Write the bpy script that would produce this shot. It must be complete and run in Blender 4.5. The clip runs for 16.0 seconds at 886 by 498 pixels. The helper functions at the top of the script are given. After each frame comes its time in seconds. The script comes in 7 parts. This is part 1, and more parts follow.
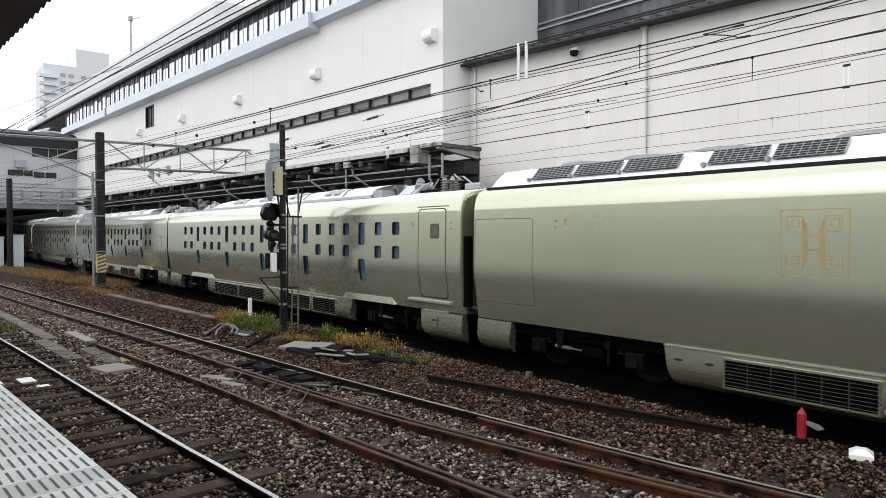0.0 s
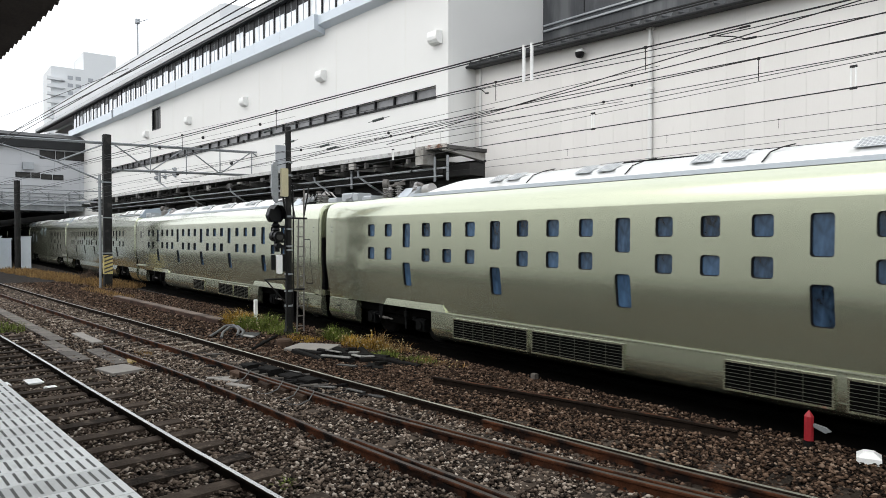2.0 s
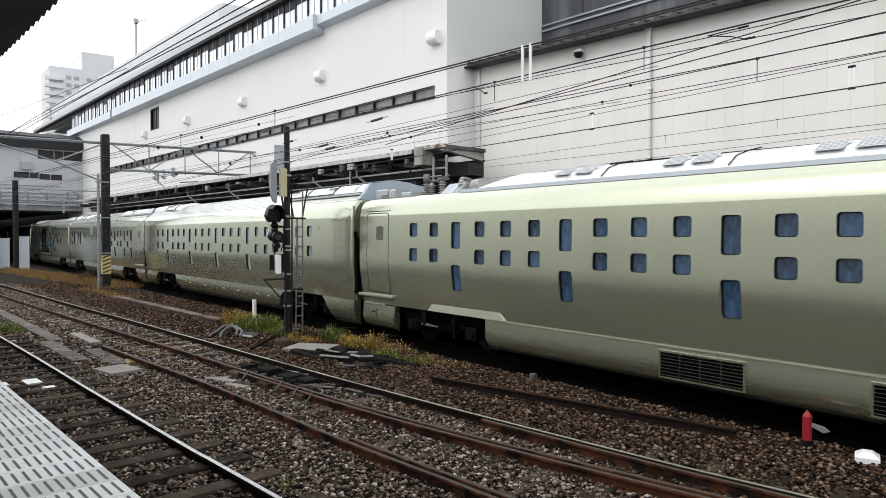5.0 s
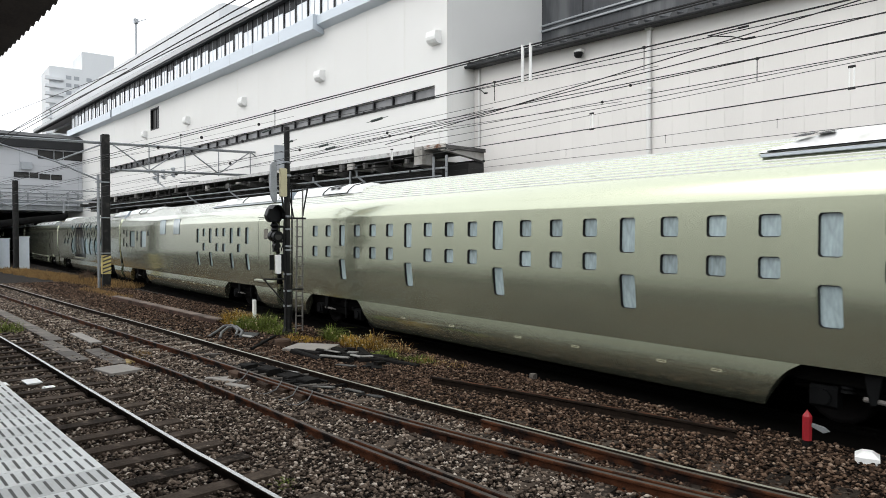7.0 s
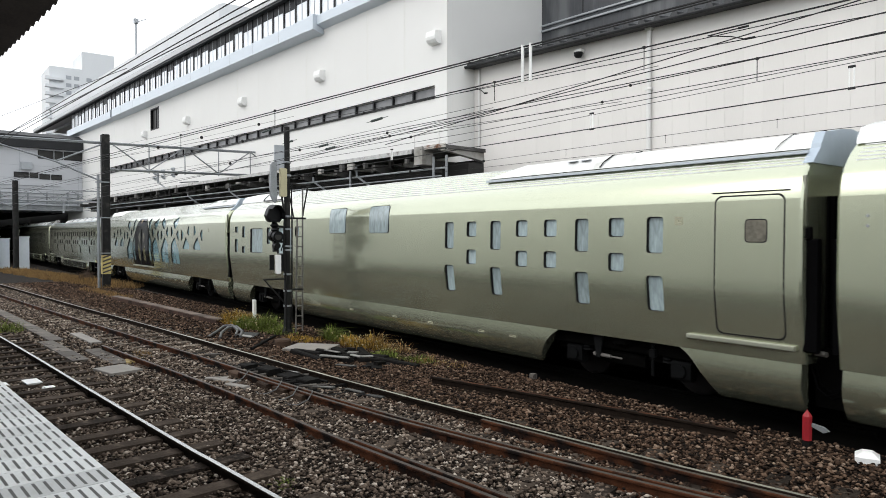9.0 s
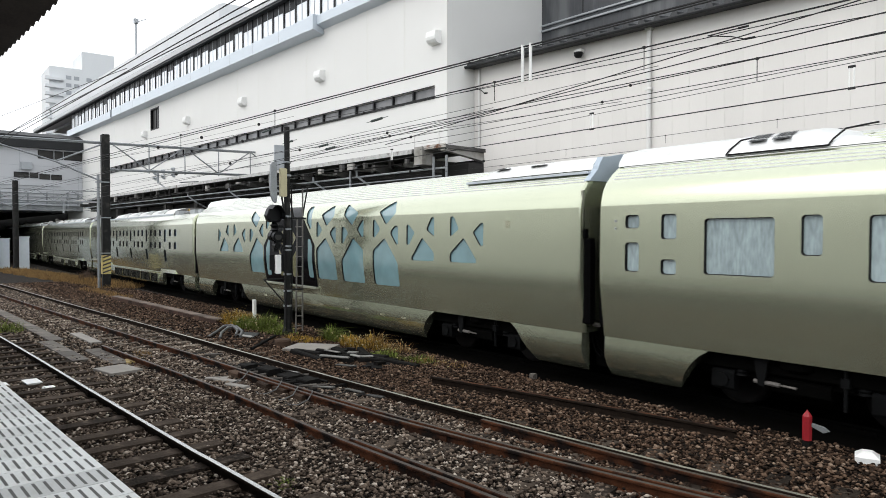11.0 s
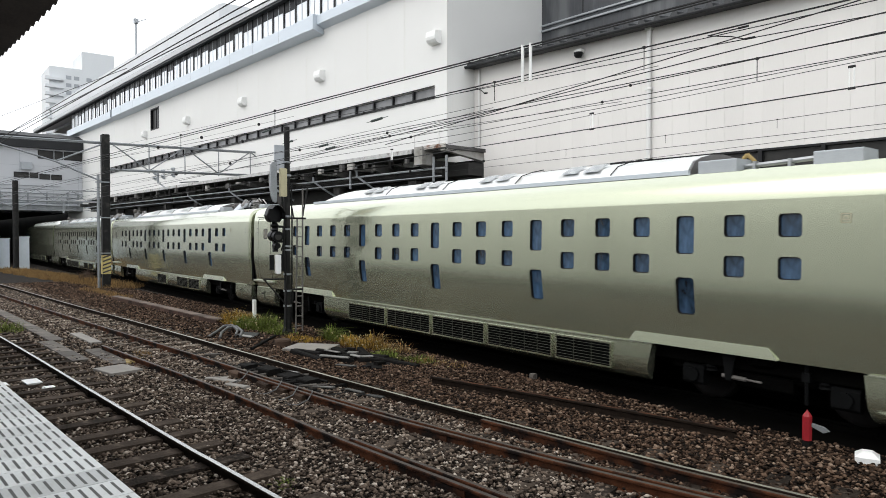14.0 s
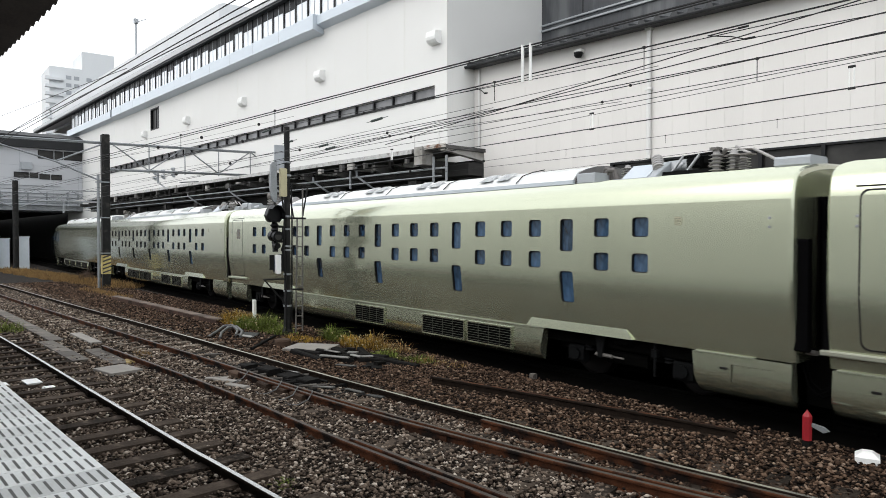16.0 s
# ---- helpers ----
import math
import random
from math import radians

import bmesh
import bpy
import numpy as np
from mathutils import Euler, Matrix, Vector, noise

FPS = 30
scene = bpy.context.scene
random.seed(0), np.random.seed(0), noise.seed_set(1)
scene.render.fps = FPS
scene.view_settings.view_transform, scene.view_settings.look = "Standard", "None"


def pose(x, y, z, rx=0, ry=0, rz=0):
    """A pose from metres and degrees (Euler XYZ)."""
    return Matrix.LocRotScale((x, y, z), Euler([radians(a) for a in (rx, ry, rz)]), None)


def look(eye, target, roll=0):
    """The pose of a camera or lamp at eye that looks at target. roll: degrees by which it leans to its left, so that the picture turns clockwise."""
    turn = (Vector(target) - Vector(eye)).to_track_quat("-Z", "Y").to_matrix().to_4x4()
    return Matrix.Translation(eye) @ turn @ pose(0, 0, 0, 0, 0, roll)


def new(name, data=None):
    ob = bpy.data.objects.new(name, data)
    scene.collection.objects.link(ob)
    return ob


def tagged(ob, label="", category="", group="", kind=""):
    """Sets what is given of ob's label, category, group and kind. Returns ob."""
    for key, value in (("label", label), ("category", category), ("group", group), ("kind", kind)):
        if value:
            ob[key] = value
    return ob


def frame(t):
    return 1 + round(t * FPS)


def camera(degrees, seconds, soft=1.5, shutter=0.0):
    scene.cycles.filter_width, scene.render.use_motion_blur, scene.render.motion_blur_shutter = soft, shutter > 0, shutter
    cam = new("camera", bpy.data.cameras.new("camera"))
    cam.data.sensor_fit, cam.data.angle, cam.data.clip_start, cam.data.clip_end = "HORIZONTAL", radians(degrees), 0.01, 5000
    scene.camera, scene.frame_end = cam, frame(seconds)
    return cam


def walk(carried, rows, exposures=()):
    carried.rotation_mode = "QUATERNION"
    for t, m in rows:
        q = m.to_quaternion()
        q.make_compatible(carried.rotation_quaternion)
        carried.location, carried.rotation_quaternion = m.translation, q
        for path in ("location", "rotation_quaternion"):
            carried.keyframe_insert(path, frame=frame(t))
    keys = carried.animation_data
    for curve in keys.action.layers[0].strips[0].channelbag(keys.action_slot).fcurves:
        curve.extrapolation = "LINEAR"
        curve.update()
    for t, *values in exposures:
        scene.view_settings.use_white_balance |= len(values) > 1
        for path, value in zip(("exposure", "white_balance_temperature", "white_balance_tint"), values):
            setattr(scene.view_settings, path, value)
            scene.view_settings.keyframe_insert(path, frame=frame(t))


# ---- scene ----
from mathutils import geometry

# ---- camera ----
PITCH, HEAD, EYE_Z = -1.108, 51.7, 2.5
LENS = 66.81


def aim(dx, dy):
    """The standing camera, turned by dx to the left and dy upwards (degrees)."""
    return pose(0, 0, EYE_Z, 90 + PITCH + dy, 0, HEAD + dx)


cam = camera(LENS, 16.0, 0.5, 0.08)
walk(cam, [(0.0, aim(-0.35, -0.145)), (0.5, aim(-0.195, -0.095)), (1.0, aim(-0.06, -0.06)), (1.5, aim(0.08, 0)),
           (2.0, aim(0.105, 0)), (2.6, aim(0.095, 0)), (3.5, aim(0.095, 0)), (4.0, aim(0.02, 0)), (4.4, aim(0, 0)), (16.0, aim(0, 0))],
     [(0.0, 0.66), (16.0, 0.66)])

# ---- world and sun: bright overcast ----
world = bpy.data.worlds.new("sky")
scene.world = world
world.use_nodes = True
wn = world.node_tree
wn.nodes.clear()
w_out = wn.nodes.new("ShaderNodeOutputWorld")
w_bg = wn.nodes.new("ShaderNodeBackground")
w_sky = wn.nodes.new("ShaderNodeTexSky")
w_sky.sky_type, w_sky.sun_disc = "NISHITA", False
w_sky.sun_elevation, w_sky.sun_rotation = radians(46), radians(196)
w_sky.air_density, w_sky.dust_density = 1.0, 4.0
w_mix = wn.nodes.new("ShaderNodeMix")
w_mix.data_type = "RGBA"
w_mix.inputs[0].default_value = 0.9
w_mix.inputs[7].default_value = (9.3, 9.6, 9.9, 1)
wn.links.new(w_sky.outputs[0], w_mix.inputs[6])
wn.links.new(w_mix.outputs[2], w_bg.inputs[0])
w_bg.inputs[1].default_value = 0.12
wn.links.new(w_bg.outputs[0], w_out.inputs[0])
sun = new("sun", bpy.data.lights.new("sun", "SUN"))
sun.data.energy, sun.data.angle, sun.data.color = 0.5, radians(40), (1.0, 0.985, 0.96)
sun.matrix_world = look((0, 0, 15), (4, 14, 0))


# ---- materials ----
def material(name, color, rough=0.6, metal=0.0, vary=0.12, scale=6.0, fine=60.0, bump=0.0, stain=None, coat=0.0, stretch=(1, 1, 1), island=0.0, each=0.0, spec=0.5):
    m = bpy.data.materials.new(name)
    m.use_nodes = True
    nt = m.node_tree
    b = nt.nodes["Principled BSDF"]
    b.inputs["Roughness"].default_value = rough
    b.inputs["Metallic"].default_value = metal
    b.inputs["Coat Weight"].default_value = coat
    b.inputs["Coat Roughness"].default_value = 0.12
    b.inputs["Specular IOR Level"].default_value = spec
    tc = nt.nodes.new("ShaderNodeTexCoord")
    mp = nt.nodes.new("ShaderNodeMapping")
    mp.inputs["Scale"].default_value = stretch
    nt.links.new(tc.outputs["Object"], mp.inputs[0])

    def noise_tex(s, detail):
        n = nt.nodes.new("ShaderNodeTexNoise")
        n.inputs["Scale"].default_value = s
        n.inputs["Detail"].default_value = detail
        nt.links.new(mp.outputs[0], n.inputs["Vector"])
        return n
    big, small = noise_tex(scale, 5), noise_tex(fine, 3)
    add = nt.nodes.new("ShaderNodeMath")
    add.operation = "ADD"
    nt.links.new(big.outputs[0], add.inputs[0])
    nt.links.new(small.outputs[0], add.inputs[1])
    last = add.outputs[0]
    for amount, kind in ((island, "island"), (each, "each")):
        if amount:
            g = nt.nodes.new("ShaderNodeNewGeometry" if kind == "island" else "ShaderNodeObjectInfo")
            mul = nt.nodes.new("ShaderNodeMath")
            mul.operation = "MULTIPLY_ADD"
            mul.inputs[1].default_value = amount / max(vary, 0.02)
            nt.links.new(g.outputs["Random Per Island" if kind == "island" else "Random"], mul.inputs[0])
            off = nt.nodes.new("ShaderNodeMath")
            off.operation = "ADD"
            off.inputs[1].default_value = -0.5 * amount / max(vary, 0.02)
            nt.links.new(last, off.inputs[0])
            nt.links.new(off.outputs[0], mul.inputs[2])
            last = mul.outputs[0]
    rng = nt.nodes.new("ShaderNodeMapRange")
    rng.inputs["From Min"].default_value, rng.inputs["From Max"].default_value = 0.5, 1.5
    rng.inputs["To Min"].default_value, rng.inputs["To Max"].default_value = 1 - 2 * vary, 1 + 2 * vary
    rng.clamp = False
    nt.links.new(last, rng.inputs[0])
    mul = nt.nodes.new("ShaderNodeVectorMath")
    mul.operation = "SCALE"
    mul.inputs[0].default_value = color[:3]
    nt.links.new(rng.outputs[0], mul.inputs["Scale"])
    col = mul.outputs[0]
    if stain:
        s_col, s_scale, s_amount = stain
        sn = noise_tex(s_scale, 6)
        sr = nt.nodes.new("ShaderNodeMapRange")
        sr.inputs["From Min"].default_value, sr.inputs["From Max"].default_value = 0.62 - s_amount * 0.25, 0.78 - s_amount * 0.25
        nt.links.new(sn.outputs[0], sr.inputs[0])
        mx = nt.nodes.new("ShaderNodeMix")
        mx.data_type = "RGBA"
        nt.links.new(sr.outputs[0], mx.inputs[0])
        nt.links.new(col, mx.inputs[6])
        mx.inputs[7].default_value = (*s_col, 1)
        col = mx.outputs[2]
    nt.links.new(col, b.inputs["Base Color"])
    if bump:
        bp = nt.nodes.new("ShaderNodeBump")
        bp.inputs["Strength"].default_value = min(1.0, bump)
        bp.inputs["Distance"].default_value = 0.01
        nt.links.new(small.outputs[0], bp.inputs["Height"])
        nt.links.new(bp.outputs[0], b.inputs["Normal"])
    return m


M_BODY = material("champagne_paint", (0.487, 0.510, 0.376), 0.22, 0.86, 0.02, 0.7, 12, 0.0, coat=1.0)
M_ROOF = material("silver_roof_paint", (0.70, 0.71, 0.70), 0.42, 0.25, 0.04, 1.2, 60, 0.0, stain=((0.5, 0.5, 0.47), 2.2, 0.25))
M_PANE_DOOR = material("dim_door_glass", (0.085, 0.078, 0.06), 0.08, 0, 0.4, 5, 16, coat=0.5, each=0.4)
M_GOLDPALE = material("faint_gold_print", (0.36, 0.33, 0.23), 0.5, 0.2, 0.05)
# near-black: the train's shade on the track bed is painted in
M_BED = material("shade_black_track_bed", (0.0025, 0.0023, 0.002), 0.95, 0, 0.3, 3, 40, 0.4, spec=0.02)
M_RIM = material("black_rubber", (0.008, 0.008, 0.008), 0.6, 0, 0.1, spec=0.2)
# uneven blue base puts the panes' reflections into the colour
M_PANE = material("blue_reflection_glass", (0.028, 0.056, 0.098), 0.05, 0, 0.45, 3.0, 9, 0.0, spec=0.7, each=0.3, stretch=(2.2, 2.2, 0.8))
M_PANE_PALE = material("curtained_glass", (0.28, 0.345, 0.355), 0.1, 0, 0.22, 5.0, 12, 0.0, coat=0.6, stretch=(2.6, 2.6, 0.5), each=0.12)
M_PANE_LOUNGE = material("pale_blue_glass", (0.17, 0.285, 0.31), 0.06, 0, 0.10, 0.8, 3, 0.0, coat=1.0, spec=0.8)
M_BLACK = material("glossy_black_paint", (0.0015, 0.0018, 0.003), 0.10, 0, 0.1, coat=0.0, spec=0.12)
# grime, blackened further to paint the shade under the cars and in gaps
M_DARK = material("shade_black_grime", (0.002, 0.002, 0.0018), 0.9, 0.0, 0.3, 5, 40, 0.3, spec=0.03)
M_STEEL = material("dull_steel", (0.32, 0.33, 0.34), 0.45, 0.7, 0.12, 6, 60)
M_GREY = material("grey_enamel", (0.34, 0.36, 0.38), 0.5, 0.1, 0.06)
M_SILL = material("pale_metal_trim", (0.28, 0.285, 0.225), 0.45, 0.4, 0.05)
M_GOLD = material("gold_print", (0.37, 0.27, 0.13), 0.5, 0.1, 0.05)
M_GASKET = material("gangway_rubber", (0.002, 0.002, 0.0022), 0.85, 0, 0.15, spec=0.03)
M_INSUL = material("grey_porcelain", (0.30, 0.29, 0.28), 0.3, 0, 0.08)
M_WALL = material("cream_panel_wall", (0.70, 0.685, 0.645), 0.75, 0, 0.025, 0.35, 30, 0.05, stain=((0.52, 0.50, 0.46), 0.5, 0.15), stretch=(1, 1, 0.25))
M_WALL2 = material("white_wall", (0.69, 0.685, 0.665), 0.75, 0, 0.025, 0.3, 30, 0.05)
M_BAND = material("pale_blue_grey_panel", (0.56, 0.61, 0.66), 0.45, 0.2, 0.03, 0.6)
M_ROOF_TILE = material("smoked_roof_tile", (0.018, 0.019, 0.021), 0.5, 0.0, 0.15, 3.0, 30)
M_DKGREY = material("dark_grey_cladding", (0.020, 0.021, 0.0225), 0.6, 0.1, 0.12, 1.0, spec=0.3)
M_CONC = material("concrete", (0.33, 0.32, 0.30), 0.9, 0, 0.12, 2.5, 40, 0.2, stain=((0.16, 0.15, 0.13), 1.2, 0.5))
# near-black concrete: shade under the deck and bridge is put into the colour
M_SHADE = material("shade_black_concrete", (0.022, 0.021, 0.02), 0.9, 0, 0.2, 2, 30, 0.2)
# pale base puts the sky's brightness into the upper panes
M_GLASS_B = material("sky_pale_glass", (0.72, 0.75, 0.78), 0.15, 0.3, 0.1, 0.5, 2, coat=0.5)
M_GLASS_D = material("dark_building_glass", (0.035, 0.034, 0.032), 0.35, 0.0, 0.3, 0.5, 2, spec=0.2)
M_GLASS_R = material("grey_ribbon_glass", (0.16, 0.16, 0.165), 0.3, 0.0, 0.25, 0.5, 2, spec=0.4)
M_FRAME = material("dark_window_frame", (0.010, 0.0105, 0.0115), 0.4, 0.1, 0.1, spec=0.25)
M_RUST = material("rust_red_steel", (0.066, 0.025, 0.012), 0.85, 0.0, 0.4, 8, 90, 0.4, stain=((0.010, 0.007, 0.006), 3, 0.75), spec=0.1)
M_RAILTOP = material("worn_rail_head", (0.68, 0.68, 0.67), 0.25, 0.9, 0.06, 3, 50, stretch=(0.2, 1, 1))
M_RAILDULL = material("dull_rail_head", (0.035, 0.023, 0.017), 0.5, 0.1, 0.3, 3, 50, spec=0.3)
M_RAILMID = material("half_worn_rail_head", (0.34, 0.32, 0.30), 0.28, 0.8, 0.15, 3, 50, stretch=(0.2, 1, 1))
M_SLEEPER = material("weathered_sleeper", (0.045, 0.034, 0.026), 0.95, 0, 0.3, 5, 50, 0.6, each=0.3, stain=((0.085, 0.066, 0.052), 9, 0.4), spec=0.1)
M_TILE = material("platform_tile", (0.60, 0.61, 0.60), 0.7, 0, 0.06, 3, 60, 0.15, stain=((0.38, 0.38, 0.36), 3, 0.3), each=0.1)
M_GAP = material("dark_slot", (0.11, 0.11, 0.105), 0.9)
M_GALV = material("galvanised_steel", (0.25, 0.265, 0.275), 0.5, 0.5, 0.12, 4, 40)
M_POLE = material("dark_painted_pole", (0.013, 0.013, 0.0125), 0.7, 0.0, 0.25, 4, 40, stain=((0.035, 0.033, 0.03), 3, 0.3), spec=0.2)
M_WIRE = material("wire", (0.012, 0.012, 0.012), 0.6, 0.3)
M_RED = material("red_post_paint", (0.27, 0.007, 0.013), 0.5, 0, 0.1)
M_WHITE = material("white_paint", (0.78, 0.78, 0.76), 0.5, 0, 0.05)
M_YELLOW = material("yellow_warning_paint", (0.50, 0.41, 0.15), 0.65, 0, 0.25, 5, 30)
M_BEIGE = material("beige_cabinet_paint", (0.42, 0.38, 0.24), 0.55, 0, 0.08)
M_GRASS_G = material("green_weeds", (0.10, 0.125, 0.026), 0.8, 0, 0.3, island=0.4, spec=0.08)
M_GRASS_D = material("dry_grass", (0.20, 0.125, 0.052), 0.9, 0, 0.2, island=0.35, spec=0.08)
M_GRASS_Y = material("yellowing_weeds", (0.25, 0.155, 0.030), 0.85, 0, 0.3, island=0.4, spec=0.08)
M_TIMBER = material("worn_timber", (0.05, 0.032, 0.022), 0.9, 0, 0.3, 8, 60, 0.3, each=0.2, spec=0.15)
M_SLEEPERPALE = material("sun_bleached_sleeper", (0.115, 0.095, 0.075), 0.95, 0, 0.3, 6, 50, 0.6, each=0.35, stain=((0.05, 0.038, 0.028), 7, 0.5), spec=0.15)
M_FLOWER = material("pale_flower_heads", (0.34, 0.28, 0.15), 0.8, 0, 0.2)
M_TOWER = material("far_tower_wall", (0.68, 0.70, 0.71), 0.8, 0, 0.03)
# darker copy of the concrete: stains plus the deck's shade in the colour
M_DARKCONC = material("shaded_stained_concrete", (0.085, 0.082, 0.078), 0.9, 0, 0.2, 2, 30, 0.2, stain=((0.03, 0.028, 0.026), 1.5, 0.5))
M_FASCIA = material("rust_streaked_fascia", (0.42, 0.42, 0.41), 0.8, 0, 0.25, 3, 40, 0.2, stain=((0.12, 0.10, 0.09), 3.5, 0.3))
M_FASCIA_R = material("rusty_white_plate", (0.45, 0.43, 0.40), 0.8, 0, 0.2, 3, 40, 0.2, stain=((0.14, 0.06, 0.03), 3.0, 0.6))
M_LADDER = material("dark_ladder_steel", (0.13, 0.12, 0.11), 0.7, 0.2, 0.25, 5, 40)
M_BRIDGE = material("grey_white_panel", (0.47, 0.48, 0.50), 0.6, 0.05, 0.03, 0.4)
M_ROOFPALE = material("pale_metal_roof", (0.55, 0.56, 0.57), 0.5, 0.3, 0.05, 0.6)
M_PANEL = material("cream_wall_panel", (0.668, 0.645, 0.618), 0.7, 0, 0.015, 0.5, 30, 0.04, each=0.015, stretch=(1, 1, 0.2))
M_SLATE = material("dark_slate_cladding", (0.055, 0.058, 0.064), 0.6, 0.1, 0.15, 0.4, 14, stain=((0.13, 0.135, 0.14), 1.1, 0.5), stretch=(1, 1, 0.18))
M_BLACKDULL = material("dull_black_paint", (0.004, 0.0042, 0.0048), 0.45, 0.0, 0.1, spec=0.2)
M_PLATE = material("grey_cover_slab", (0.10, 0.088, 0.075), 0.9, 0, 0.15, 4, 50, 0.2, each=0.2, stain=((0.05, 0.04, 0.033), 4, 0.5))
M_PLATELIGHT = material("pale_cover_slab", (0.20, 0.185, 0.165), 0.9, 0, 0.1, 4, 50, 0.2)
M_YELLOWDULL = material("ochre_board", (0.28, 0.2, 0.07), 0.8, 0, 0.2)
M_BRICK = material("old_brick", (0.055, 0.032, 0.024), 0.9, 0, 0.25, 6, 40, 0.3, each=0.3, spec=0.15)
M_COPING = material("kerb_coping", (0.115, 0.09, 0.075), 0.9, 0, 0.2, 5, 40, 0.3, each=0.2, stain=((0.09, 0.055, 0.04), 3, 0.5), spec=0.15)
M_IRON = material("dark_iron", (0.007, 0.0065, 0.006), 0.8, 0.0, 0.5, 6, 40, 0.2, spec=0.07)
M_CAB = material("pale_cabinet_paint", (0.55, 0.60, 0.64), 0.5, 0.1, 0.04)
M_STALK = material("brown_stalks", (0.07, 0.045, 0.03), 0.9, 0, 0.2)
M_BACKWALL = material("plain_pale_wall", (0.66, 0.66, 0.64), 0.8, 0, 0.05, 0.5)
M_PLATFORM = material("dark_platform_asphalt", (0.07, 0.068, 0.065), 0.9, 0, 0.15, 2, 60, 0.2)
# the polished rail's side shadow is put into this dark colour
M_RAILSIDE = material("dark_rail_side", (0.014, 0.010, 0.0075), 0.9, 0, 0.35, 8, 60, 0.3, spec=0.05)
M_HOSE = material("grey_rubber_hose", (0.06, 0.06, 0.06), 0.5, 0, 0.2)
M_INSUL_D = material("dark_glazed_disc", (0.05, 0.065, 0.06), 0.35, 0, 0.2)
M_BLUEPALE = material("pale_blue_grey_metal", (0.46, 0.50, 0.54), 0.45, 0.2, 0.04)
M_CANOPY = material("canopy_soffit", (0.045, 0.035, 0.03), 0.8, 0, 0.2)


def ballast_material():
    m = bpy.data.materials.new("ballast")
    m.use_nodes = True
    nt = m.node_tree
    b = nt.nodes["Principled BSDF"]
    b.inputs["Roughness"].default_value = 0.95
    b.inputs["Specular IOR Level"].default_value = 0.2
    tc = nt.nodes.new("ShaderNodeTexCoord")
    v = nt.nodes.new("ShaderNodeTexVoronoi")
    v.inputs["Scale"].default_value = 17
    nt.links.new(tc.outputs["Object"], v.inputs["Vector"])
    n = nt.nodes.new("ShaderNodeTexNoise")
    n.inputs["Scale"].default_value, n.inputs["Detail"].default_value = 0.45, 5
    nt.links.new(tc.outputs["Object"], n.inputs["Vector"])
    sep = nt.nodes.new("ShaderNodeSeparateColor")
    nt.links.new(v.outputs["Color"], sep.inputs[0])
    r = nt.nodes.new("ShaderNodeValToRGB")
    # near-black ramp: crevice shade between the loose stones is painted in
    r.color_ramp.elements[0].color, r.color_ramp.elements[1].color = (0.002, 0.0016, 0.0013, 1), (0.022, 0.016, 0.012, 1)
    nt.links.new(sep.outputs[0], r.inputs[0])
    mx = nt.nodes.new("ShaderNodeMix")
    mx.data_type, mx.blend_type = "RGBA", "MULTIPLY"
    mx.inputs[0].default_value = 0.8
    r2 = nt.nodes.new("ShaderNodeValToRGB")
    r2.color_ramp.elements[0].position, r2.color_ramp.elements[1].position = 0.35, 0.65
    r2.color_ramp.elements[0].color, r2.color_ramp.elements[1].color = (0.75, 0.62, 0.5, 1), (0.85, 0.85, 0.85, 1)
    nt.links.new(n.outputs[0], r2.inputs[0])
    nt.links.new(r.outputs[0], mx.inputs[6])
    nt.links.new(r2.outputs[0], mx.inputs[7])
    nt.links.new(mx.outputs[2], b.inputs["Base Color"])
    bp = nt.nodes.new("ShaderNodeBump")
    bp.inputs["Distance"].default_value, bp.invert = 0.03, True
    nt.links.new(v.outputs["Distance"], bp.inputs["Height"])
    nt.links.new(bp.outputs[0], b.inputs["Normal"])
    return m


M_BALLAST = ballast_material()


def stone_material(name, ramp):
    m = material(name, (0.05, 0.04, 0.033), 0.95, 0, 0.2, 30, 120, 0.3, spec=0.1)
    nt = m.node_tree
    g = nt.nodes.new("ShaderNodeNewGeometry")
    r = nt.nodes.new("ShaderNodeValToRGB")
    e = r.color_ramp.elements
    e[0].color, e[1].color = (*ramp[0][1], 1), (*ramp[-1][1], 1)
    for at, c in ramp[1:-1]:
        e.new(at).color = (*c, 1)
    nt.links.new(g.outputs["Random Per Island"], r.inputs[0])
    nt.links.new(r.outputs[0], nt.nodes["Principled BSDF"].inputs["Base Color"])
    return m


M_STONE = stone_material("grey_ballast_stone", ((0, (0.008, 0.0065, 0.0055)), (0.3, (0.044, 0.032, 0.0245)), (0.65, (0.122, 0.091, 0.069)), (0.88, (0.235, 0.187, 0.147)), (1, (0.44, 0.38, 0.32))))
# rust-brown, and darker too: the train's shade is put into the stones
M_STONE_BROWN = stone_material("rusty_shaded_ballast_stone", ((0, (0.005, 0.0036, 0.003)), (0.33, (0.025, 0.0155, 0.0105)), (0.66, (0.078, 0.048, 0.032)), (0.9, (0.135, 0.086, 0.058)), (1, (0.24, 0.175, 0.13))))


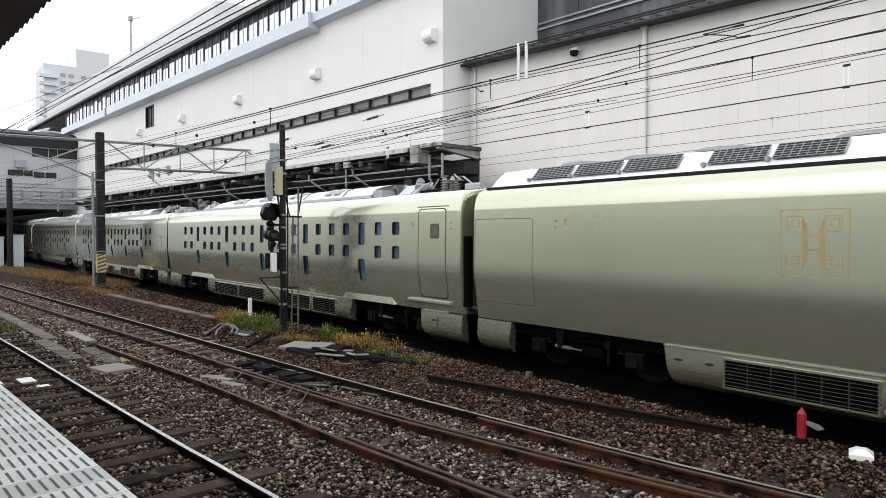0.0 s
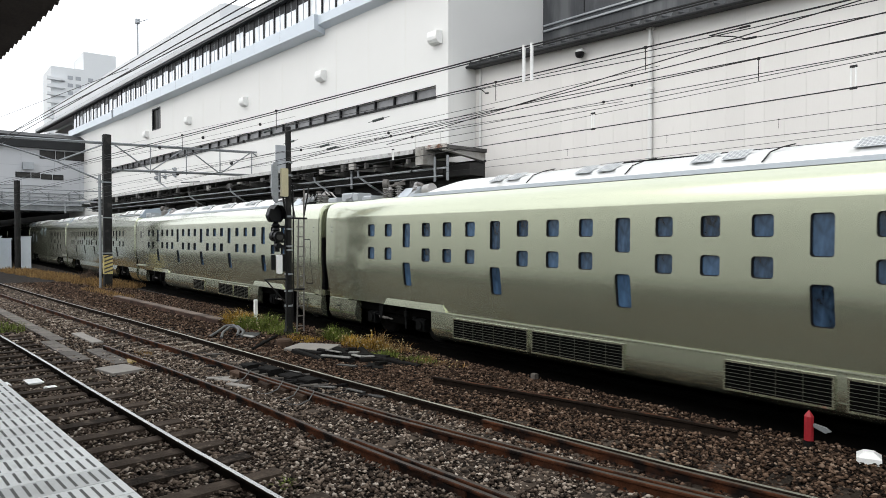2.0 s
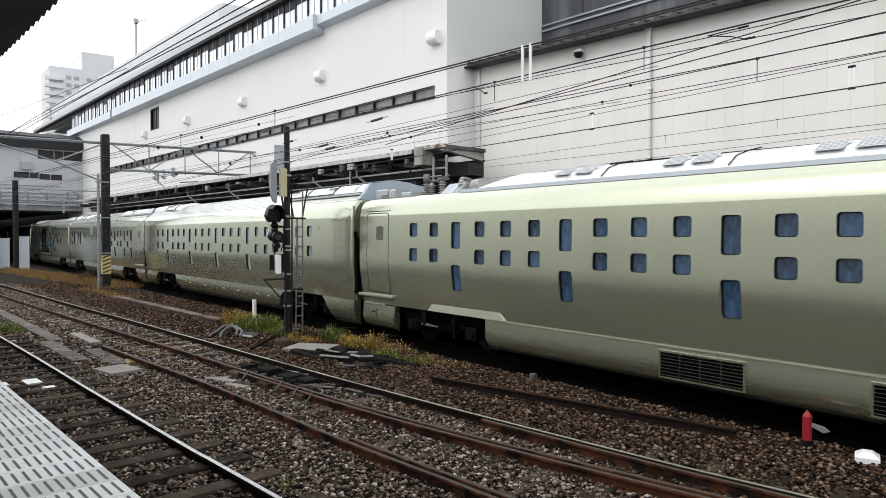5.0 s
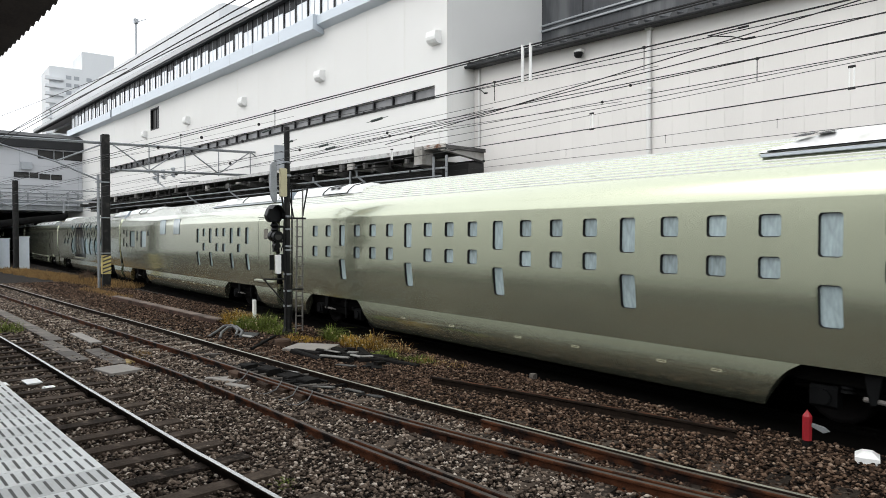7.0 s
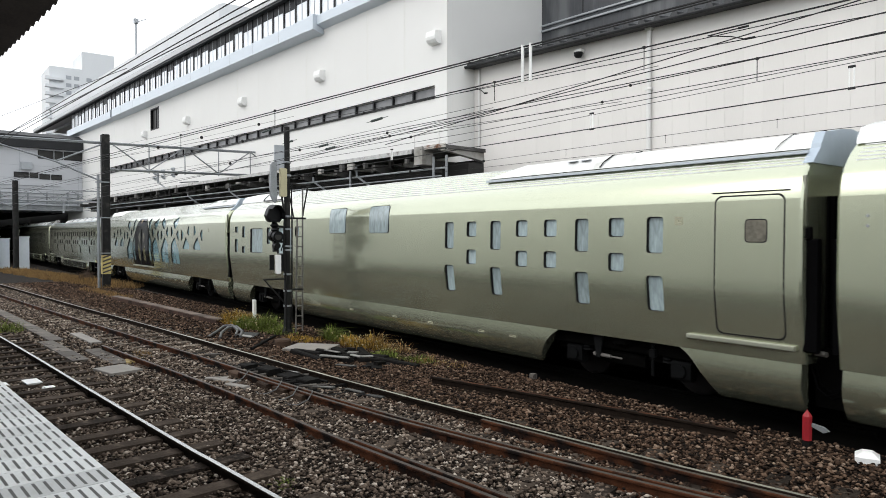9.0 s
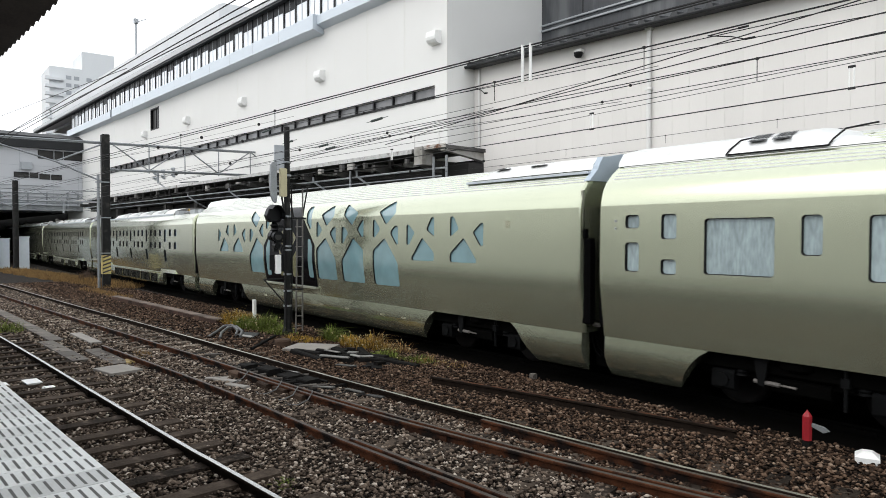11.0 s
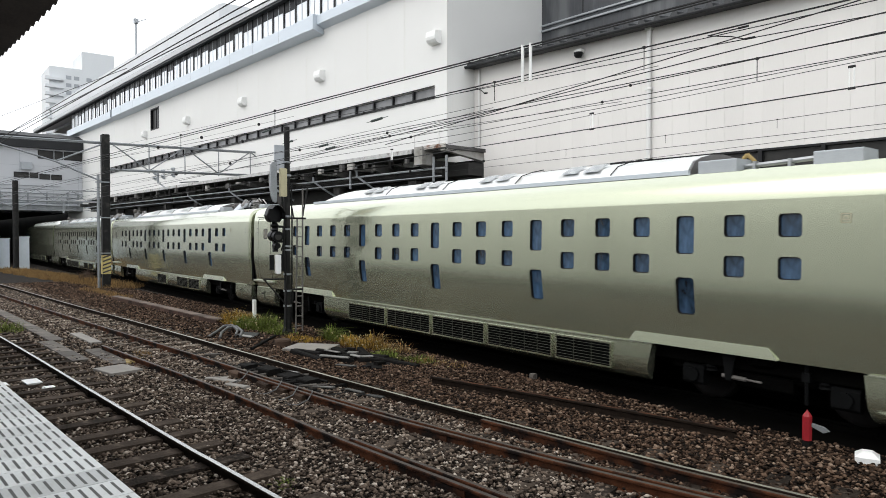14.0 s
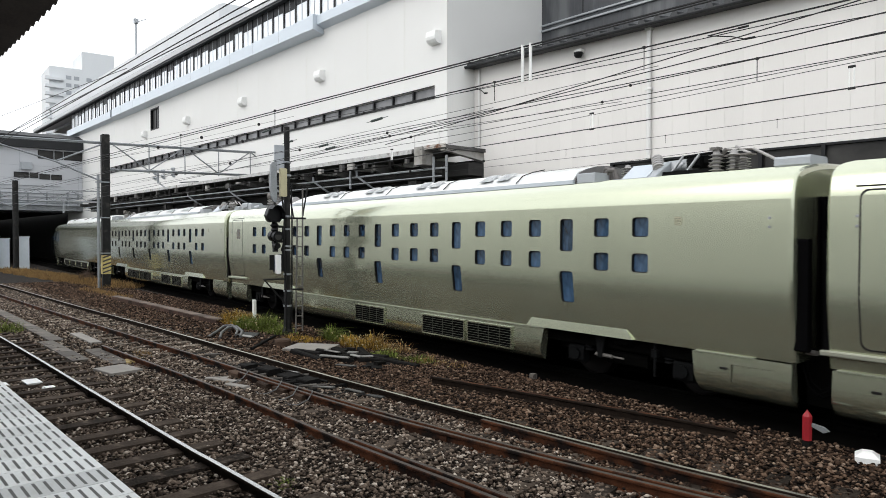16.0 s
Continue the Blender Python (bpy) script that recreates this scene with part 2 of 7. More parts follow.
# ---- mesh tools ----
class Shape:
    """Collects vertices (shared where they meet) and faces with material slots."""

    def __init__(self):
        self.v, self.f, self.k, self.seen = [], [], [], {}

    def vert(self, p):
        key = (round(p[0], 4), round(p[1], 4), round(p[2], 4))
        if key not in self.seen:
            self.seen[key] = len(self.v)
            self.v.append(key)
        return self.seen[key]

    def face(self, pts, k=0):
        ids = []
        for p in pts:
            i = self.vert(p)
            if i not in ids:
                ids.append(i)
        if len(ids) > 2:
            self.f.append(ids)
            self.k.append(k)

    def box(self, x0, x1, y0, y1, z0, z1, k=0, bev=0.0):
        if bev:
            b = min(bev, 0.45 * min(x1 - x0, y1 - y0, z1 - z0))
            ring = lambda x, e: [(x, y0 + e, z0), (x, y1 - e, z0), (x, y1, z0 + e), (x, y1, z1 - e), (x, y1 - e, z1), (x, y0 + e, z1), (x, y0, z1 - e), (x, y0, z0 + e)]
            self.loft([[(x, y, z) for x, y, z in ring(x0, b)], ring(x1, b)], k, True)
            return self
        c = [(x, y, z) for x in (x0, x1) for y in (y0, y1) for z in (z0, z1)]
        for q in ((0, 1, 3, 2), (4, 6, 7, 5), (0, 4, 5, 1), (2, 3, 7, 6), (0, 2, 6, 4), (1, 5, 7, 3)):
            self.face([c[i] for i in q], k)
        return self

    def loft(self, rings, k=0, caps=True, closed=True):
        n = len(rings[0])
        for a, b in zip(rings, rings[1:]):
            for i in range(n if closed else n - 1):
                j = (i + 1) % n
                self.face([a[i], a[j], b[j], b[i]], k)
        if caps:
            self.face(rings[0][::-1], k)
            self.face(rings[-1], k)
        return self

    def tube(self, a, b, r, n=8, k=0, r2=None, caps=True):
        a, b = Vector(a), Vector(b)
        q = (b - a).to_track_quat("Z", "Y")
        rings = []
        for p, rr in ((a, r), (b, r if r2 is None else r2)):
            rings.append([tuple(p + q @ Vector((rr * math.cos(2 * math.pi * i / n), rr * math.sin(2 * math.pi * i / n), 0))) for i in range(n)])
        return self.loft(rings, k, caps)

    def pipe(self, pts, r, n=6, k=0):
        for a, b in zip(pts, pts[1:]):
            self.tube(a, b, r, n, k)
        return self

    def lathe(self, c, prof, n=12, k=0):
        rings = [[(c[0] + r * math.cos(2 * math.pi * i / n), c[1] + r * math.sin(2 * math.pi * i / n), c[2] + z) for i in range(n)] for r, z in prof]
        return self.loft(rings, k)

    def mesh(self, name, mats, smooth=0):
        me = bpy.data.meshes.new(name)
        me.from_pydata(self.v, [], self.f)
        for m in (mats if isinstance(mats, (list, tuple)) else [mats]):
            me.materials.append(m)
        me.polygons.foreach_set("material_index", self.k)
        if smooth:
            me.polygons.foreach_set("use_smooth", [True] * len(me.polygons))
            me.set_sharp_from_angle(angle=radians(smooth))
        me.update()
        return me


def part(name, shape, mats, parent=None, label="", smooth=0, m=None):
    """One mesh object under its thing (or at top level); shape may be a ready mesh."""
    me = shape.mesh(name, mats, smooth) if isinstance(shape, Shape) else shape
    ob = new(name, me)
    if parent:
        ob.parent = parent
    if m:
        ob.matrix_basis = m
    return tagged(ob, label) if label else ob


def thing(name, label, category, group="", m=None, kind=""):
    ob = new(name)
    ob.empty_display_size = 0.2
    if m:
        ob.matrix_basis = m
    return tagged(ob, label, category, group, kind)


BOX = lambda *a, **k: Shape().box(*a, **k)
TUBE = lambda *a, **k: Shape().tube(*a, **k)
# the station building stands 3.55 degrees off the train's track: in its space x runs along it, y away from the platform
M_BUILD = pose(0, 0, 0, 0, 0, 3.55)


# -- the train --
PITCH_CAR, TRACK_Y, HALF = 20.06, 10.32, 1.45
BODY = [(1.318, 0.84), (1.352, 1.08), (1.384, 1.30), (1.420, 1.55), (1.444, 1.75), (1.450, 1.925), (1.436, 2.86), (1.4295, 2.98), (1.4265, 3.01), (1.418, 3.07), (1.398, 3.16), (1.365, 3.25), (1.31, 3.325),
        (1.235, 3.365), (1.10, 3.41), (0.95, 3.44), (0.7, 3.48), (0.4, 3.505), (0.0, 3.515)]

# the trailers and the lounge have a higher crown
HIGH = BODY[:12] + [(1.315, 3.34), (1.24, 3.43), (1.13, 3.53), (0.97, 3.64), (0.76, 3.75), (0.50, 3.85), (0.25, 3.91), (0.0, 3.93)]
END_A, END_B = -PITCH_CAR + 0.19, -0.28


def side(z):
    """Half the body's width at the height z."""
    for (a, za), (b, zb) in zip(HIGH, HIGH[1:]):
        if z <= zb:
            return a + (b - a) * (z - za) / (zb - za)
    return 0.0


def rounded(w, h, r, n=4):
    pts = []
    for cx, cz, a0 in ((w / 2 - r, h / 2 - r, 0), (-w / 2 + r, h / 2 - r, 90), (-w / 2 + r, -h / 2 + r, 180), (w / 2 - r, -h / 2 + r, 270)):
        pts.append([(cx + r * math.cos(radians(a0 + 90 * i / n)), cz + r * math.sin(radians(a0 + 90 * i / n))) for i in range(n + 1)])
    return pts


# window kinds: width, bottom, top
WIN = {"s": [(0.30, 1.93, 2.228), (0.30, 2.485, 2.792)], "t": [(0.29, 1.348, 1.892), (0.29, 2.235, 2.792)], "q": [(0.30, 2.485, 2.792)],
       "w": [(1.0, 1.95, 2.75)], "a": [(0.26, 1.94, 2.40), (0.26, 2.62, 2.83)], "b": [(0.26, 1.92, 2.15), (0.26, 2.45, 2.83)], "c": [(0.26, 2.25, 2.77)], "d": [(0.26, 2.5, 2.77)]}


def pane_mesh(w, z0, z1, mat, cache={}):
    key = (round(w, 3), z0, z1, mat.name)
    if key not in cache:
        s = Shape()
        h, zc = z1 - z0, (z0 + z1) / 2
        ring = [p for arc in rounded(w + 0.02, h + 0.02, 0.055) for p in arc]
        lean = (side(z1) - side(z0)) / h
        s.loft([[(x, -lean * z + d, z) for x, z in ring] for d in (0.0, 0.012)], 0)
        cache[key] = s.mesh("pane", mat)
    return cache[key]


def pierced_side(s, holes, x0, x1, z0=1.30, z1=3.43):
    """The near side as one sheet with shaped openings, and the black reveals round them."""
    outer = [Vector((x0, 0, z0)), Vector((x1, 0, z0)), Vector((x1, 0, z1)), Vector((x0, 0, z1))]
    loops = [outer] + [[Vector((x, 0, z)) for x, z in h] for h in holes]
    flat = [v for loop in loops for v in loop]
    bm = bmesh.new()
    vs = [bm.verts.new(v) for v in flat]
    for tri in geometry.tessellate_polygon(loops):
        try:
            bm.faces.new([vs[i] for i in tri])
        except ValueError:
            pass
    for z in (1.55, 1.75, 1.925, 2.15, 2.5, 2.86, 2.98, 3.01, 3.07, 3.16, 3.25, 3.34):
        bmesh.ops.bisect_plane(bm, geom=bm.verts[:] + bm.edges[:] + bm.faces[:], plane_co=(0, 0, z), plane_no=(0, 0, 1))
    for f in bm.faces:
        s.face([(v.co.x, -side(v.co.z), v.co.z) for v in f.verts])
    bm.free()
    for h in holes:
        s.loft([[(x, -side(z) + d, z) for x, z in h] for d in (0.0, 0.05)], 1, False)


def car_shell(columns, body=BODY, holes=()):
    """The body between its ends: columns = (x, kind) of the windows on the near side."""
    s = Shape()
    x0, x1 = END_A, END_B
    cuts = {x0, x1}
    cols = {}
    for x, kind in columns:
        w = WIN[kind][0][0] / 2 + 0.02
        cols[(round(x - w, 4), round(x + w, 4))] = (x, kind)
        cuts |= {round(x - w, 4), round(x + w, 4)}
    cuts = sorted(cuts)
    near = lambda x, z: (x, -side(z), z)
    prof = [(-a, z) for a, z in body] + [(a, z) for a, z in body[-2::-1]]
    for a, b in zip(cuts, cuts[1:]):
        here = cols.get((a, b))
        for (ya, za), (yb, zb) in zip(prof, prof[1:]):
            if ya < 0 and 1.29 < min(za, zb) and max(za, zb) < (3.431 if holes else 2.87):
                continue
            s.face([(a, ya, za), (a, yb, zb), (b, yb, zb), (b, ya, za)])
        if holes:
            pierced_side(s, holes, a, b)
            continue
        level = 1.30
        for w, z0, z1 in (WIN[here[1]] if here else []):
            stops = [level] + [z for z in (1.55, 1.75, 1.925, 2.15) if level < z < z0 - 0.02] + [z0 - 0.02]
            for p, q in zip(stops, stops[1:]):
                s.face([near(a, p), near(a, q), near(b, q), near(b, p)])
            arcs = rounded(w, z1 - z0, 0.05)
            zc = (z0 + z1) / 2
            corner = [(b, z1 + 0.02), (a, z1 + 0.02), (a, z0 - 0.02), (b, z0 - 0.02)]
            at = [[near(here[0] + x, zc + z) for x, z in arc] for arc in arcs]
            for i in range(4):
                j = (i + 1) % 4
                for p, q in zip(at[i], at[i][1:]):
                    s.face([near(*corner[i]), q, p])
                s.face([near(*corner[i]), near(*corner[j]), at[j][0], at[i][-1]])
            ring = [p for arc in at for p in arc]
            xm = here[0]
            s.loft([ring, [(x - math.copysign(0.016, x - xm), y + 0.07, z - math.copysign(0.016, z - zc)) for x, y, z in ring]], 1, False)
            level = z1 + 0.02
        stops = [level] + [z for z in (1.55, 1.75, 1.925, 2.15, 2.83) if level < z] + [2.86]
        for p, q in zip(stops, stops[1:]):
            s.face([near(a, p), near(a, q), near(b, q), near(b, p)])
    for x, turn in ((x0, 1), (x1, -1)):
        # the end walls, set in a little, with a rounded edge
        rings = [[(x + turn * -d, y * f, 0.84 + (z - 0.84) * f2) for y, z in prof] for d, f, f2 in ((0, 1, 1), (0.03, 0.985, 0.99), (0.045, 0.95, 0.97))]
        s.loft(rings, 0, False, False)
        s.face(rings[-1], 0)
    s.face([(x0, -1.318, 0.84), (x1, -1.318, 0.84), (x1, 1.318, 0.84), (x0, 1.318, 0.84)])
    for i, f in enumerate(s.f):
        pts = [Vector(s.v[j]) for j in f]
        n = sum(((p - pts[0]).cross(q - pts[0]) for p, q in zip(pts[1:], pts[2:])), Vector())
        c = sum(pts, Vector()) / len(pts)
        out = Vector((c.x + PITCH_CAR / 2 if abs(n.x) > 0.9 * n.length else 0, c.y, c.z - 2.0))
        if s.k[i] == 0 and n.dot(out) < 0:
            s.f[i] = f[::-1]
    me = s.mesh("body", [M_BODY, M_RIM])
    me.polygons.foreach_set("use_smooth", [True] * len(me.polygons))
    roll_normals(me, body)
    return me


def roll_normals(me, body):
    """Normals set by height, partly by hand to steer reflections, not by the cells."""
    zs, tilts = [0.84, 1.10, 1.30, 1.55, 1.75, 1.925, 2.15, 2.50, 2.86, 2.98], [-5.4, -5.4, -5.0, -2.9, -0.2, 1.3, 1.6, 1.3, 1.0, 1.0]
    for (a, za), (b, zb), (c, zc) in zip(body[7:], body[8:], body[9:]):
        zs.append(zb)
        tilts.append(min(50.0, 0.6 * (math.degrees(math.atan2(a - b, zb - za)) + math.degrees(math.atan2(b - c, zc - zb)))))
    zs.append(body[-1][1])
    tilts.append(55.0)
    out = []
    for f in me.polygons:
        flat = f.material_index == 1 or abs(f.normal.x) > 0.2 or f.normal.z < -0.8
        for i in f.vertices:
            if flat:
                out.append(tuple(f.normal))
                continue
            a = radians(float(np.interp(me.vertices[i].co.z, zs, tilts)))
            out.append((0, (-1 if f.center.y < 0 else 1) * math.cos(a), math.sin(a)))
    me.normals_split_custom_set(out)


def plate(outline, depth, mats, lift=0.004, slices=(1.3, 1.55, 1.75, 1.925, 2.15, 2.5, 2.86, 2.98, 3.01, 3.07, 3.16, 3.25, 3.34)):
    """A flat outline (x, z) bent to the body's near side, standing proud by lift."""
    bm = bmesh.new()
    bm.faces.new([bm.verts.new((x, 0, z)) for x, z in outline])
    for z in slices:
        bmesh.ops.bisect_plane(bm, geom=bm.verts[:] + bm.edges[:] + bm.faces[:], plane_co=(0, 0, z), plane_no=(0, 0, 1))
    s = Shape()
    on = lambda v, d: (v.co.x, -side(v.co.z) - d, v.co.z)
    for f in bm.faces:
        pts = [v for v in f.verts]
        s.face([on(v, lift) for v in pts])
    for e in bm.edges:
        if len(e.link_faces) == 1:
            a, b = e.verts
            s.face([on(a, lift), on(b, lift), on(b, lift - depth), on(a, lift - depth)])
    bm.free()
    return s


def soften(pts, r=0.09, n=4):
    """Round the corners of an outline."""
    out = []
    m = len(pts)
    for i in range(m):
        p, a, b = Vector(pts[i]), Vector(pts[i - 1]), Vector(pts[(i + 1) % m])
        da, db = (a - p), (b - p)
        k = min(r, da.length * 0.45, db.length * 0.45)
        pa, pb = p + da.normalized() * k, p + db.normalized() * k
        for j in range(n + 1):
            t = j / n
            out.append(tuple((1 - t) ** 2 * pa + 2 * t * (1 - t) * p + t * t * pb))
    return out


def grown(pts, d):
    c = Vector((sum(p[0] for p in pts) / len(pts), sum(p[1] for p in pts) / len(pts)))
    return [tuple(Vector(p) + (Vector(p) - c).normalized() * d) for p in pts]


def outline_strip(x0, x1, z0, z1, r, w=0.012):
    """A thin groove line that follows a rounded rectangle on the side."""
    ring = [p for arc in rounded(x1 - x0, z1 - z0, r) for p in arc]
    xc, zc = (x0 + x1) / 2, (z0 + z1) / 2
    pts = []
    for (xa, za), (xb, zb) in zip(ring, ring[1:] + ring[:1]):
        n = max(1, int(abs(zb - za) / 0.12))
        pts += [(xa + (xb - xa) * i / n, za + (zb - za) * i / n) for i in range(n)]
    s = Shape()
    s.loft([[(xc + x * k, -side(zc + z * k2) - d, zc + z * k2) for x, z in pts] for k, k2, d in
            ((1, 1, -0.003), (1, 1, 0.003), (1 - 2 * w / (x1 - x0), 1 - 2 * w / (z1 - z0), 0.003), (1 - 2 * w / (x1 - x0), 1 - 2 * w / (z1 - z0), -0.003))], 0, False)
    return s


def door(car, x0, x1, window=True):
    top = 3.05 if window else 2.405
    d = part("door", plate(soften([(x0, 1.13), (x1, 1.13), (x1, top), (x0, top)], 0.1), 0.01, None, 0.002), M_BODY, car, "champagne-painted slide door", 40)
    for f in d.data.polygons:
        if f.normal.y > 0.5:
            f.flip()
    roll_normals(d.data, BODY)
    part("door_seal", outline_strip(x0 - 0.01, x1 + 0.01, 1.12, top + 0.01, 0.1, 0.02), M_RIM, d)
    if window:
        xc = x0 + 0.61 * (x1 - x0)
        part("door_window", plate(soften([(xc - 0.14, 2.425), (xc + 0.14, 2.425), (xc + 0.14, 2.715), (xc - 0.14, 2.715)], 0.045), 0.02, None, 0.004), M_PANE_DOOR, d)
        part("window_rim", outline_strip(xc - 0.155, xc + 0.155, 2.41, 2.73, 0.05, 0.018), M_RIM, d)
        part("sill_step", BOX(x0 - 0.45, x1 + 0.12, -1.42, -1.33, 1.005, 1.07, bev=0.012), M_SILL, d)
    else:
        part("lock_plate", outline_strip(x0 + 0.14, x1 - 0.05, 1.92, 2.18, 0.03, 0.008), M_SHADEOLIVE, d)
        return
    part("rain_strip", BOX(x0 - 0.06, x1 + 0.06, -side(3.1) - 0.02, -side(3.1) + 0.02, 3.10, 3.108), M_RIM, d)


def skirt_panel(name, car, x0, x1, slant0=0.0, slant1=0.0, top=0.82, label=""):
    s = Shape()
    prof = [(1.334, top), (1.342, top - 0.10), (1.352, 0.60), (1.357, 0.52), (1.352, 0.455), (1.335, 0.41), (1.295, 0.34), (1.235, 0.27), (1.16, 0.22)]
    rows = []
    for w, z in prof:
        f = (top - z) / (top - 0.22)
        rows.append([(x0 + slant0 * f, -w, z), (x1 - slant1 * f, -w, z)])
    for (a, b), (c, d) in zip(rows, rows[1:]):
        s.face([a, c, d, b])
    back = [(x0, -1.2, top), (x1, -1.2, top)]
    s.face([rows[0][0], rows[0][1], back[1], back[0]])
    lo = [(rows[-1][0][0], -1.15, 0.22), (rows[-1][1][0], -1.15, 0.22)]
    s.face([rows[-1][0], lo[0], lo[1], rows[-1][1]])
    for i, bk, l in ((0, back[0], lo[0]), (1, back[1], lo[1])):
        s.face([r[i] for r in rows] + [l, bk])
    return part(name, s, M_BODY, car, label, 40)


def grille(car, x0, x1):
    g = part("vent_grille", BOX(x0, x1, -1.376, -1.33, 0.37, 0.735, k=0), M_GASKET, car, "black louvred equipment grille")
    s = Shape()
    for i in range(7):
        z = 0.39 + i * 0.05
        s.box(x0, x1, -1.384, -1.372, z, z + 0.006)
    rim = Shape()
    for x in (x0 - 0.03, x1):
        rim.box(x, x + 0.03, -1.386, -1.33, 0.34, 0.765)
    rim.box(x0, x1, -1.386, -1.33, 0.735, 0.765).box(x0, x1, -1.386, -1.33, 0.34, 0.37)
    part("grille_frame", rim, M_BODY, g)
    n = max(2, int((x1 - x0) / 0.3))
    for i in range(1, n):
        s.box(x0 + (x1 - x0) * i / n - 0.003, x0 + (x1 - x0) * i / n + 0.003, -1.381, -1.372, 0.37, 0.735)
    part("louvre", s, M_SHADEOLIVE, g)


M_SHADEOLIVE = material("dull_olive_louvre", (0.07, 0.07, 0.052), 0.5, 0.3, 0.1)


def wheelset(car, x):
    w = part("wheelset", Shape().tube((x, -1.0, 0.43), (x, 1.0, 0.43), 0.08, 10), M_DARK, car)
    for y, sgn in ((-0.6, -1), (0.6, 1)):
        s = Shape()
        rings = []
        for r, d in ((0.05, -0.02), (0.30, 0.0), (0.37, 0.02), (0.40, 0.02), (0.43, 0.0), (0.44, -0.10), (0.46, -0.13), (0.38, -0.14), (0.05, -0.1)):
            rings.append([(x + r * math.cos(2 * math.pi * i / 20), y + sgn * d, 0.43 + r * math.sin(2 * math.pi * i / 20)) for i in range(20)])
        part("wheel", s.loft(rings), M_WHEEL, w, "", 35)


M_WHEEL = material("wheel_steel", (0.008, 0.007, 0.007), 0.7, 0.0, 0.2, 8, 60, spec=0.12)


def bogie(car, x):
    s = Shape()
    for sg in (-1, 1):
        s.box(x - 1.45, x + 1.45, sg * 0.95 - 0.09, sg * 0.95 + 0.09, 0.48, 0.68, bev=0.03)
        s.box(x - 0.4, x + 0.4, sg * 0.98 - 0.12, sg * 0.98 + 0.12, 0.36, 0.56, bev=0.03)
    s.box(x - 0.3, x + 0.3, -0.9, 0.9, 0.45, 0.7, bev=0.03)
    b = part("bogie_frame", s, M_DARK, car)
    for dx in (-1.05, 1.05):
        wheelset(car, x + dx)
        part("axle_box", Shape().box(x + dx - 0.17, x + dx + 0.17, -1.13, -0.96, 0.28, 0.58, bev=0.04).tube((x + dx, -1.13, 0.43), (x + dx, -1.17, 0.43), 0.1, 12), M_DARKSTEEL, b)
        part("coil_spring", Shape().lathe((x + dx * 0.75, -1.06, 0.52), [(0.07 if i % 2 else 0.09, 0.03 * i) for i in range(9)], 10), M_DARKSTEEL, b)
    part("air_spring", Shape().lathe((x, -0.98, 0.68), [(0.22, 0), (0.28, 0.05), (0.28, 0.12), (0.22, 0.17)], 16), M_DARK, b)
    part("damper", Shape().tube((x - 0.55, -1.2, 0.5), (x - 0.2, -1.2, 0.49), 0.032, 8).tube((x - 0.2, -1.2, 0.49), (x + 0.02, -1.2, 0.485), 0.016, 8), M_LADDER, b, "dull steel damper rod")
    part("brake_rod", Shape().tube((x + 0.62, -1.22, 0.86), (x + 0.62, -1.22, 0.3), 0.025, 6).box(x + 0.57, x + 0.67, -1.25, -1.18, 0.6, 0.72), M_DARKSTEEL, b)
    part("bracket", Shape().loft([[(x - 0.55, y, 0.9), (x - 0.33, y, 0.9), (x - 0.4, y, 0.45), (x - 0.48, y, 0.45)] for y in (-1.24, -1.2)]), M_DARKSTEEL, b)


M_DARKSTEEL = material("grimy_steel", (0.0045, 0.0048, 0.005), 0.75, 0.0, 0.25, 6, 40, spec=0.07)


def hood(name, car, x0, x1, z1=3.86, w=0.98, mat=None, label="", round_end=False, lift=0.0, flank=None, mirrored=False):
    """A raised curved roof cover."""
    s = Shape()
    z1 -= lift
    prof = [(-w, 3.44), (-w + 0.02, 3.52), (-w * 0.86, 3.66), (-w * 0.66, z1 - 0.10), (-w * 0.36, z1 - 0.03), (0, z1)]
    prof = flank or prof
    prof += [(-a, z) for a, z in prof[-2::-1]]
    k = 0.12 if flank else 0.25
    shrink = lambda x, f, dz: [(x, y * f, z - dz * (z - 3.44) + lift) for y, z in prof]
    s.loft([shrink(x0, 0.9, 0.62), shrink(x0 + k, 0.97, 0.2), shrink(x0 + 2 * k, 1, 0), shrink(x1 - 2 * k, 1, 0), shrink(x1 - k, 0.97, 0.2), shrink(x1, 0.9, 0.62)] if not round_end
           else [shrink(x0, 1, 0), shrink(x1 - 1.0, 1, 0), shrink(x1 - 0.5, 1, 0.35), shrink(x1, 1, 0.9)] if mirrored
           else [shrink(x0, 1, 0.9), shrink(x0 + 0.5, 1, 0.35), shrink(x0 + 1.0, 1, 0), shrink(x1, 1, 0)], 0)
    return part(name, s, mat or M_ROOF, car, label, 40)


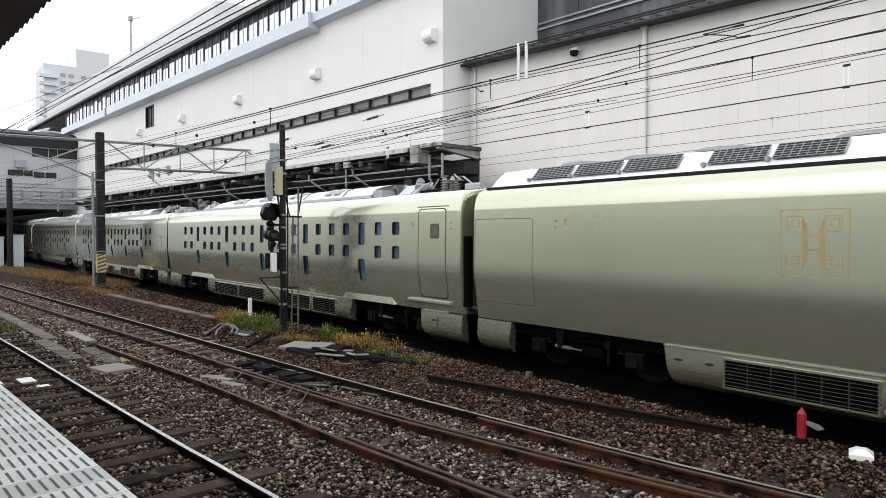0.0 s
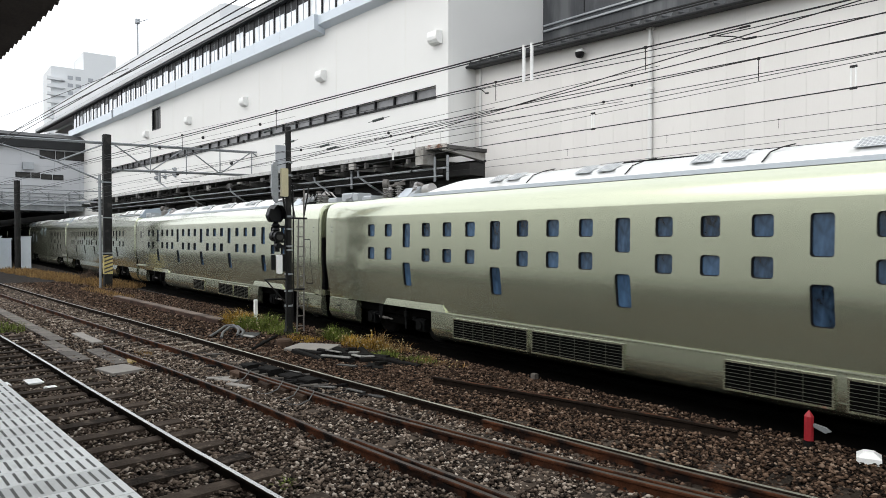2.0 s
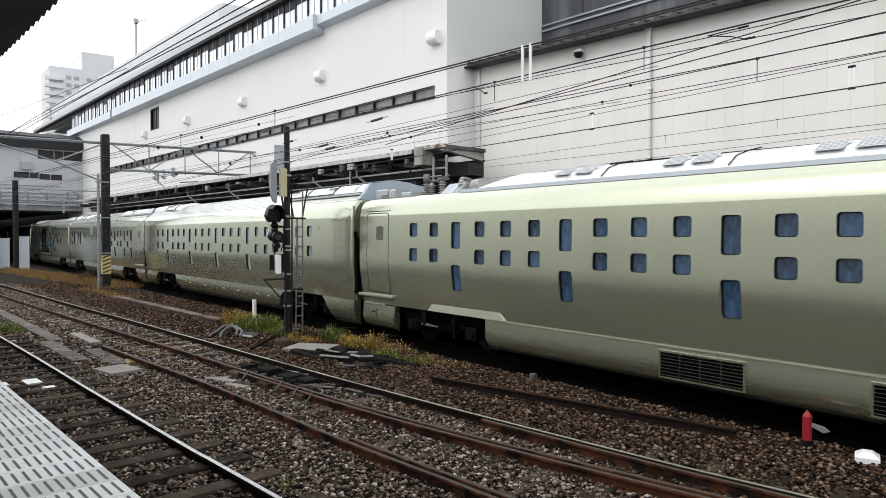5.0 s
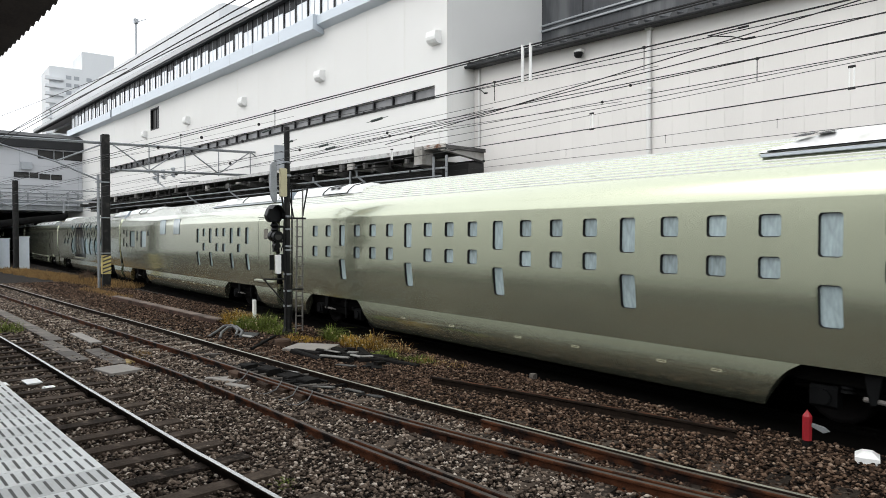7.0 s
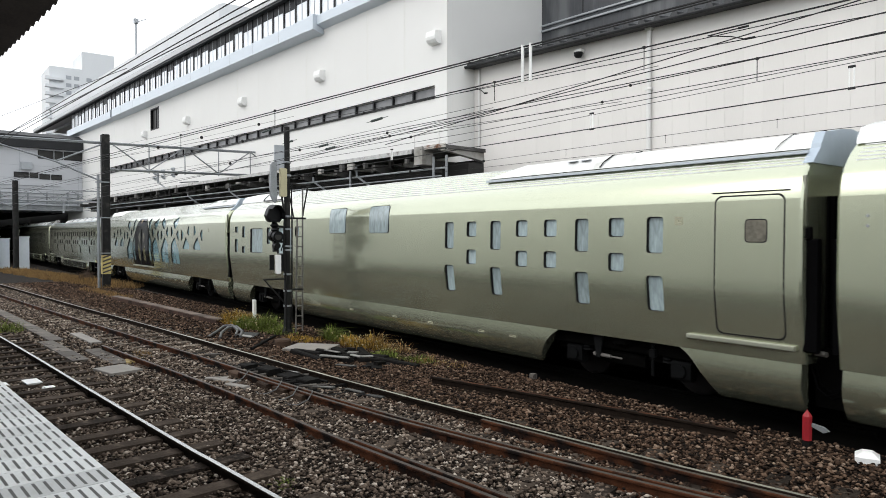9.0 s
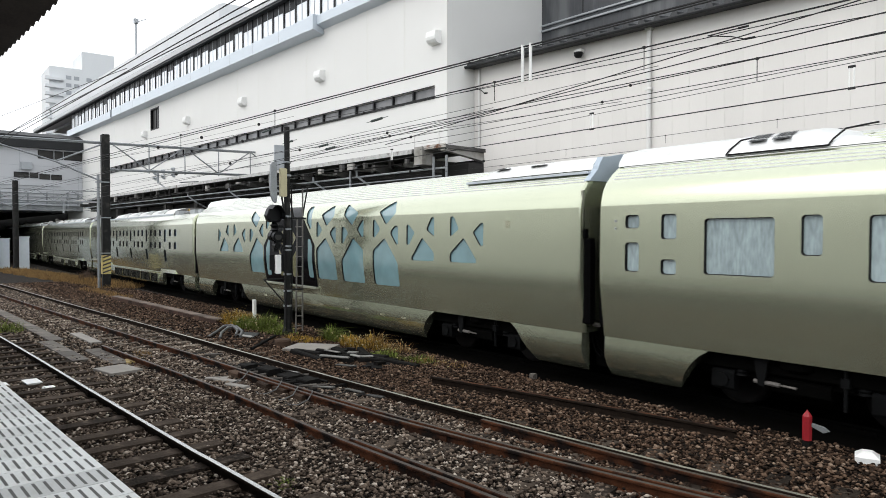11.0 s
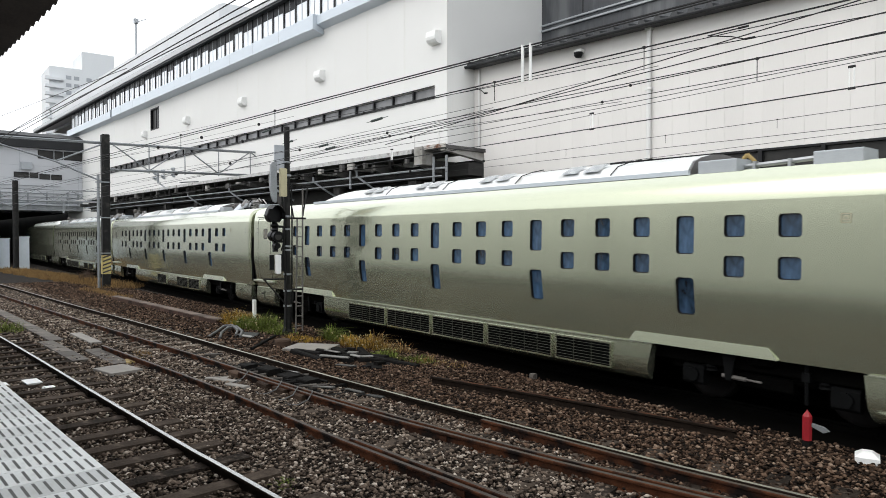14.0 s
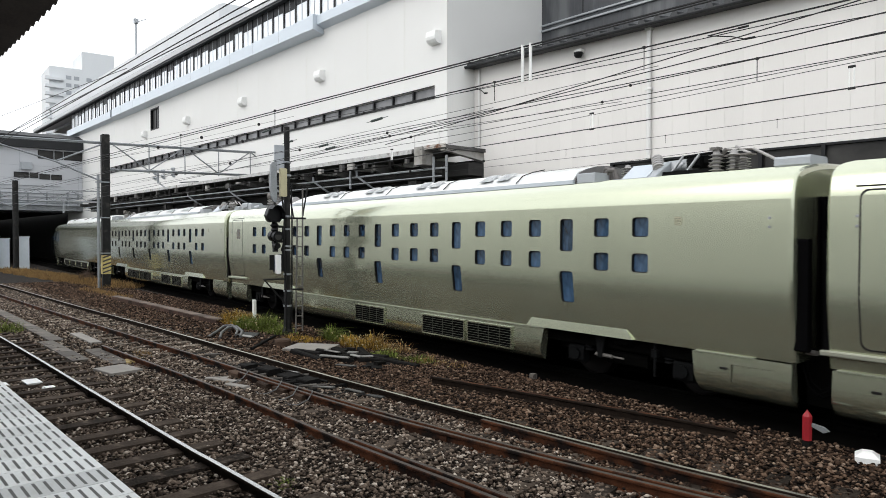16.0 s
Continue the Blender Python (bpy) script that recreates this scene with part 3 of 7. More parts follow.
def roof_grille(parent, x0, x1, w=0.98, z1=3.86, lift=0.0, off=0.03, slope=None, mats=None):
    """A dark vent with a silver grid lying on the hood's near flank."""
    ya, za, yb, zb = -w * 0.93, 3.60 + lift, -w * 0.62, z1 - 0.085
    if slope:
        ya, za, yb, zb = slope
    s = Shape()
    up = lambda f, d: (ya + (yb - ya) * f - 0.8 * d, za + (zb - za) * f + 0.6 * d)
    quad = lambda xa, xb, f0, f1, d, k: s.face([(xa, *up(f0, d)), (xb, *up(f0, d)), (xb, *up(f1, d)), (xa, *up(f1, d))], k)
    quad(x0, x1, 0, 1, off, 0)
    n = max(4, int((x1 - x0) / (0.105 if slope else 0.06)))
    for i in range(n + 1):
        xm = x0 + (x1 - x0) * i / n
        quad(xm - 0.006, xm + 0.006, 0, 1, off + 0.01, 1)
    for i in range(7):
        quad(x0, x1, i * 0.16, i * 0.16 + 0.04, off + 0.011, 1)
    part("roof_vent", s, mats or [M_RIM, M_VENTBAR], parent, "silver roof vent" if mats and not slope else "black roof vent with a silver grid")


M_VENTBAR = material("dulled_vent_grid", (0.16, 0.165, 0.165), 0.5, 0.5, 0.1)


def insulator(car, x, y, z, h=0.34):
    prof = [(0.06, 0)]
    for i in range(5):
        prof += [(0.055, h * (0.1 + 0.16 * i)), (0.115, h * (0.14 + 0.16 * i)), (0.055, h * (0.2 + 0.16 * i))]
    part("insulator", Shape().lathe((x, y, z), prof + [(0.04, h), (0.0, h + 0.01)], 14), M_INSUL, car, "ribbed grey porcelain insulator", 40)


def sloped_panel(car, x0, x1, y=-0.78):
    """A wedge-shaped cover whose pale front leans back."""
    part("sloped_cover", Shape().loft([[(x0, y, 3.46), (x0 + 0.10, y + 0.22, 3.70), (x0 + 0.10, y + 0.30, 3.70), (x0, y + 0.34, 3.47)], [(x1 - 0.06, y, 3.46), (x1 + 0.04, y + 0.22, 3.70), (x1 + 0.04, y + 0.30, 3.70), (x1 - 0.06, y + 0.34, 3.47)]]), M_BLUEPALE, car, "sloped pale silver cover")
    part("cover_cheek", Shape().loft([[(x, y + 0.02, 3.46), (x + 0.09, y + 0.24, 3.72), (x + 0.14, y + 0.30, 3.72), (x + 0.12, y + 0.36, 3.47)] for x in (x1 - 0.05, x1 + 0.08)]), M_GREY, car)
    part("cover_foot", BOX(x0 - 0.12, x1 + 0.2, y - 0.05, y + 0.1, 3.43, 3.47), M_GREY, car)


def ribbed_bushing(car, a, b, r, n=5):
    """A ribbed pale bushing lying between two points."""
    a, b = Vector(a), Vector(b)
    st = Shape().tube(tuple(a), tuple(b), r * 0.6, 12)
    for i in range(n):
        p, q = a.lerp(b, (i + 0.15) / n), a.lerp(b, (i + 0.7) / n)
        st.tube(tuple(p), tuple(q), r, 14)
    part("ribbed_bushing", st, M_INSUL, car, "ribbed pale porcelain bushing", 40)


def roof_gear_right(car):
    """Pantograph well at a car's right end, from the roof cover to the gangway."""
    part("roof_box", BOX(-4.22, -3.82, -0.98, -0.6, 3.43, 3.61, bev=0.015), M_GREY, car, "grey roof equipment box")
    part("air_pipe", Shape().pipe([(-4.1, -0.4, 3.52), (-4.0, -0.45, 3.72), (-3.86, -0.5, 3.70), (-3.82, -0.5, 3.5)], 0.035, 8).pipe([(-3.9, -0.62, 3.5), (-3.82, -0.62, 3.66), (-3.68, -0.6, 3.66), (-3.62, -0.6, 3.46)], 0.04, 8), M_PIPE, car, "dull brown air pipes")
    insulator(car, -3.52, -0.45, 3.48, 0.26)
    sloped_panel(car, -3.42, -2.86)
    ribbed_bushing(car, (-2.95, -0.42, 3.80), (-2.78, -0.62, 3.60), 0.10)
    part("air_cylinder", Shape().tube((-2.76, -0.35, 3.62), (-2.28, -0.35, 3.64), 0.13, 16), M_STEEL, car, "dull steel air cylinder", 40)
    part("pantograph_base", Shape().box(-2.75, -1.75, -0.62, -0.52, 3.49, 3.55).box(-2.75, -1.75, 0.35, 0.45, 3.5, 3.56).box(-2.5, -2.4, -0.6, 0.4, 3.5, 3.56).box(-1.95, -1.85, -0.6, 0.4, 3.5, 3.56), M_DARKSTEEL, car, "dark pantograph base frame")
    part("pantograph_frame", Shape().box(-2.35, -2.12, -0.5, 0.3, 3.60, 3.78, bev=0.03).box(-2.08, -1.80, -0.45, 0.3, 3.64, 3.80, bev=0.03).tube((-2.4, -0.5, 3.78), (-1.75, -0.5, 3.81), 0.02, 6).tube((-2.4, -0.1, 3.8), (-1.75, -0.1, 3.83), 0.02, 6), M_DARKSTEEL, car, "folded dark pantograph frame")
    for x in (-2.5, -2.22):
        part("pantograph_arm", Shape().tube((x - 0.06, -0.58, 3.55), (x + 0.10, -0.5, 3.80), 0.022, 8), M_STEEL, car)
    part("pantograph_arm", Shape().tube((-1.95, -0.5, 3.58), (-1.70, -0.45, 3.84), 0.035, 8).tube((-1.75, -0.45, 3.83), (-1.25, -0.45, 3.80), 0.016, 6), M_LADDER, car)
    for x, h in ((-1.78, 0.36), (-1.50, 0.34), (-1.36, 0.24)):
        insulator(car, x, -0.6, 3.46, h)
    part("terminal_plate", Shape().box(-1.62, -1.2, -0.68, -0.52, 3.70, 3.725).box(-1.85, -1.72, -0.68, -0.54, 3.82, 3.86), M_LADDER, car)
    part("cable", Shape().pipe([(-1.5, -0.55, 3.86), (-1.38, -0.55, 3.78), (-1.25, -0.55, 3.72)], 0.02).tube((-1.25, -0.5, 3.80), (-0.72, -0.5, 3.50), 0.022, 6), M_INSUL, car, "pale jumper rod")
    part("roof_box", Shape().box(-0.78, -0.30, -0.85, -0.3, 3.45, 3.60, bev=0.03), M_GREY, car, "grey roof equipment box")


def roof_gear_left(car):
    """Roof gear at a car's left end."""
    o = -PITCH_CAR
    for x0, x1, h in ((0.24, 0.78, 0.26), (0.82, 1.10, 0.24), (1.34, 1.74, 0.14)):
        part("roof_box", BOX(o + x0, o + x1, -0.98, -0.55, 3.42, 3.42 + h, bev=0.04), M_GREY, car, "grey roof equipment box")
    part("cable", Shape().pipe([(o + 0.5, -1.0, 3.45), (o + 0.6, -1.02, 3.52), (o + 0.8, -1.0, 3.53)], 0.02), M_STEEL, car)
    for x, h in ((1.92, 0.34), (2.12, 0.30), (2.52, 0.36)):
        insulator(car, o + x, -0.62, 3.46, h)
    part("disc_switch", Shape().tube((o + 1.86, -0.66, 3.86), (o + 1.96, -0.58, 3.86), 0.12, 14).tube((o + 1.9, -0.6, 3.80), (o + 2.5, -0.6, 3.80), 0.03, 8).box(o + 2.42, o + 2.62, -0.7, -0.5, 3.80, 3.86).tube((o + 2.5, -0.6, 3.86), (o + 2.75, -0.6, 3.90), 0.02, 6), M_LADDER, car, "dark disc switch on the insulators")
    part("terminal_plate", BOX(o + 2.1, o + 2.4, -0.55, -0.3, 3.46, 3.66, bev=0.02), M_DARKSTEEL, car)
    sloped_panel(car, o + 2.62, o + 3.12)
    ribbed_bushing(car, (o + 3.02, -0.4, 3.78), (o + 3.2, -0.6, 3.58), 0.10)
    part("air_cylinder", Shape().tube((o + 3.2, -0.4, 3.60), (o + 3.62, -0.4, 3.60), 0.12, 16), M_STEEL, car, "dull steel air cylinder", 40)
    part("air_pipe", Shape().pipe([(o + 3.3, -0.6, 3.78), (o + 3.5, -0.6, 3.74), (o + 3.6, -0.62, 3.56)], 0.045, 8), M_PIPE, car)
    part("bellows_drum", Shape().tube((o + 3.66, -0.62, 3.60), (o + 3.92, -0.62, 3.62), 0.14, 16).tube((o + 3.74, -0.62, 3.46), (o + 3.74, -0.62, 3.6), 0.05, 8), M_INSUL, car, "pale round drum", 40)


M_PIPE = material("brown_grey_pipe", (0.11, 0.10, 0.095), 0.6, 0.2, 0.2)


def roof_boxes(car):
    """Flat grey boxes joined by a pipe on the roof of a car that carries no pantograph at this end."""
    for x0, x1, y0, h in ((-4.15, -3.55, -0.95, 0.21), (-2.55, -1.95, -0.8, 0.22), (-1.55, -1.1, -0.8, 0.2)):
        part("roof_box", BOX(x0, x1, y0, y0 + 0.5, 3.42, 3.42 + h, bev=0.015), M_GREY, car, "grey roof equipment box")
    part("roof_pipe", Shape().pipe([(-3.55, -0.7, 3.52), (-3.2, -0.72, 3.53), (-2.55, -0.7, 3.56)], 0.035, 8), M_STEEL, car)
    for x in (-3.4, -2.9):
        part("pipe_clip", BOX(x, x + 0.04, -0.78, -0.66, 3.42, 3.58), M_STEEL, car)
    part("hose_end", Shape().pipe([(-3.7, -0.55, 3.6), (-3.62, -0.5, 3.72), (-3.5, -0.5, 3.6)], 0.03, 8), M_YELLOWDULL, car)


M_ENDPLATE = material("dull_mauve_grey_plate", (0.13, 0.125, 0.125), 0.6, 0.1, 0.1)


def emblem(car, x0, x1, z0, z1):
    """The gilded square badge: a frame and a figure of lines, drawn as plain strips."""
    w, h = x1 - x0, z1 - z0
    s = Shape()
    on = lambda u, v: (x0 + u * w, -side(z0 + v * h) - 0.004, z0 + v * h)

    def strip(u0, u1, v0, v1):
        n = max(1, int((v1 - v0) * h / 0.15))
        for i in range(n):
            a, b = v0 + (v1 - v0) * i / n, v0 + (v1 - v0) * (i + 1) / n
            s.face([on(u0, a), on(u1, a), on(u1, b), on(u0, b)])

    def box_line(u0, u1, v0, v1, t=0.018):
        strip(u0, u1, v0, v0 + t), strip(u0, u1, v1 - t, v1), strip(u0, u0 + t, v0 + t, v1 - t), strip(u1 - t, u1, v0 + t, v1 - t)
    box_line(0, 1, 0, 1, 0.016)
    for u in (0.1, 0.66):
        for v in (0.1, 0.66):
            box_line(u, u + 0.24, v, v + 0.24)
            box_line(u + 0.07, u + 0.19, v + 0.07, v + 0.19, 0.014)
    for u, v in ((0.335, 0.14), (0.36, 0.17), (0.385, 0.2), (0.41, 0.3)):
        strip(u, u + 0.017, v, 1 - v)
        strip(1.0 - u - 0.017, 1.0 - u, v, 1 - v)
    for v in (0.36, 0.40, 0.58, 0.62):
        strip(0.42, 0.60, v, v + 0.018)
    part("badge", s, M_GOLD, car, "gilded square line emblem")


def small_badge(car, x, z=2.72):
    s = Shape()
    for d in (0.06, 0.03):
        for a, b, c, e in ((-d, d, -d, -d + 0.012), (-d, d, d - 0.012, d), (-d, -d + 0.012, -d, d), (d - 0.012, d, -d, d)):
            s.face([(x + a, -side(z) - 0.004, z + c), (x + b, -side(z) - 0.004, z + c), (x + b, -side(z) - 0.004, z + e), (x + a, -side(z) - 0.004, z + e)])
    part("small_badge", s, M_GOLDPALE, car)


def bolt_lights(car, x):
    for z in (2.62, 2.74):
        part("side_marker", Shape().tube((x, -side(z) + 0.01, z), (x, -side(z) - 0.015, z), 0.018, 10), M_STEEL, car)


def windows(car, columns, mats):
    for x, kind in columns:
        for w, z0, z1 in WIN[kind]:
            zc = (z0 + z1) / 2
            part("window_pane", pane_mesh(w, z0, z1, mats), None, car, "", 0, pose(x, -side(zc) + 0.052, zc))


def gangway(car, strip=False):
    g = part("gangway", BOX(-0.27, 0.14, -0.7, 0.7, 1.0, 2.98), M_GASKET, car, "black pleated rubber gangway")
    for dx in (-0.24, -0.17, -0.10, -0.03, 0.04, 0.10):
        part("pleat", BOX(dx, dx + 0.035, -0.76, 0.76, 0.95, 3.03, bev=0.01), M_GASKET, g)
    part("outer_diaphragm", BOX(-0.275, -0.10, -1.34, -1.22, 1.0, 2.46, bev=0.02), M_GASKET, car, "black rubber outer diaphragm")
    part("outer_diaphragm", BOX(END_A - 0.12, END_A, -1.30, -1.18, 1.0, 2.46, bev=0.02), M_GASKET, car, "black rubber outer diaphragm")
    if strip:
        part("edge_strip", BOX(-0.275, -0.235, -1.375, -1.325, 2.62, 3.28, bev=0.01), M_SILL, car, "pale metal edge strip")
        part("strip_clip", BOX(-0.275, -0.18, -1.375, -1.29, 2.46, 2.62, bev=0.02), M_GASKET, car)
    # dark box added to black out the light below the gangway
    part("coupler_shroud", BOX(-0.27, 0.14, -0.95, 0.95, 0.25, 1.0), M_DARK, car)
    part("coupler", Shape().box(-0.5, 0.4, -0.15, 0.15, 0.75, 0.98, bev=0.03), M_DARK, car)
    for dy, dz in ((0.0, 0.0), (0.08, 0.05), (0.14, -0.06)):
        part("jumper_cable", Shape().pipe([(-0.26, -1.1 + dy, 0.8 + dz), (-0.18, -1.1 + dy, 0.52 + dz), (-0.06, -1.1 + dy, 0.43 + dz), (0.06, -1.1 + dy, 0.5 + dz), (0.14, -1.1 + dy, 0.78 + dz)], 0.011), M_GASKET, car)
    part("buffer_lamp", Shape().tube((-0.2, -1.12, 0.98), (-0.05, -1.16, 0.98), 0.035, 8), M_LADDER, car)


def underframe(car):
    part("underframe", BOX(-PITCH_CAR + 0.4, -0.4, -1.15, 1.15, 0.62, 0.835), M_DARK, car)
    # unseen far skirt and dark middle block, added to stop light showing through
    part("far_skirt", BOX(-PITCH_CAR + 0.4, -0.4, 1.2, 1.31, 0.15, 0.835), M_BODY, car)
    part("centre_sill", BOX(-PITCH_CAR + 0.3, -0.3, -0.3, 0.3, 0.1, 0.7), M_DARK, car)
    part("equipment_case", BOX(-14.9, -5.2, -1.1, 1.1, 0.2, 0.62), M_DARK, car)


PLAIN = "sst" + "ssst" * 4 + "ss"


def pattern():
    return [(-2.56 - 0.75 * i, c) for i, c in enumerate(PLAIN)]


def power_car(name, label, vents, doors, skirts=((-15.25, -4.68),), end=-4.3, boxes=False):
    car = thing(name, label, "train car", "cars of the train")
    cols = pattern()
    part("body", car_shell(cols), [M_BODY, M_RIM], car, "champagne-gold painted car body", 30)
    windows(car, cols, M_PANE)
    for x0, x1, win in doors:
        door(car, x0, x1, win)
    for x in (-3.05, -17.0):
        bogie(car, x)
    underframe(car)
    gangway(car)
    for x0, x1 in skirts:
        skirt_panel("equipment_skirt", car, x0, x1, 0.05, 0.12)
        part("skirt_trim", BOX(x0, x1, -1.362, -1.29, 0.822, 0.836), M_SILL, car)
    for x0, x1 in vents:
        grille(car, x0, x1)
    for a, b, e0, e1 in ((-1.72, -0.29, 0.08, 0.0), (-PITCH_CAR + 0.20, -PITCH_CAR + 1.62, 0.0, 0.08)):
        sk = skirt_panel("end_skirt", car, a, b, e0, e1)
        part("skirt_trim", BOX(a + 0.05, b - 0.5, -1.364, -1.29, 0.822, 0.836), M_SILL, sk)
        part("hatch_line", Shape().box((a + b) / 2 - 0.1, (a + b) / 2 + 0.5, -1.352, -1.33, 0.70, 0.705).box((a + b) / 2 - 0.1, (a + b) / 2 - 0.095, -1.374, -1.33, 0.46, 0.7), M_SHADEOLIVE, sk)
        part("latch", BOX(a + 0.45, a + 0.55, -1.372, -1.33, 0.62, 0.65), M_RIM, sk)
    for x0, x1 in ((-5.1, -2.75), (-17.12, -14.7)):
        part("bogie_cover", Shape().loft([[(x0, -side(0.85) - d, 0.845), (x1, -side(0.85) - d, 0.845), (x1 - 0.12, -side(1.0) - e, 1.0), (x0 + 0.12, -side(1.0) - e, 1.0)] for d, e in ((0.05, 0.008), (-0.01, -0.01))]), M_BODY, car)
    h = hood("roof_cover", car, -16.2, end, 3.82, 1.0, None, "silver raised roof cover", True)
    arch = [(-1.0, 3.44), (-0.98, 3.52), (-0.86, 3.66), (-0.66, 3.74), (-0.36, 3.81), (0, 3.84), (0.36, 3.81), (0.66, 3.74), (0.86, 3.66), (0.98, 3.52), (1.0, 3.44)]
    part("cover_end", Shape().loft([[(x, y * 0.97, 3.44 + (z - 3.44) * 0.95) for y, z in arch] for x in (end - 0.01, end + 0.03)]), M_ENDPLATE, h, "dark grey arched end plate")
    part("roof_rail", BOX(-16.4, end + 0.05, -1.06, -1.01, 3.43, 3.50), M_BLUEPALE, h, "pale blue-grey rail along the roof cover")
    for x in [x for x in (-6.9, -9.2, -11.5, -13.8) if x + 1 < end]:
        roof_grille(h, x, x + 0.36, 1.0, 3.84, mats=[M_GREY, M_ROOF])
        roof_grille(h, x + 0.5, x + 0.86, 1.0, 3.84, mats=[M_GREY, M_ROOF])
        part("cover_joint", Shape().pipe([(x + 1.15, -1.0, 3.53), (x + 1.2, -0.86, 3.68), (x + 1.28, -0.66, 3.76), (x + 1.32, -0.36, 3.825)], 0.010), M_RIM, h)
    if boxes:
        roof_boxes(car)
    else:
        roof_gear_right(car)
        roof_gear_left(car)
    small_badge(car, -1.9)
    bolt_lights(car, -0.55)
    bolt_lights(car, -PITCH_CAR + 0.5)
    return car


def ribbed_roof(car, x0=-PITCH_CAR + 0.3, x1=-0.3):
    s = Shape()
    for w, z in [(a, z) for a, z in HIGH if z > 3.4] + [(1.185, 3.48), (1.05, 3.585), (0.865, 3.695), (0.63, 3.80), (0.375, 3.88)]:
        s.box(x0, x1, -w - 0.005, -w + 0.005, z - 0.012, z + 0.010)
    part("roof_rib", s, M_ROOF, car)


def low_skirts(car, right_end=True):
    """Smooth trailer sides: long lower panels that leave arched openings for the bogies."""
    part("lower_panel", plate_low(-15.2, -4.75), M_BODY, car, "", 40)
    part("end_panel", plate_low(-1.75, -0.29, False, True), M_BODY, car, "", 40)
    part("end_panel", plate_low(-PITCH_CAR + 0.20, -PITCH_CAR + 1.75, True, False), M_BODY, car, "", 40)
    for x in (-3.25, -16.8):
        part("bogie_beam", BOX(x - 1.5, x + 1.5, -0.7, 0.7, 0.55, 0.8), M_DARK, car)
    for x in (-5.6, -6.5, -8.2, -9.6, -11.6, -13.4):
        part("grab_slot", Shape().box(x - 0.08, x + 0.08, -1.346, -1.32, 0.57, 0.578).box(x - 0.08, x + 0.08, -1.346, -1.32, 0.60, 0.606).box(x - 0.08, x - 0.072, -1.346, -1.32, 0.578, 0.60).box(x + 0.072, x + 0.08, -1.346, -1.32, 0.578, 0.60), M_GOLDPALE, car)


def plate_low(x0, x1, square0=False, square1=False):
    s = Shape()
    prof = [(1.319, 0.838), (1.328, 0.74), (1.336, 0.66), (1.339, 0.59), (1.331, 0.52), (1.305, 0.44), (1.265, 0.36), (1.21, 0.28), (1.15, 0.21), (1.12, 0.18)]
    rows = []
    for w, z in prof:
        f = max(0.0, (0.85 - z) / 0.7)
        e = 0.55 * (1 - (1 - f) ** 2) ** 0.5 if f < 1 else 0.55
        e = 0.62 * f ** 0.6 if f else 0
        rows.append([(x0 - (0 if square0 else 0.35 - e), -w, z), (x1 + (0 if square1 else 0.35 - e), -w, z)])
    for (a, b), (c, d) in zip(rows, rows[1:]):
        s.face([a, c, d, b])
        s.face([a, (a[0], -1.12, a[2]), (c[0], -1.12, c[2]), c])
        s.face([b, d, (d[0], -1.12, d[2]), (b[0], -1.12, b[2])])
    return s


def arch_plate(h):
    """The blue-grey end plate of a trailer's roof, straight below and domed above."""
    half = [(-1.225, 3.45), (-1.12, 3.55), (-1.0, 3.66), (-0.98, 3.72), (-0.86, 3.885), (-0.66, 3.90), (-0.36, 3.96)]
    arch = half + [(0, 3.99)] + [(-y, z) for y, z in half[::-1]]
    part("cover_end", Shape().loft([[(x, y, z) for y, z in arch] for x in (-0.345, -0.215)]), M_BLUEGREY, h, "blue-grey domed end plate")


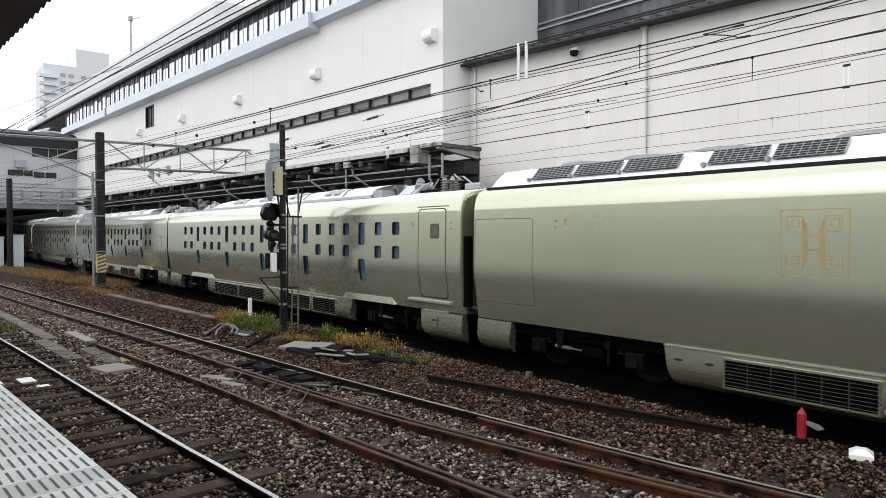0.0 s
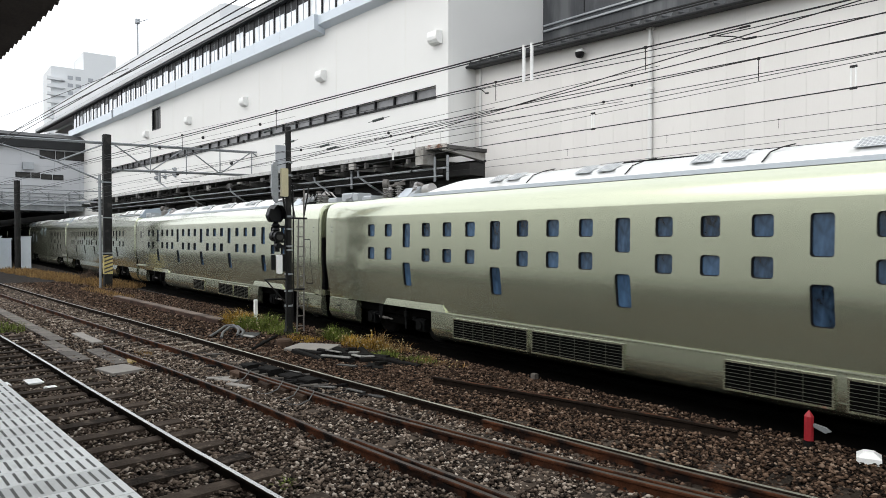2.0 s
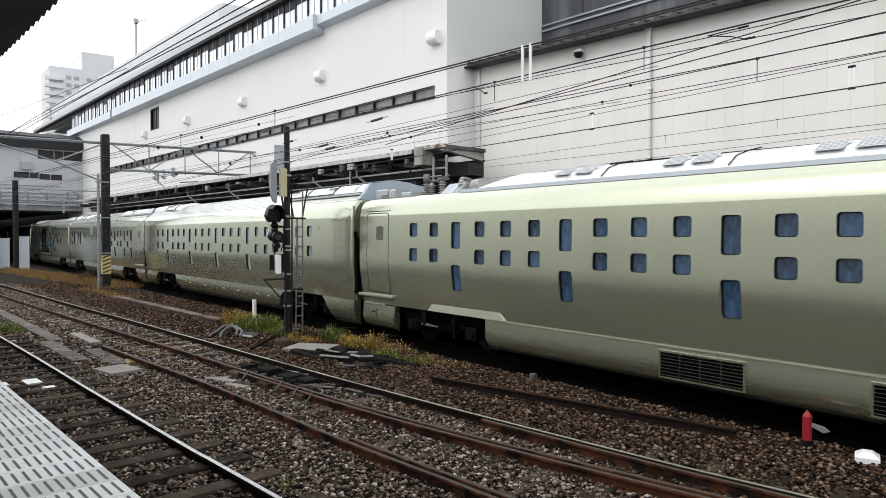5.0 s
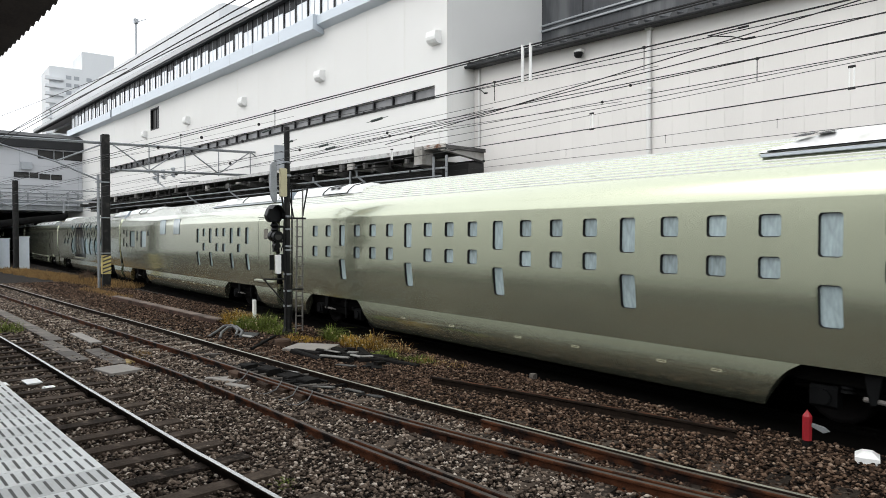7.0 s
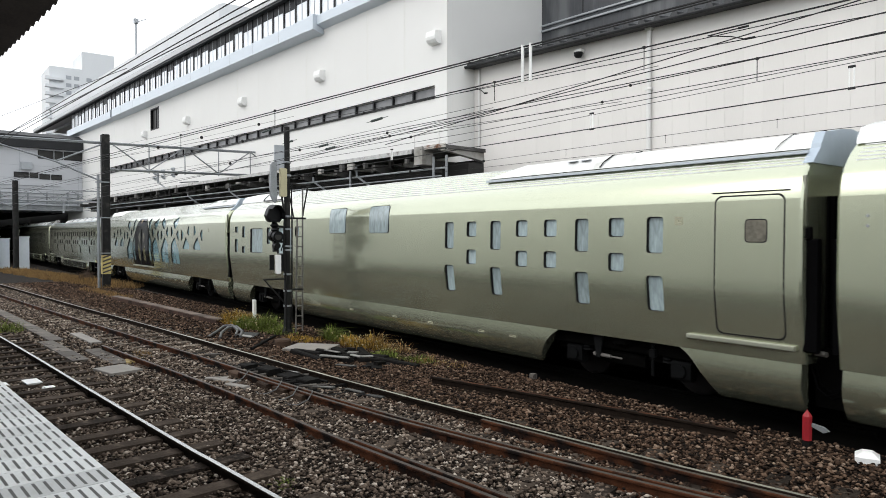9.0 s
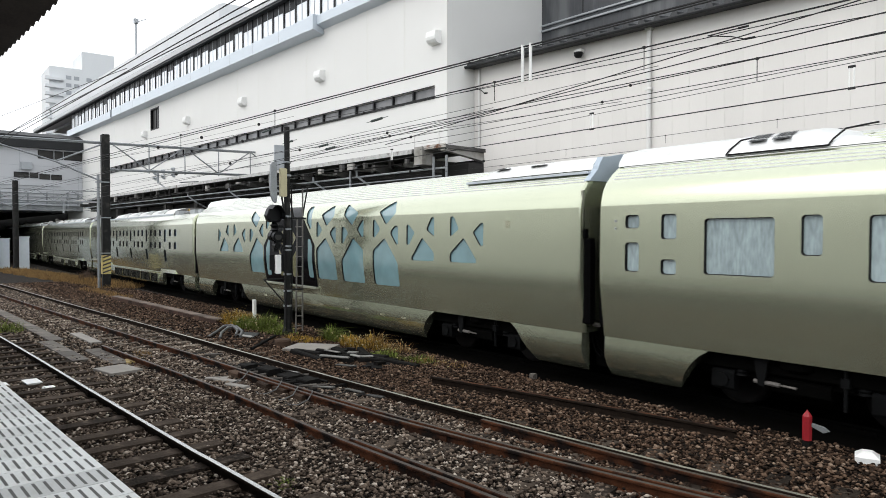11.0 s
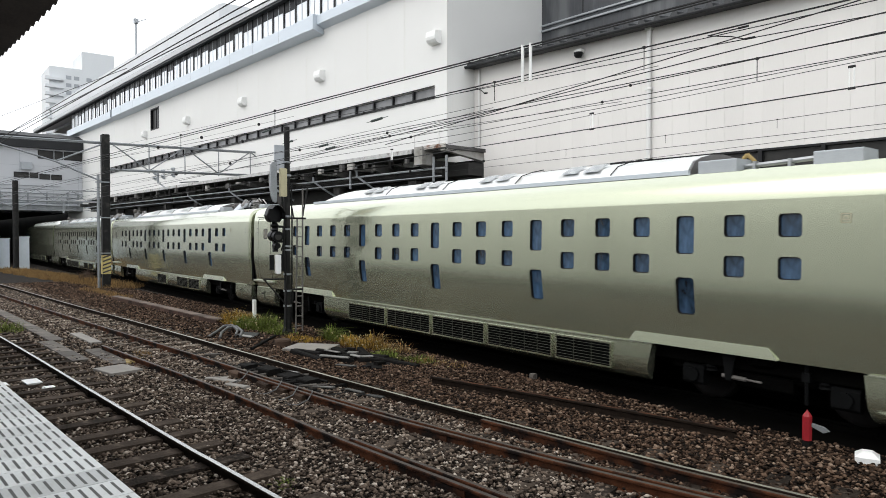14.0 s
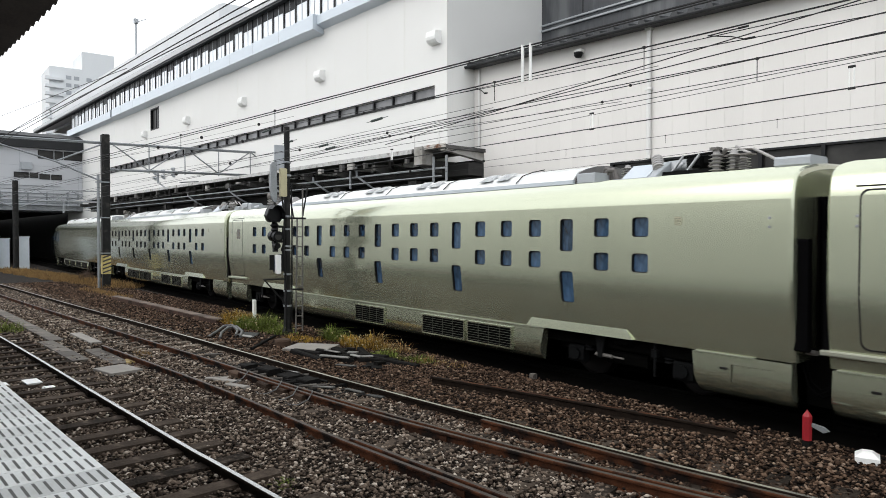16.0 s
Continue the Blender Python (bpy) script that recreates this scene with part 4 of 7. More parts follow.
def trailer(name, label, cols, mats, doors, reach=-5.2, vents=(-4.75, -2.38), joints=(-3.53, -1.95), vent_mats=None):
    car = thing(name, label, "train car", "cars of the train")
    part("body", car_shell(cols, HIGH), [M_BODY, M_RIM], car, "champagne-gold painted car body", 30)
    windows(car, cols, mats)
    for x0, x1, win in doors:
        door(car, x0, x1, win)
    for x in (-3.2, -16.85):
        bogie(car, x)
    underframe(car)
    gangway(car, True)
    low_skirts(car)
    ribbed_roof(car)
    small_badge(car, -2.0)
    bolt_lights(car, -PITCH_CAR + 0.5)
    h = hood("roof_cover", car, reach, -0.34, 3.98, 1.0, M_ROOF, "silver raised roof cover", True, 0.22)
    part("roof_rail", BOX(reach + 0.1, -0.33, -1.12, -1.05, 3.585, 3.625), M_BLUEPALE, h)
    joint = lambda x, r: part("cover_joint", Shape().pipe([(x, -1.02, 3.68), (x + 0.06, -0.98, 3.77), (x + 0.17, -0.87, 3.885), (x + 0.30, -0.66, 3.89), (x + 0.40, -0.36, 3.965)], r), M_RIM, h)
    joint(-0.8, 0.006)
    for xv in vents:
        roof_grille(h, xv, xv + 0.22, 1.0, 3.98, 0.22, mats=vent_mats)
        roof_grille(h, xv + 0.3, xv + 0.52, 1.0, 3.98, 0.22, mats=vent_mats)
    for xj in joints:
        joint(xj, 0.012)
    if len(joints) > 1:
        part("cover_edge", BOX(reach + 0.15, joints[-1], -1.04, -0.99, 3.665, 3.68), M_RIM, h)
    arch_plate(h)
    h2 = hood("roof_cover", car, END_A + 0.01, -PITCH_CAR + 4.2, 4.03, 0.98, M_ROOF, "silver raised roof cover", True, 0.22, None, True)
    for x in (-PITCH_CAR + 2.4, -PITCH_CAR + 2.74):
        roof_grille(h2, x, x + 0.24, 0.98, 4.03, 0.22)
    for x in (-PITCH_CAR + 2.1, -PITCH_CAR + 3.5):
        part("cover_joint", Shape().pipe([(x, -0.99, 3.68), (x + 0.05, -0.96, 3.76), (x + 0.15, -0.84, 3.89), (x + 0.27, -0.64, 3.94), (x + 0.36, -0.35, 4.0)], 0.014), M_RIM, h2)
    part("cover_edge", BOX(-PITCH_CAR + 2.1, -PITCH_CAR + 3.5, -1.0, -0.96, 3.67, 3.69), M_RIM, h2)
    return car


M_BLUEGREY = material("blue_grey_panel_paint", (0.36, 0.42, 0.48), 0.45, 0.1, 0.04)


def window_plate(car, pts, parent_mat=None, r=0.1):
    p = part("lounge_window", plate(soften(pts, r), 0.02, None, 0.012), parent_mat or M_PANE_LOUNGE, car, "pale blue flush-glazed window", 30)
    part("window_rim", plate(soften(grown(pts, 0.02), r), 0.01, None, 0.005), M_RIM, p, "", 30)


def bay(x, w, mirrored):
    """Outlines of one tree-like bay of the lounge: a tall pane, two flanking panes, and one above on the roof's shoulder."""
    q = lambda pts: soften([(x + ((1 - u) if mirrored else u) * w, z) for u, z in (pts[::-1] if mirrored else pts)], 0.08, 3)
    return [q([(0.0, 1.31), (1.0, 1.31), (1.0, 1.86), (0.48, 2.46), (0.0, 2.15)]),
            q([(0.0, 2.47), (0.10, 2.47), (0.31, 2.67), (0.08, 2.90), (0.0, 2.90)]),
            q([(1.0, 2.30), (1.0, 2.74), (0.86, 2.74), (0.68, 2.58), (0.92, 2.30)]),
            q([(0.24, 3.09), (0.52, 2.76), (0.92, 3.05), (0.82, 3.34)])]


def low_bay(x, w, mirrored):
    q = lambda pts: soften([(x + ((1 - u) if mirrored else u) * w, z) for u, z in (pts[::-1] if mirrored else pts)], 0.06, 3)
    return [q([(0.0, 1.95), (1.0, 1.95), (1.0, 2.14), (0.47, 2.47), (0.0, 2.03)]),
            q([(-0.25, 2.30), (-0.13, 2.30), (0.14, 2.58), (-0.15, 2.76), (-0.25, 2.76)]),
            q([(1.0, 2.48), (1.0, 2.91), (0.86, 2.91), (0.65, 2.64)])]


def lounge_car():
    car = thing("lounge_car", "champagne-gold lounge car with branching blue windows and black entrance", "train car", "cars of the train")
    x0, wide = -13.25, 3.45
    holes = []
    for x, w, mirrored in ((-14.46, 1.12, True), (-9.71, 1.10, False), (-8.31, 1.10, True), (-6.77, 1.09, False)):
        holes += bay(x, w, mirrored)
    for x, w, mirrored in ((-17.19, 0.82, False), (-15.9, 0.86, True), (-5.13, 0.83, False), (-3.75, 0.84, True)):
        holes += low_bay(x, w, mirrored)
    holes.append(soften([(-13.15, 2.76), (-13.05, 2.70), (-12.86, 2.90), (-12.86, 3.36), (-13.03, 3.36), (-13.15, 3.26)], 0.06, 3))
    holes.append(soften([(-10.33, 2.92), (-10.10, 2.68), (-10.01, 2.74), (-10.01, 3.34), (-10.22, 3.34), (-10.33, 3.22)], 0.06, 3))
    part("body", car_shell([], HIGH, holes), [M_BODY, M_RIM], car, "champagne-gold painted car body", 30)
    for h in holes:
        p = part("lounge_window", plate(grown(h, 0.006), 0.012, None, -0.036), M_PANE_LOUNGE, car, "pale blue recessed window", 30)
        for f in p.data.polygons:
            if f.normal.y > 0.5:
                f.flip()
        roll_normals(p.data, HIGH)
    for x in (-3.2, -16.85):
        bogie(car, x)
    underframe(car)
    gangway(car, True)
    low_skirts(car)
    ribbed_roof(car)
    bolt_lights(car, -PITCH_CAR + 0.5)
    # the black entrance with its double door
    on = lambda pts: [(x0 + u * wide, z) for u, z in pts]
    panel = part("entrance_panel", plate(on([(0.0, 1.06), (1.0, 1.06), (0.99, 2.24), (0.70, 3.35), (0.335, 3.37), (0.0, 2.20)]), 0.02, None, 0.014), M_BLACK, car, "glossy black entrance panel", 30)
    for f in panel.data.polygons:
        if f.normal.y > 0.5:
            f.flip()
    roll_normals(panel.data, HIGH)
    part("threshold", BOX(x0 - 0.02, x0 + wide + 0.02, -1.43, -1.32, 1.0, 1.06, bev=0.01), M_SILL, panel, "pale metal threshold")
    part("door_joint", BOX(x0 + 1.72, x0 + 1.74, -side(2.0) - 0.02, -side(2.0) - 0.005, 1.08, 2.85), M_RIM, panel)
    for pts in ([(0.055, 1.27), (0.134, 1.27), (0.134, 2.39), (0.10, 2.39), (0.055, 2.14)], [(0.887, 1.32), (0.962, 1.32), (0.962, 2.22), (0.925, 2.42), (0.887, 2.42)]):
        part("side_window", plate(soften(on(pts), 0.07), 0.02, None, 0.018), M_PANE_LOUNGE, panel, "pale blue side window", 30)
    for pts in ([(0.328, 1.285), (0.422, 1.285), (0.422, 1.82), (0.335, 2.09)], [(0.328, 2.44), (0.40, 2.22), (0.422, 2.24), (0.42, 2.67), (0.39, 2.66)],
                [(0.584, 1.285), (0.674, 1.285), (0.674, 2.08), (0.584, 1.80)], [(0.580, 2.22), (0.60, 2.22), (0.672, 2.46), (0.60, 2.64), (0.580, 2.62)]):
        part("door_window", plate(soften(on(pts), 0.07), 0.02, None, 0.018), M_PANE_DIM, panel, "dim olive-lit door window", 30)
    small = Shape()
    xb = x0 + 0.485 * wide
    for a, b, c, e in ((-0.09, 0.09, 3.13, 3.145), (-0.09, 0.09, 3.28, 3.295), (-0.09, -0.072, 3.145, 3.28), (0.072, 0.09, 3.145, 3.28), (-0.05, -0.01, 3.16, 3.2), (0.01, 0.05, 3.16, 3.2), (-0.05, -0.01, 3.225, 3.265), (0.01, 0.05, 3.225, 3.265)):
        small.face([(xb + a, -side(c) - 0.022, c), (xb + b, -side(c) - 0.022, c), (xb + b, -side(e) - 0.022, e), (xb + a, -side(e) - 0.022, e)])
    part("small_badge", small, M_GOLD, panel)
    hood("roof_cover", car, END_A + 0.01, -PITCH_CAR + 2.6, 4.0, 0.98, M_ROOF, "silver raised roof cover", True, 0.2, None, True)
    h = hood("roof_cover", car, -3.6, -0.34, 3.98, 1.0, M_ROOF, "silver raised roof cover", True, 0.22)
    part("roof_rail", BOX(-3.6, -0.33, -1.12, -1.05, 3.585, 3.625), M_BLUEPALE, h)
    arch_plate(h)
    for x in (-2.9, -1.9):
        roof_grille(h, x, x + 0.4, 1.0, 3.98, 0.22)
    small_badge(car, -2.0)
    return car


M_PANE_DIM = material("dim_olive_glass", (0.16, 0.155, 0.09), 0.1, 0, 0.3, 4, 20, coat=0.5)


def end_car_lead():
    """The leading end car, of which the windowless machine room is seen."""
    car = thing("end_car", "champagne-gold end car with gilded emblem and black roof vents", "train car", "cars of the train")
    part("body", car_shell([]), [M_BODY, M_RIM], car, "champagne-gold painted car body", 30)
    for x in (-3.05, -17.35):
        bogie(car, x)
    underframe(car)
    o = -PITCH_CAR
    skirt_panel("equipment_skirt", car, o + 4.45, -1.0, 0.12, 0.05)
    part("skirt_trim", BOX(o + 4.45, -1.0, -1.362, -1.29, 0.822, 0.836), M_SILL, car)
    for i in range(4):
        grille(car, o + 5.45 + i * 2.1, o + 7.35 + i * 2.1)
    for x in (o + 4.7, o + 5.2):
        part("latch", BOX(x - 0.05, x + 0.05, -1.372, -1.33, 0.62, 0.65), M_RIM, car)
    skirt_panel("end_skirt", car, o + 0.20, o + 1.15, 0, 0.08)
    part("hatch_line", outline_strip(o + 0.22, o + 1.80, 1.18, 2.8, 0.08, 0.010), M_SHADEOLIVE, car)
    emblem(car, o + 6.21, o + 7.04, 1.96, 2.82)
    small_badge(car, o + 2.6)
    bolt_lights(car, o + 2.35)
    h = hood("roof_cover", car, o + 0.24, -0.5, 3.82, 1.12, M_WHITE, "white raised roof cover", False, 0.0, [(-1.14, 3.42), (-1.12, 3.47), (-1.0, 3.62), (-0.86, 3.74), (-0.5, 3.80), (0, 3.82)])
    part("roof_rail", BOX(o + 0.3, -0.4, -1.21, -1.13, 3.385, 3.43), M_RIM, h)
    for a, b in ((1.45, 2.35), (2.45, 3.4), (3.5, 4.5), (5.0, 5.85), (5.95, 6.85), (8.2, 9.1), (9.2, 10.1), (12.0, 13.0)):
        roof_grille(h, o + a, o + b, slope=(-1.10, 3.505, -0.885, 3.725), mats=[M_RIM, M_GALV])
        part("cover_bolt", Shape().box(o + a - 0.09, o + a - 0.04, -1.15, -1.06, 3.50, 3.56), M_STEEL, h)
    for x in (2.0, 3.4, 4.8, 6.9, 8.6):
        part("fan_hatch", Shape().lathe((o + x, -0.15, 3.79), [(0.5, 0), (0.5, 0.04), (0.44, 0.06), (0, 0.06)], 20), M_STEEL, h, "round roof fan hatch", 40)
    return car


def end_car_tail():
    """The trailing end car with its raked pointed nose."""
    car = thing("end_car", "champagne-gold end car with raked nose and slanted side windows", "train car", "cars of the train")
    s = Shape()
    prof = [(-a, z) for a, z in BODY] + [(a, z) for a, z in BODY[-2::-1]]
    rings = []
    for x, fy, ft in ((-0.25, 1, 1), (-15.0, 1, 1), (-16.6, 0.985, 0.985), (-17.8, 0.95, 0.93), (-18.6, 0.89, 0.82), (-19.2, 0.80, 0.66), (-19.6, 0.68, 0.5), (-19.85, 0.5, 0.36)):
        rings.append([(x, y * fy, 0.84 + (z - 0.84) * ft) for y, z in prof])
    s.loft(rings, 0, True, False)
    s.face([r[0] for r in rings] + [r[-1] for r in rings[::-1]])
    part("body", s, [M_BODY], car, "champagne-gold painted car body", 40)
    for x in (-3.05, -15.6):
        bogie(car, x)
    underframe(car)
    gangway(car)
    skirt_panel("equipment_skirt", car, -13.6, -4.7, 0.05, 0.12)
    for i in range(4):
        grille(car, -13.0 + i * 2.1, -11.3 + i * 2.1)
    skirt_panel("end_skirt", car, -1.72, -0.26, 0.08, 0)
    ns = Shape()
    for x0, x1, y0, y1 in ((-19.4, -17.2, 0.86, 1.36),):
        ns.loft([[(x0, -0.72, 0.25), (x0, 0.72, 0.25), (x0, 0.78, 0.84), (x0, -0.78, 0.84)], [(x1, -1.3, 0.2), (x1, 1.3, 0.2), (x1, 1.345, 0.84), (x1, -1.345, 0.84)]])
    part("nose_skirt", ns, M_BODY, car)
    part("windscreen", Shape().loft([[(-18.62, -0.7, 2.78), (-18.62, 0.7, 2.78), (-17.75, 0.8, 3.36), (-17.75, -0.8, 3.36)], [(-18.7, -0.7, 2.84), (-18.7, 0.7, 2.84), (-17.8, 0.8, 3.42), (-17.8, -0.8, 3.42)]]), M_BLACK, car, "black raked windscreen")
    for pts in ([(-18.1, 2.2), (-17.0, 2.2), (-16.7, 2.8), (-17.4, 2.75)], [(-16.4, 2.1), (-15.5, 2.1), (-15.2, 2.8), (-16.1, 2.8)]):
        part("side_window", plate([(x, z) for x, z in pts], 0.02, None, 0.004), M_PANE, car)
    h = hood("roof_cover", car, -15.0, -1.5, 3.82, 1.0, M_ROOF, "silver raised roof cover")
    for a in (-4.0, -6.2, -8.4, -12.5):
        roof_grille(h, a, a + 0.9, 1.0, 3.82)
    return car


VENTS_A = ((-6.75, -5.5), (-8.35, -6.95), (-12.1, -10.1), (-14.4, -12.25))
VENTS_B = ((-6.75, -5.5), (-8.3, -6.9), (-11.2, -9.9))
VENTS_C = ((-6.6, -5.45), (-8.4, -6.75), (-10.2, -8.55), (-12.0, -10.35), (-13.8, -12.15))
E_COLS = [(-2.41 - 0.713 * i, c) for i, c in enumerate("tstsstst")] + [(-14.55, "d"), (-15.415, "w"), (-16.56, "c"), (-17.525, "w"), (-18.6, "b"), (-19.25, "a")]
D_COLS = pattern()
RIGHT_DOOR, DINING_DOOR, LEFT_DOOR = (-1.68, -0.71, True), (-1.43, -0.47, True), (-PITCH_CAR + 0.53, -PITCH_CAR + 1.48, True)
TRAIN = [
    end_car_lead(),
    power_car("sleeper_car", "champagne-gold sleeper car with dark windows and slide door", VENTS_A, (RIGHT_DOOR,)),
    power_car("sleeper_car", "champagne-gold sleeper car with narrow hatch and dark windows", VENTS_B, ((-1.19, -0.745, False), LEFT_DOOR)),
    trailer("sleeper_car", "champagne-gold trailer car with pale curtained windows", D_COLS, M_PANE_PALE, ()),
    trailer("dining_car", "champagne-gold car with uneven curtained windows and slide door", E_COLS, M_PANE_PALE, (DINING_DOOR,), -6.7, (-4.6,), (-3.8,), [M_GREY, M_ROOF]),
    lounge_car(),
    power_car("sleeper_car", "champagne-gold sleeper car with long louvred skirts", VENTS_C, (LEFT_DOOR,), boxes=True),
    power_car("sleeper_car", "champagne-gold sleeper car with plain ends and dark windows", VENTS_B, (LEFT_DOOR,)),
    power_car("sleeper_car", "champagne-gold sleeper car next to the tail car", VENTS_A, ()),
    end_car_tail(),
]

for x in (-10.13, -12.15):
    window_plate(TRAIN[4], [(x - 0.42, 2.58), (x + 0.42, 2.58), (x + 0.42, 3.22), (x - 0.42, 3.22)], M_PANE_PALE, 0.07)


def train_place(t):
    """Where the gap behind the leading car is at t seconds."""
    return C0 + C1 * t + C2 * t * t + C3 * t ** 3 + np.interp(t, (0, 2, 3, 4, 5.2, 7, 9, 11.3, 12.5, 13.6, 14.6, 16), (0, 0.012, 0.036, 0.066, 0.085, 0.08, 0.05, -0.03, 0.02, 0.085, 0.155, 0.16))


C0, C1, C2, C3 = -10.3, 6.6702, 0.09043, -0.00076


# ---- ground, tracks and platform ----
def smooth_line(pts, step=0.6):
    """Points every step metres along a smooth curve through pts."""
    out = []
    p = [Vector(q) for q in pts]
    p = [2 * p[0] - p[1]] + p + [2 * p[-1] - p[-2]]
    for i in range(1, len(p) - 2):
        n = max(1, int((p[i + 1] - p[i]).length / step))
        for j in range(n):
            t = j / n
            a, b, c, d = p[i - 1:i + 3]
            out.append(0.5 * ((2 * b) + (c - a) * t + (2 * a - 5 * b + 4 * c - d) * t * t + (3 * b - a - 3 * c + d) * t ** 3))
    return out + [p[-2]]


def rail(name, pts, label, top_mat, z=0.0, parent=None, side_mat=None):
    """A flat-bottomed rail with head, web and foot along a curve."""
    line = smooth_line([(x, y, z) for x, y in pts], 0.7)
    prof = [(-0.025, 0), (0.025, 0), (0.034, -0.008), (0.034, -0.03), (0.010, -0.045), (0.009, -0.12), (0.06, -0.138), (0.06, -0.15), (-0.06, -0.15), (-0.06, -0.138), (-0.009, -0.12), (-0.010, -0.045), (-0.034, -0.03), (-0.034, -0.008)]
    s = Shape()
    rings = []
    for i, p in enumerate(line):
        d = (line[min(i + 1, len(line) - 1)] - line[max(i - 1, 0)]).normalized()
        n = Vector((-d.y, d.x, 0))
        rings.append([tuple(p + n * a + Vector((0, 0, b))) for a, b in prof])
    for a, b in zip(rings, rings[1:]):
        for i in range(14):
            j = (i + 1) % 14
            s.face([a[i], a[j], b[j], b[i]], 1 if i == 0 else 0)
    s.face(rings[0]), s.face(rings[-1][::-1])
    ob = thing(name, label, "rail", "rails")
    part("rail_bar", s, [side_mat or M_RUST, top_mat], ob)
    for i in range(6, len(line) - 2, 9):
        if -22 < line[i].x < 0:
            d = (line[i + 1] - line[i]).normalized()
            part("fishplate", Shape().box(-0.23, 0.23, 0.012, 0.032, -0.11, -0.05).box(-0.23, 0.23, -0.032, -0.012, -0.11, -0.05), side_mat or M_RUST, ob, "", 0, Matrix.Translation(line[i]) @ pose(0, 0, 0, 0, 0, math.degrees(math.atan2(d.y, d.x))))
    return ob


ground = part("ground", Shape(), M_BALLAST)
gs = Shape()
for x0, x1 in ((-3000, -120), (-120, -30), (-30, 20), (20, 3000)):
    for y0, y1 in ((-3000, -10), (-10, 30), (30, 3000)):
        gs.face([(x0, y0, -0.16), (x1, y0, -0.16), (x1, y1, -0.16), (x0, y1, -0.16)])
ground.data = gs.mesh("ground", M_BALLAST)
tagged(ground, "near-black brown ballast ground with crevice shade in its colour", "ground", kind="structure")

R1 = [(-80, -2.9), (-45, -0.25), (-19.42, 1.72), (-12.34, 2.22), (-7.85, 2.55), (-5.94, 2.72), (8, 3.8)]
T2_BACK = [(-80, 1.0), (-41.7, 3.55), (-28.5, 4.48), (-21.4, 5.05), (-16.6, 5.40), (-13.2, 5.64), (-10.6, 5.83), (-8.76, 6.0), (-6.84, 6.2), (-4.11, 6.52), (-2.77, 6.74), (6, 8.2)]
T2_MID = [(-80, -0.1), (-41.7, 2.42), (-33.8, 2.95), (-24.5, 3.72), (-18.3, 4.28), (-14.35, 4.65), (-12, 4.83), (-9, 5.1), (-7.66, 5.26), (-5.04, 5.72), (-3.27, 6.10), (6, 8.0)]
T2_FRONT = [(-16.9, 3.38), (-14.0, 3.66), (-10.73, 3.95), (-7.2, 4.12), (-5.31, 4.29), (-4.7, 4.34), (6, 5.2)]
rail("rail", R1, "polished running rail beside the platform", M_RAILTOP, 0.0, None, M_RAILSIDE)
rail("rail", [(x + 0.08, y - 1.07) for x, y in R1], "running rail below the platform edge", M_RAILTOP)
rail("rail", T2_BACK, "rusty rail with a half-worn silvery head", M_RAILMID, 0.0, None, M_RAILSIDE)
rail("rail", T2_MID, "rusty middle rail of the turnout", M_RAILDULL)
rail("rail", T2_FRONT, "rust-red front rail of the turnout", M_RAILDULL)
rail("guard_rail", [(x, y + 0.12) for x, y in T2_FRONT[3:]], "rust-red guard rail beside the rail", M_RAILDULL, 0.0)
rail("guard_rail", [(x, y - 0.13) for x, y in T2_MID[6:]], "rust-red guard rail beside the rail", M_RAILDULL, 0.0)
rail("guard_rail", [(x, y - 0.12) for x, y in T2_BACK[8:]], "dull guard rail beside the rail", M_RAILDULL, 0.0)
rail("spare_rail", [(-9.42, 7.2), (-7.05, 7.75), (-4.4, 8.28)], "dark spare rail lying on the ballast", M_RUST, 0.015, None, M_RAILSIDE)
# rails under the train are blackened to paint its shade
for y in (TRACK_Y - 0.55, TRACK_Y + 0.55):
    rail("rail", [(-90, y), (-40, y), (12, y)], "running rail under the train", M_DARK, 0.0, None, M_DARK)
# near-black strip as wide as the shade under the train
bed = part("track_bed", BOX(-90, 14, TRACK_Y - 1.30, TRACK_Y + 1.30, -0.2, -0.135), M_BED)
tagged(bed, "near-black track bed with the train's shade put into its colour", "track bed", kind="structure")

sleeper_mesh = Shape().box(-0.11, 0.11, -1.05, 1.05, -0.27, -0.116, bev=0.015).mesh("sleeper", M_SLEEPER)


def sleepers(pts, half, x0, x1, step, length=1.0):
    line = smooth_line([(x, y, 0) for x, y in pts], 0.1)
    last = None
    for a, b in zip(line, line[1:]):
        if x0 < a.x < x1 and (last is None or (a - last).length > step):
            last = a
            d = (b - a).normalized()
            n = Vector((-d.y, d.x, 0))
            c = a + n * half
            ob = new("sleeper", sleeper_mesh)
            ob.matrix_basis = pose(c.x, c.y, random.uniform(-0.006, 0.008), 0, 0, math.degrees(math.atan2(d.y, d.x)) + random.uniform(-1, 1))
            ob.scale = (1, length, 1)
            tagged(ob, "weathered brown wooden railway sleeper bedded in ballast", "sleeper", "sleepers")


sleeper_mesh = Shape().box(-0.11, 0.11, -1.05, 1.05, -0.27, -0.086, bev=0.015).mesh("sleeper", M_SLEEPER)
sleepers(R1, -0.53, -30, 3, 0.62)
sleeper_mesh = Shape().box(-0.11, 0.11, -1.05, 1.05, -0.27, -0.112, bev=0.015).mesh("sleeper", M_SLEEPERPALE)
sleepers(T2_MID, 0.5, -40, -13, 0.62)
sleeper_mesh = Shape().box(-0.11, 0.11, -1.05, 1.05, -0.27, -0.116, bev=0.015).mesh("sleeper", M_SLEEPER)
sleepers(T2_MID, 0.05, -13, 1, 0.62, 1.25)

# ballast stones near the platform, one heap
rng = np.random.default_rng(5)


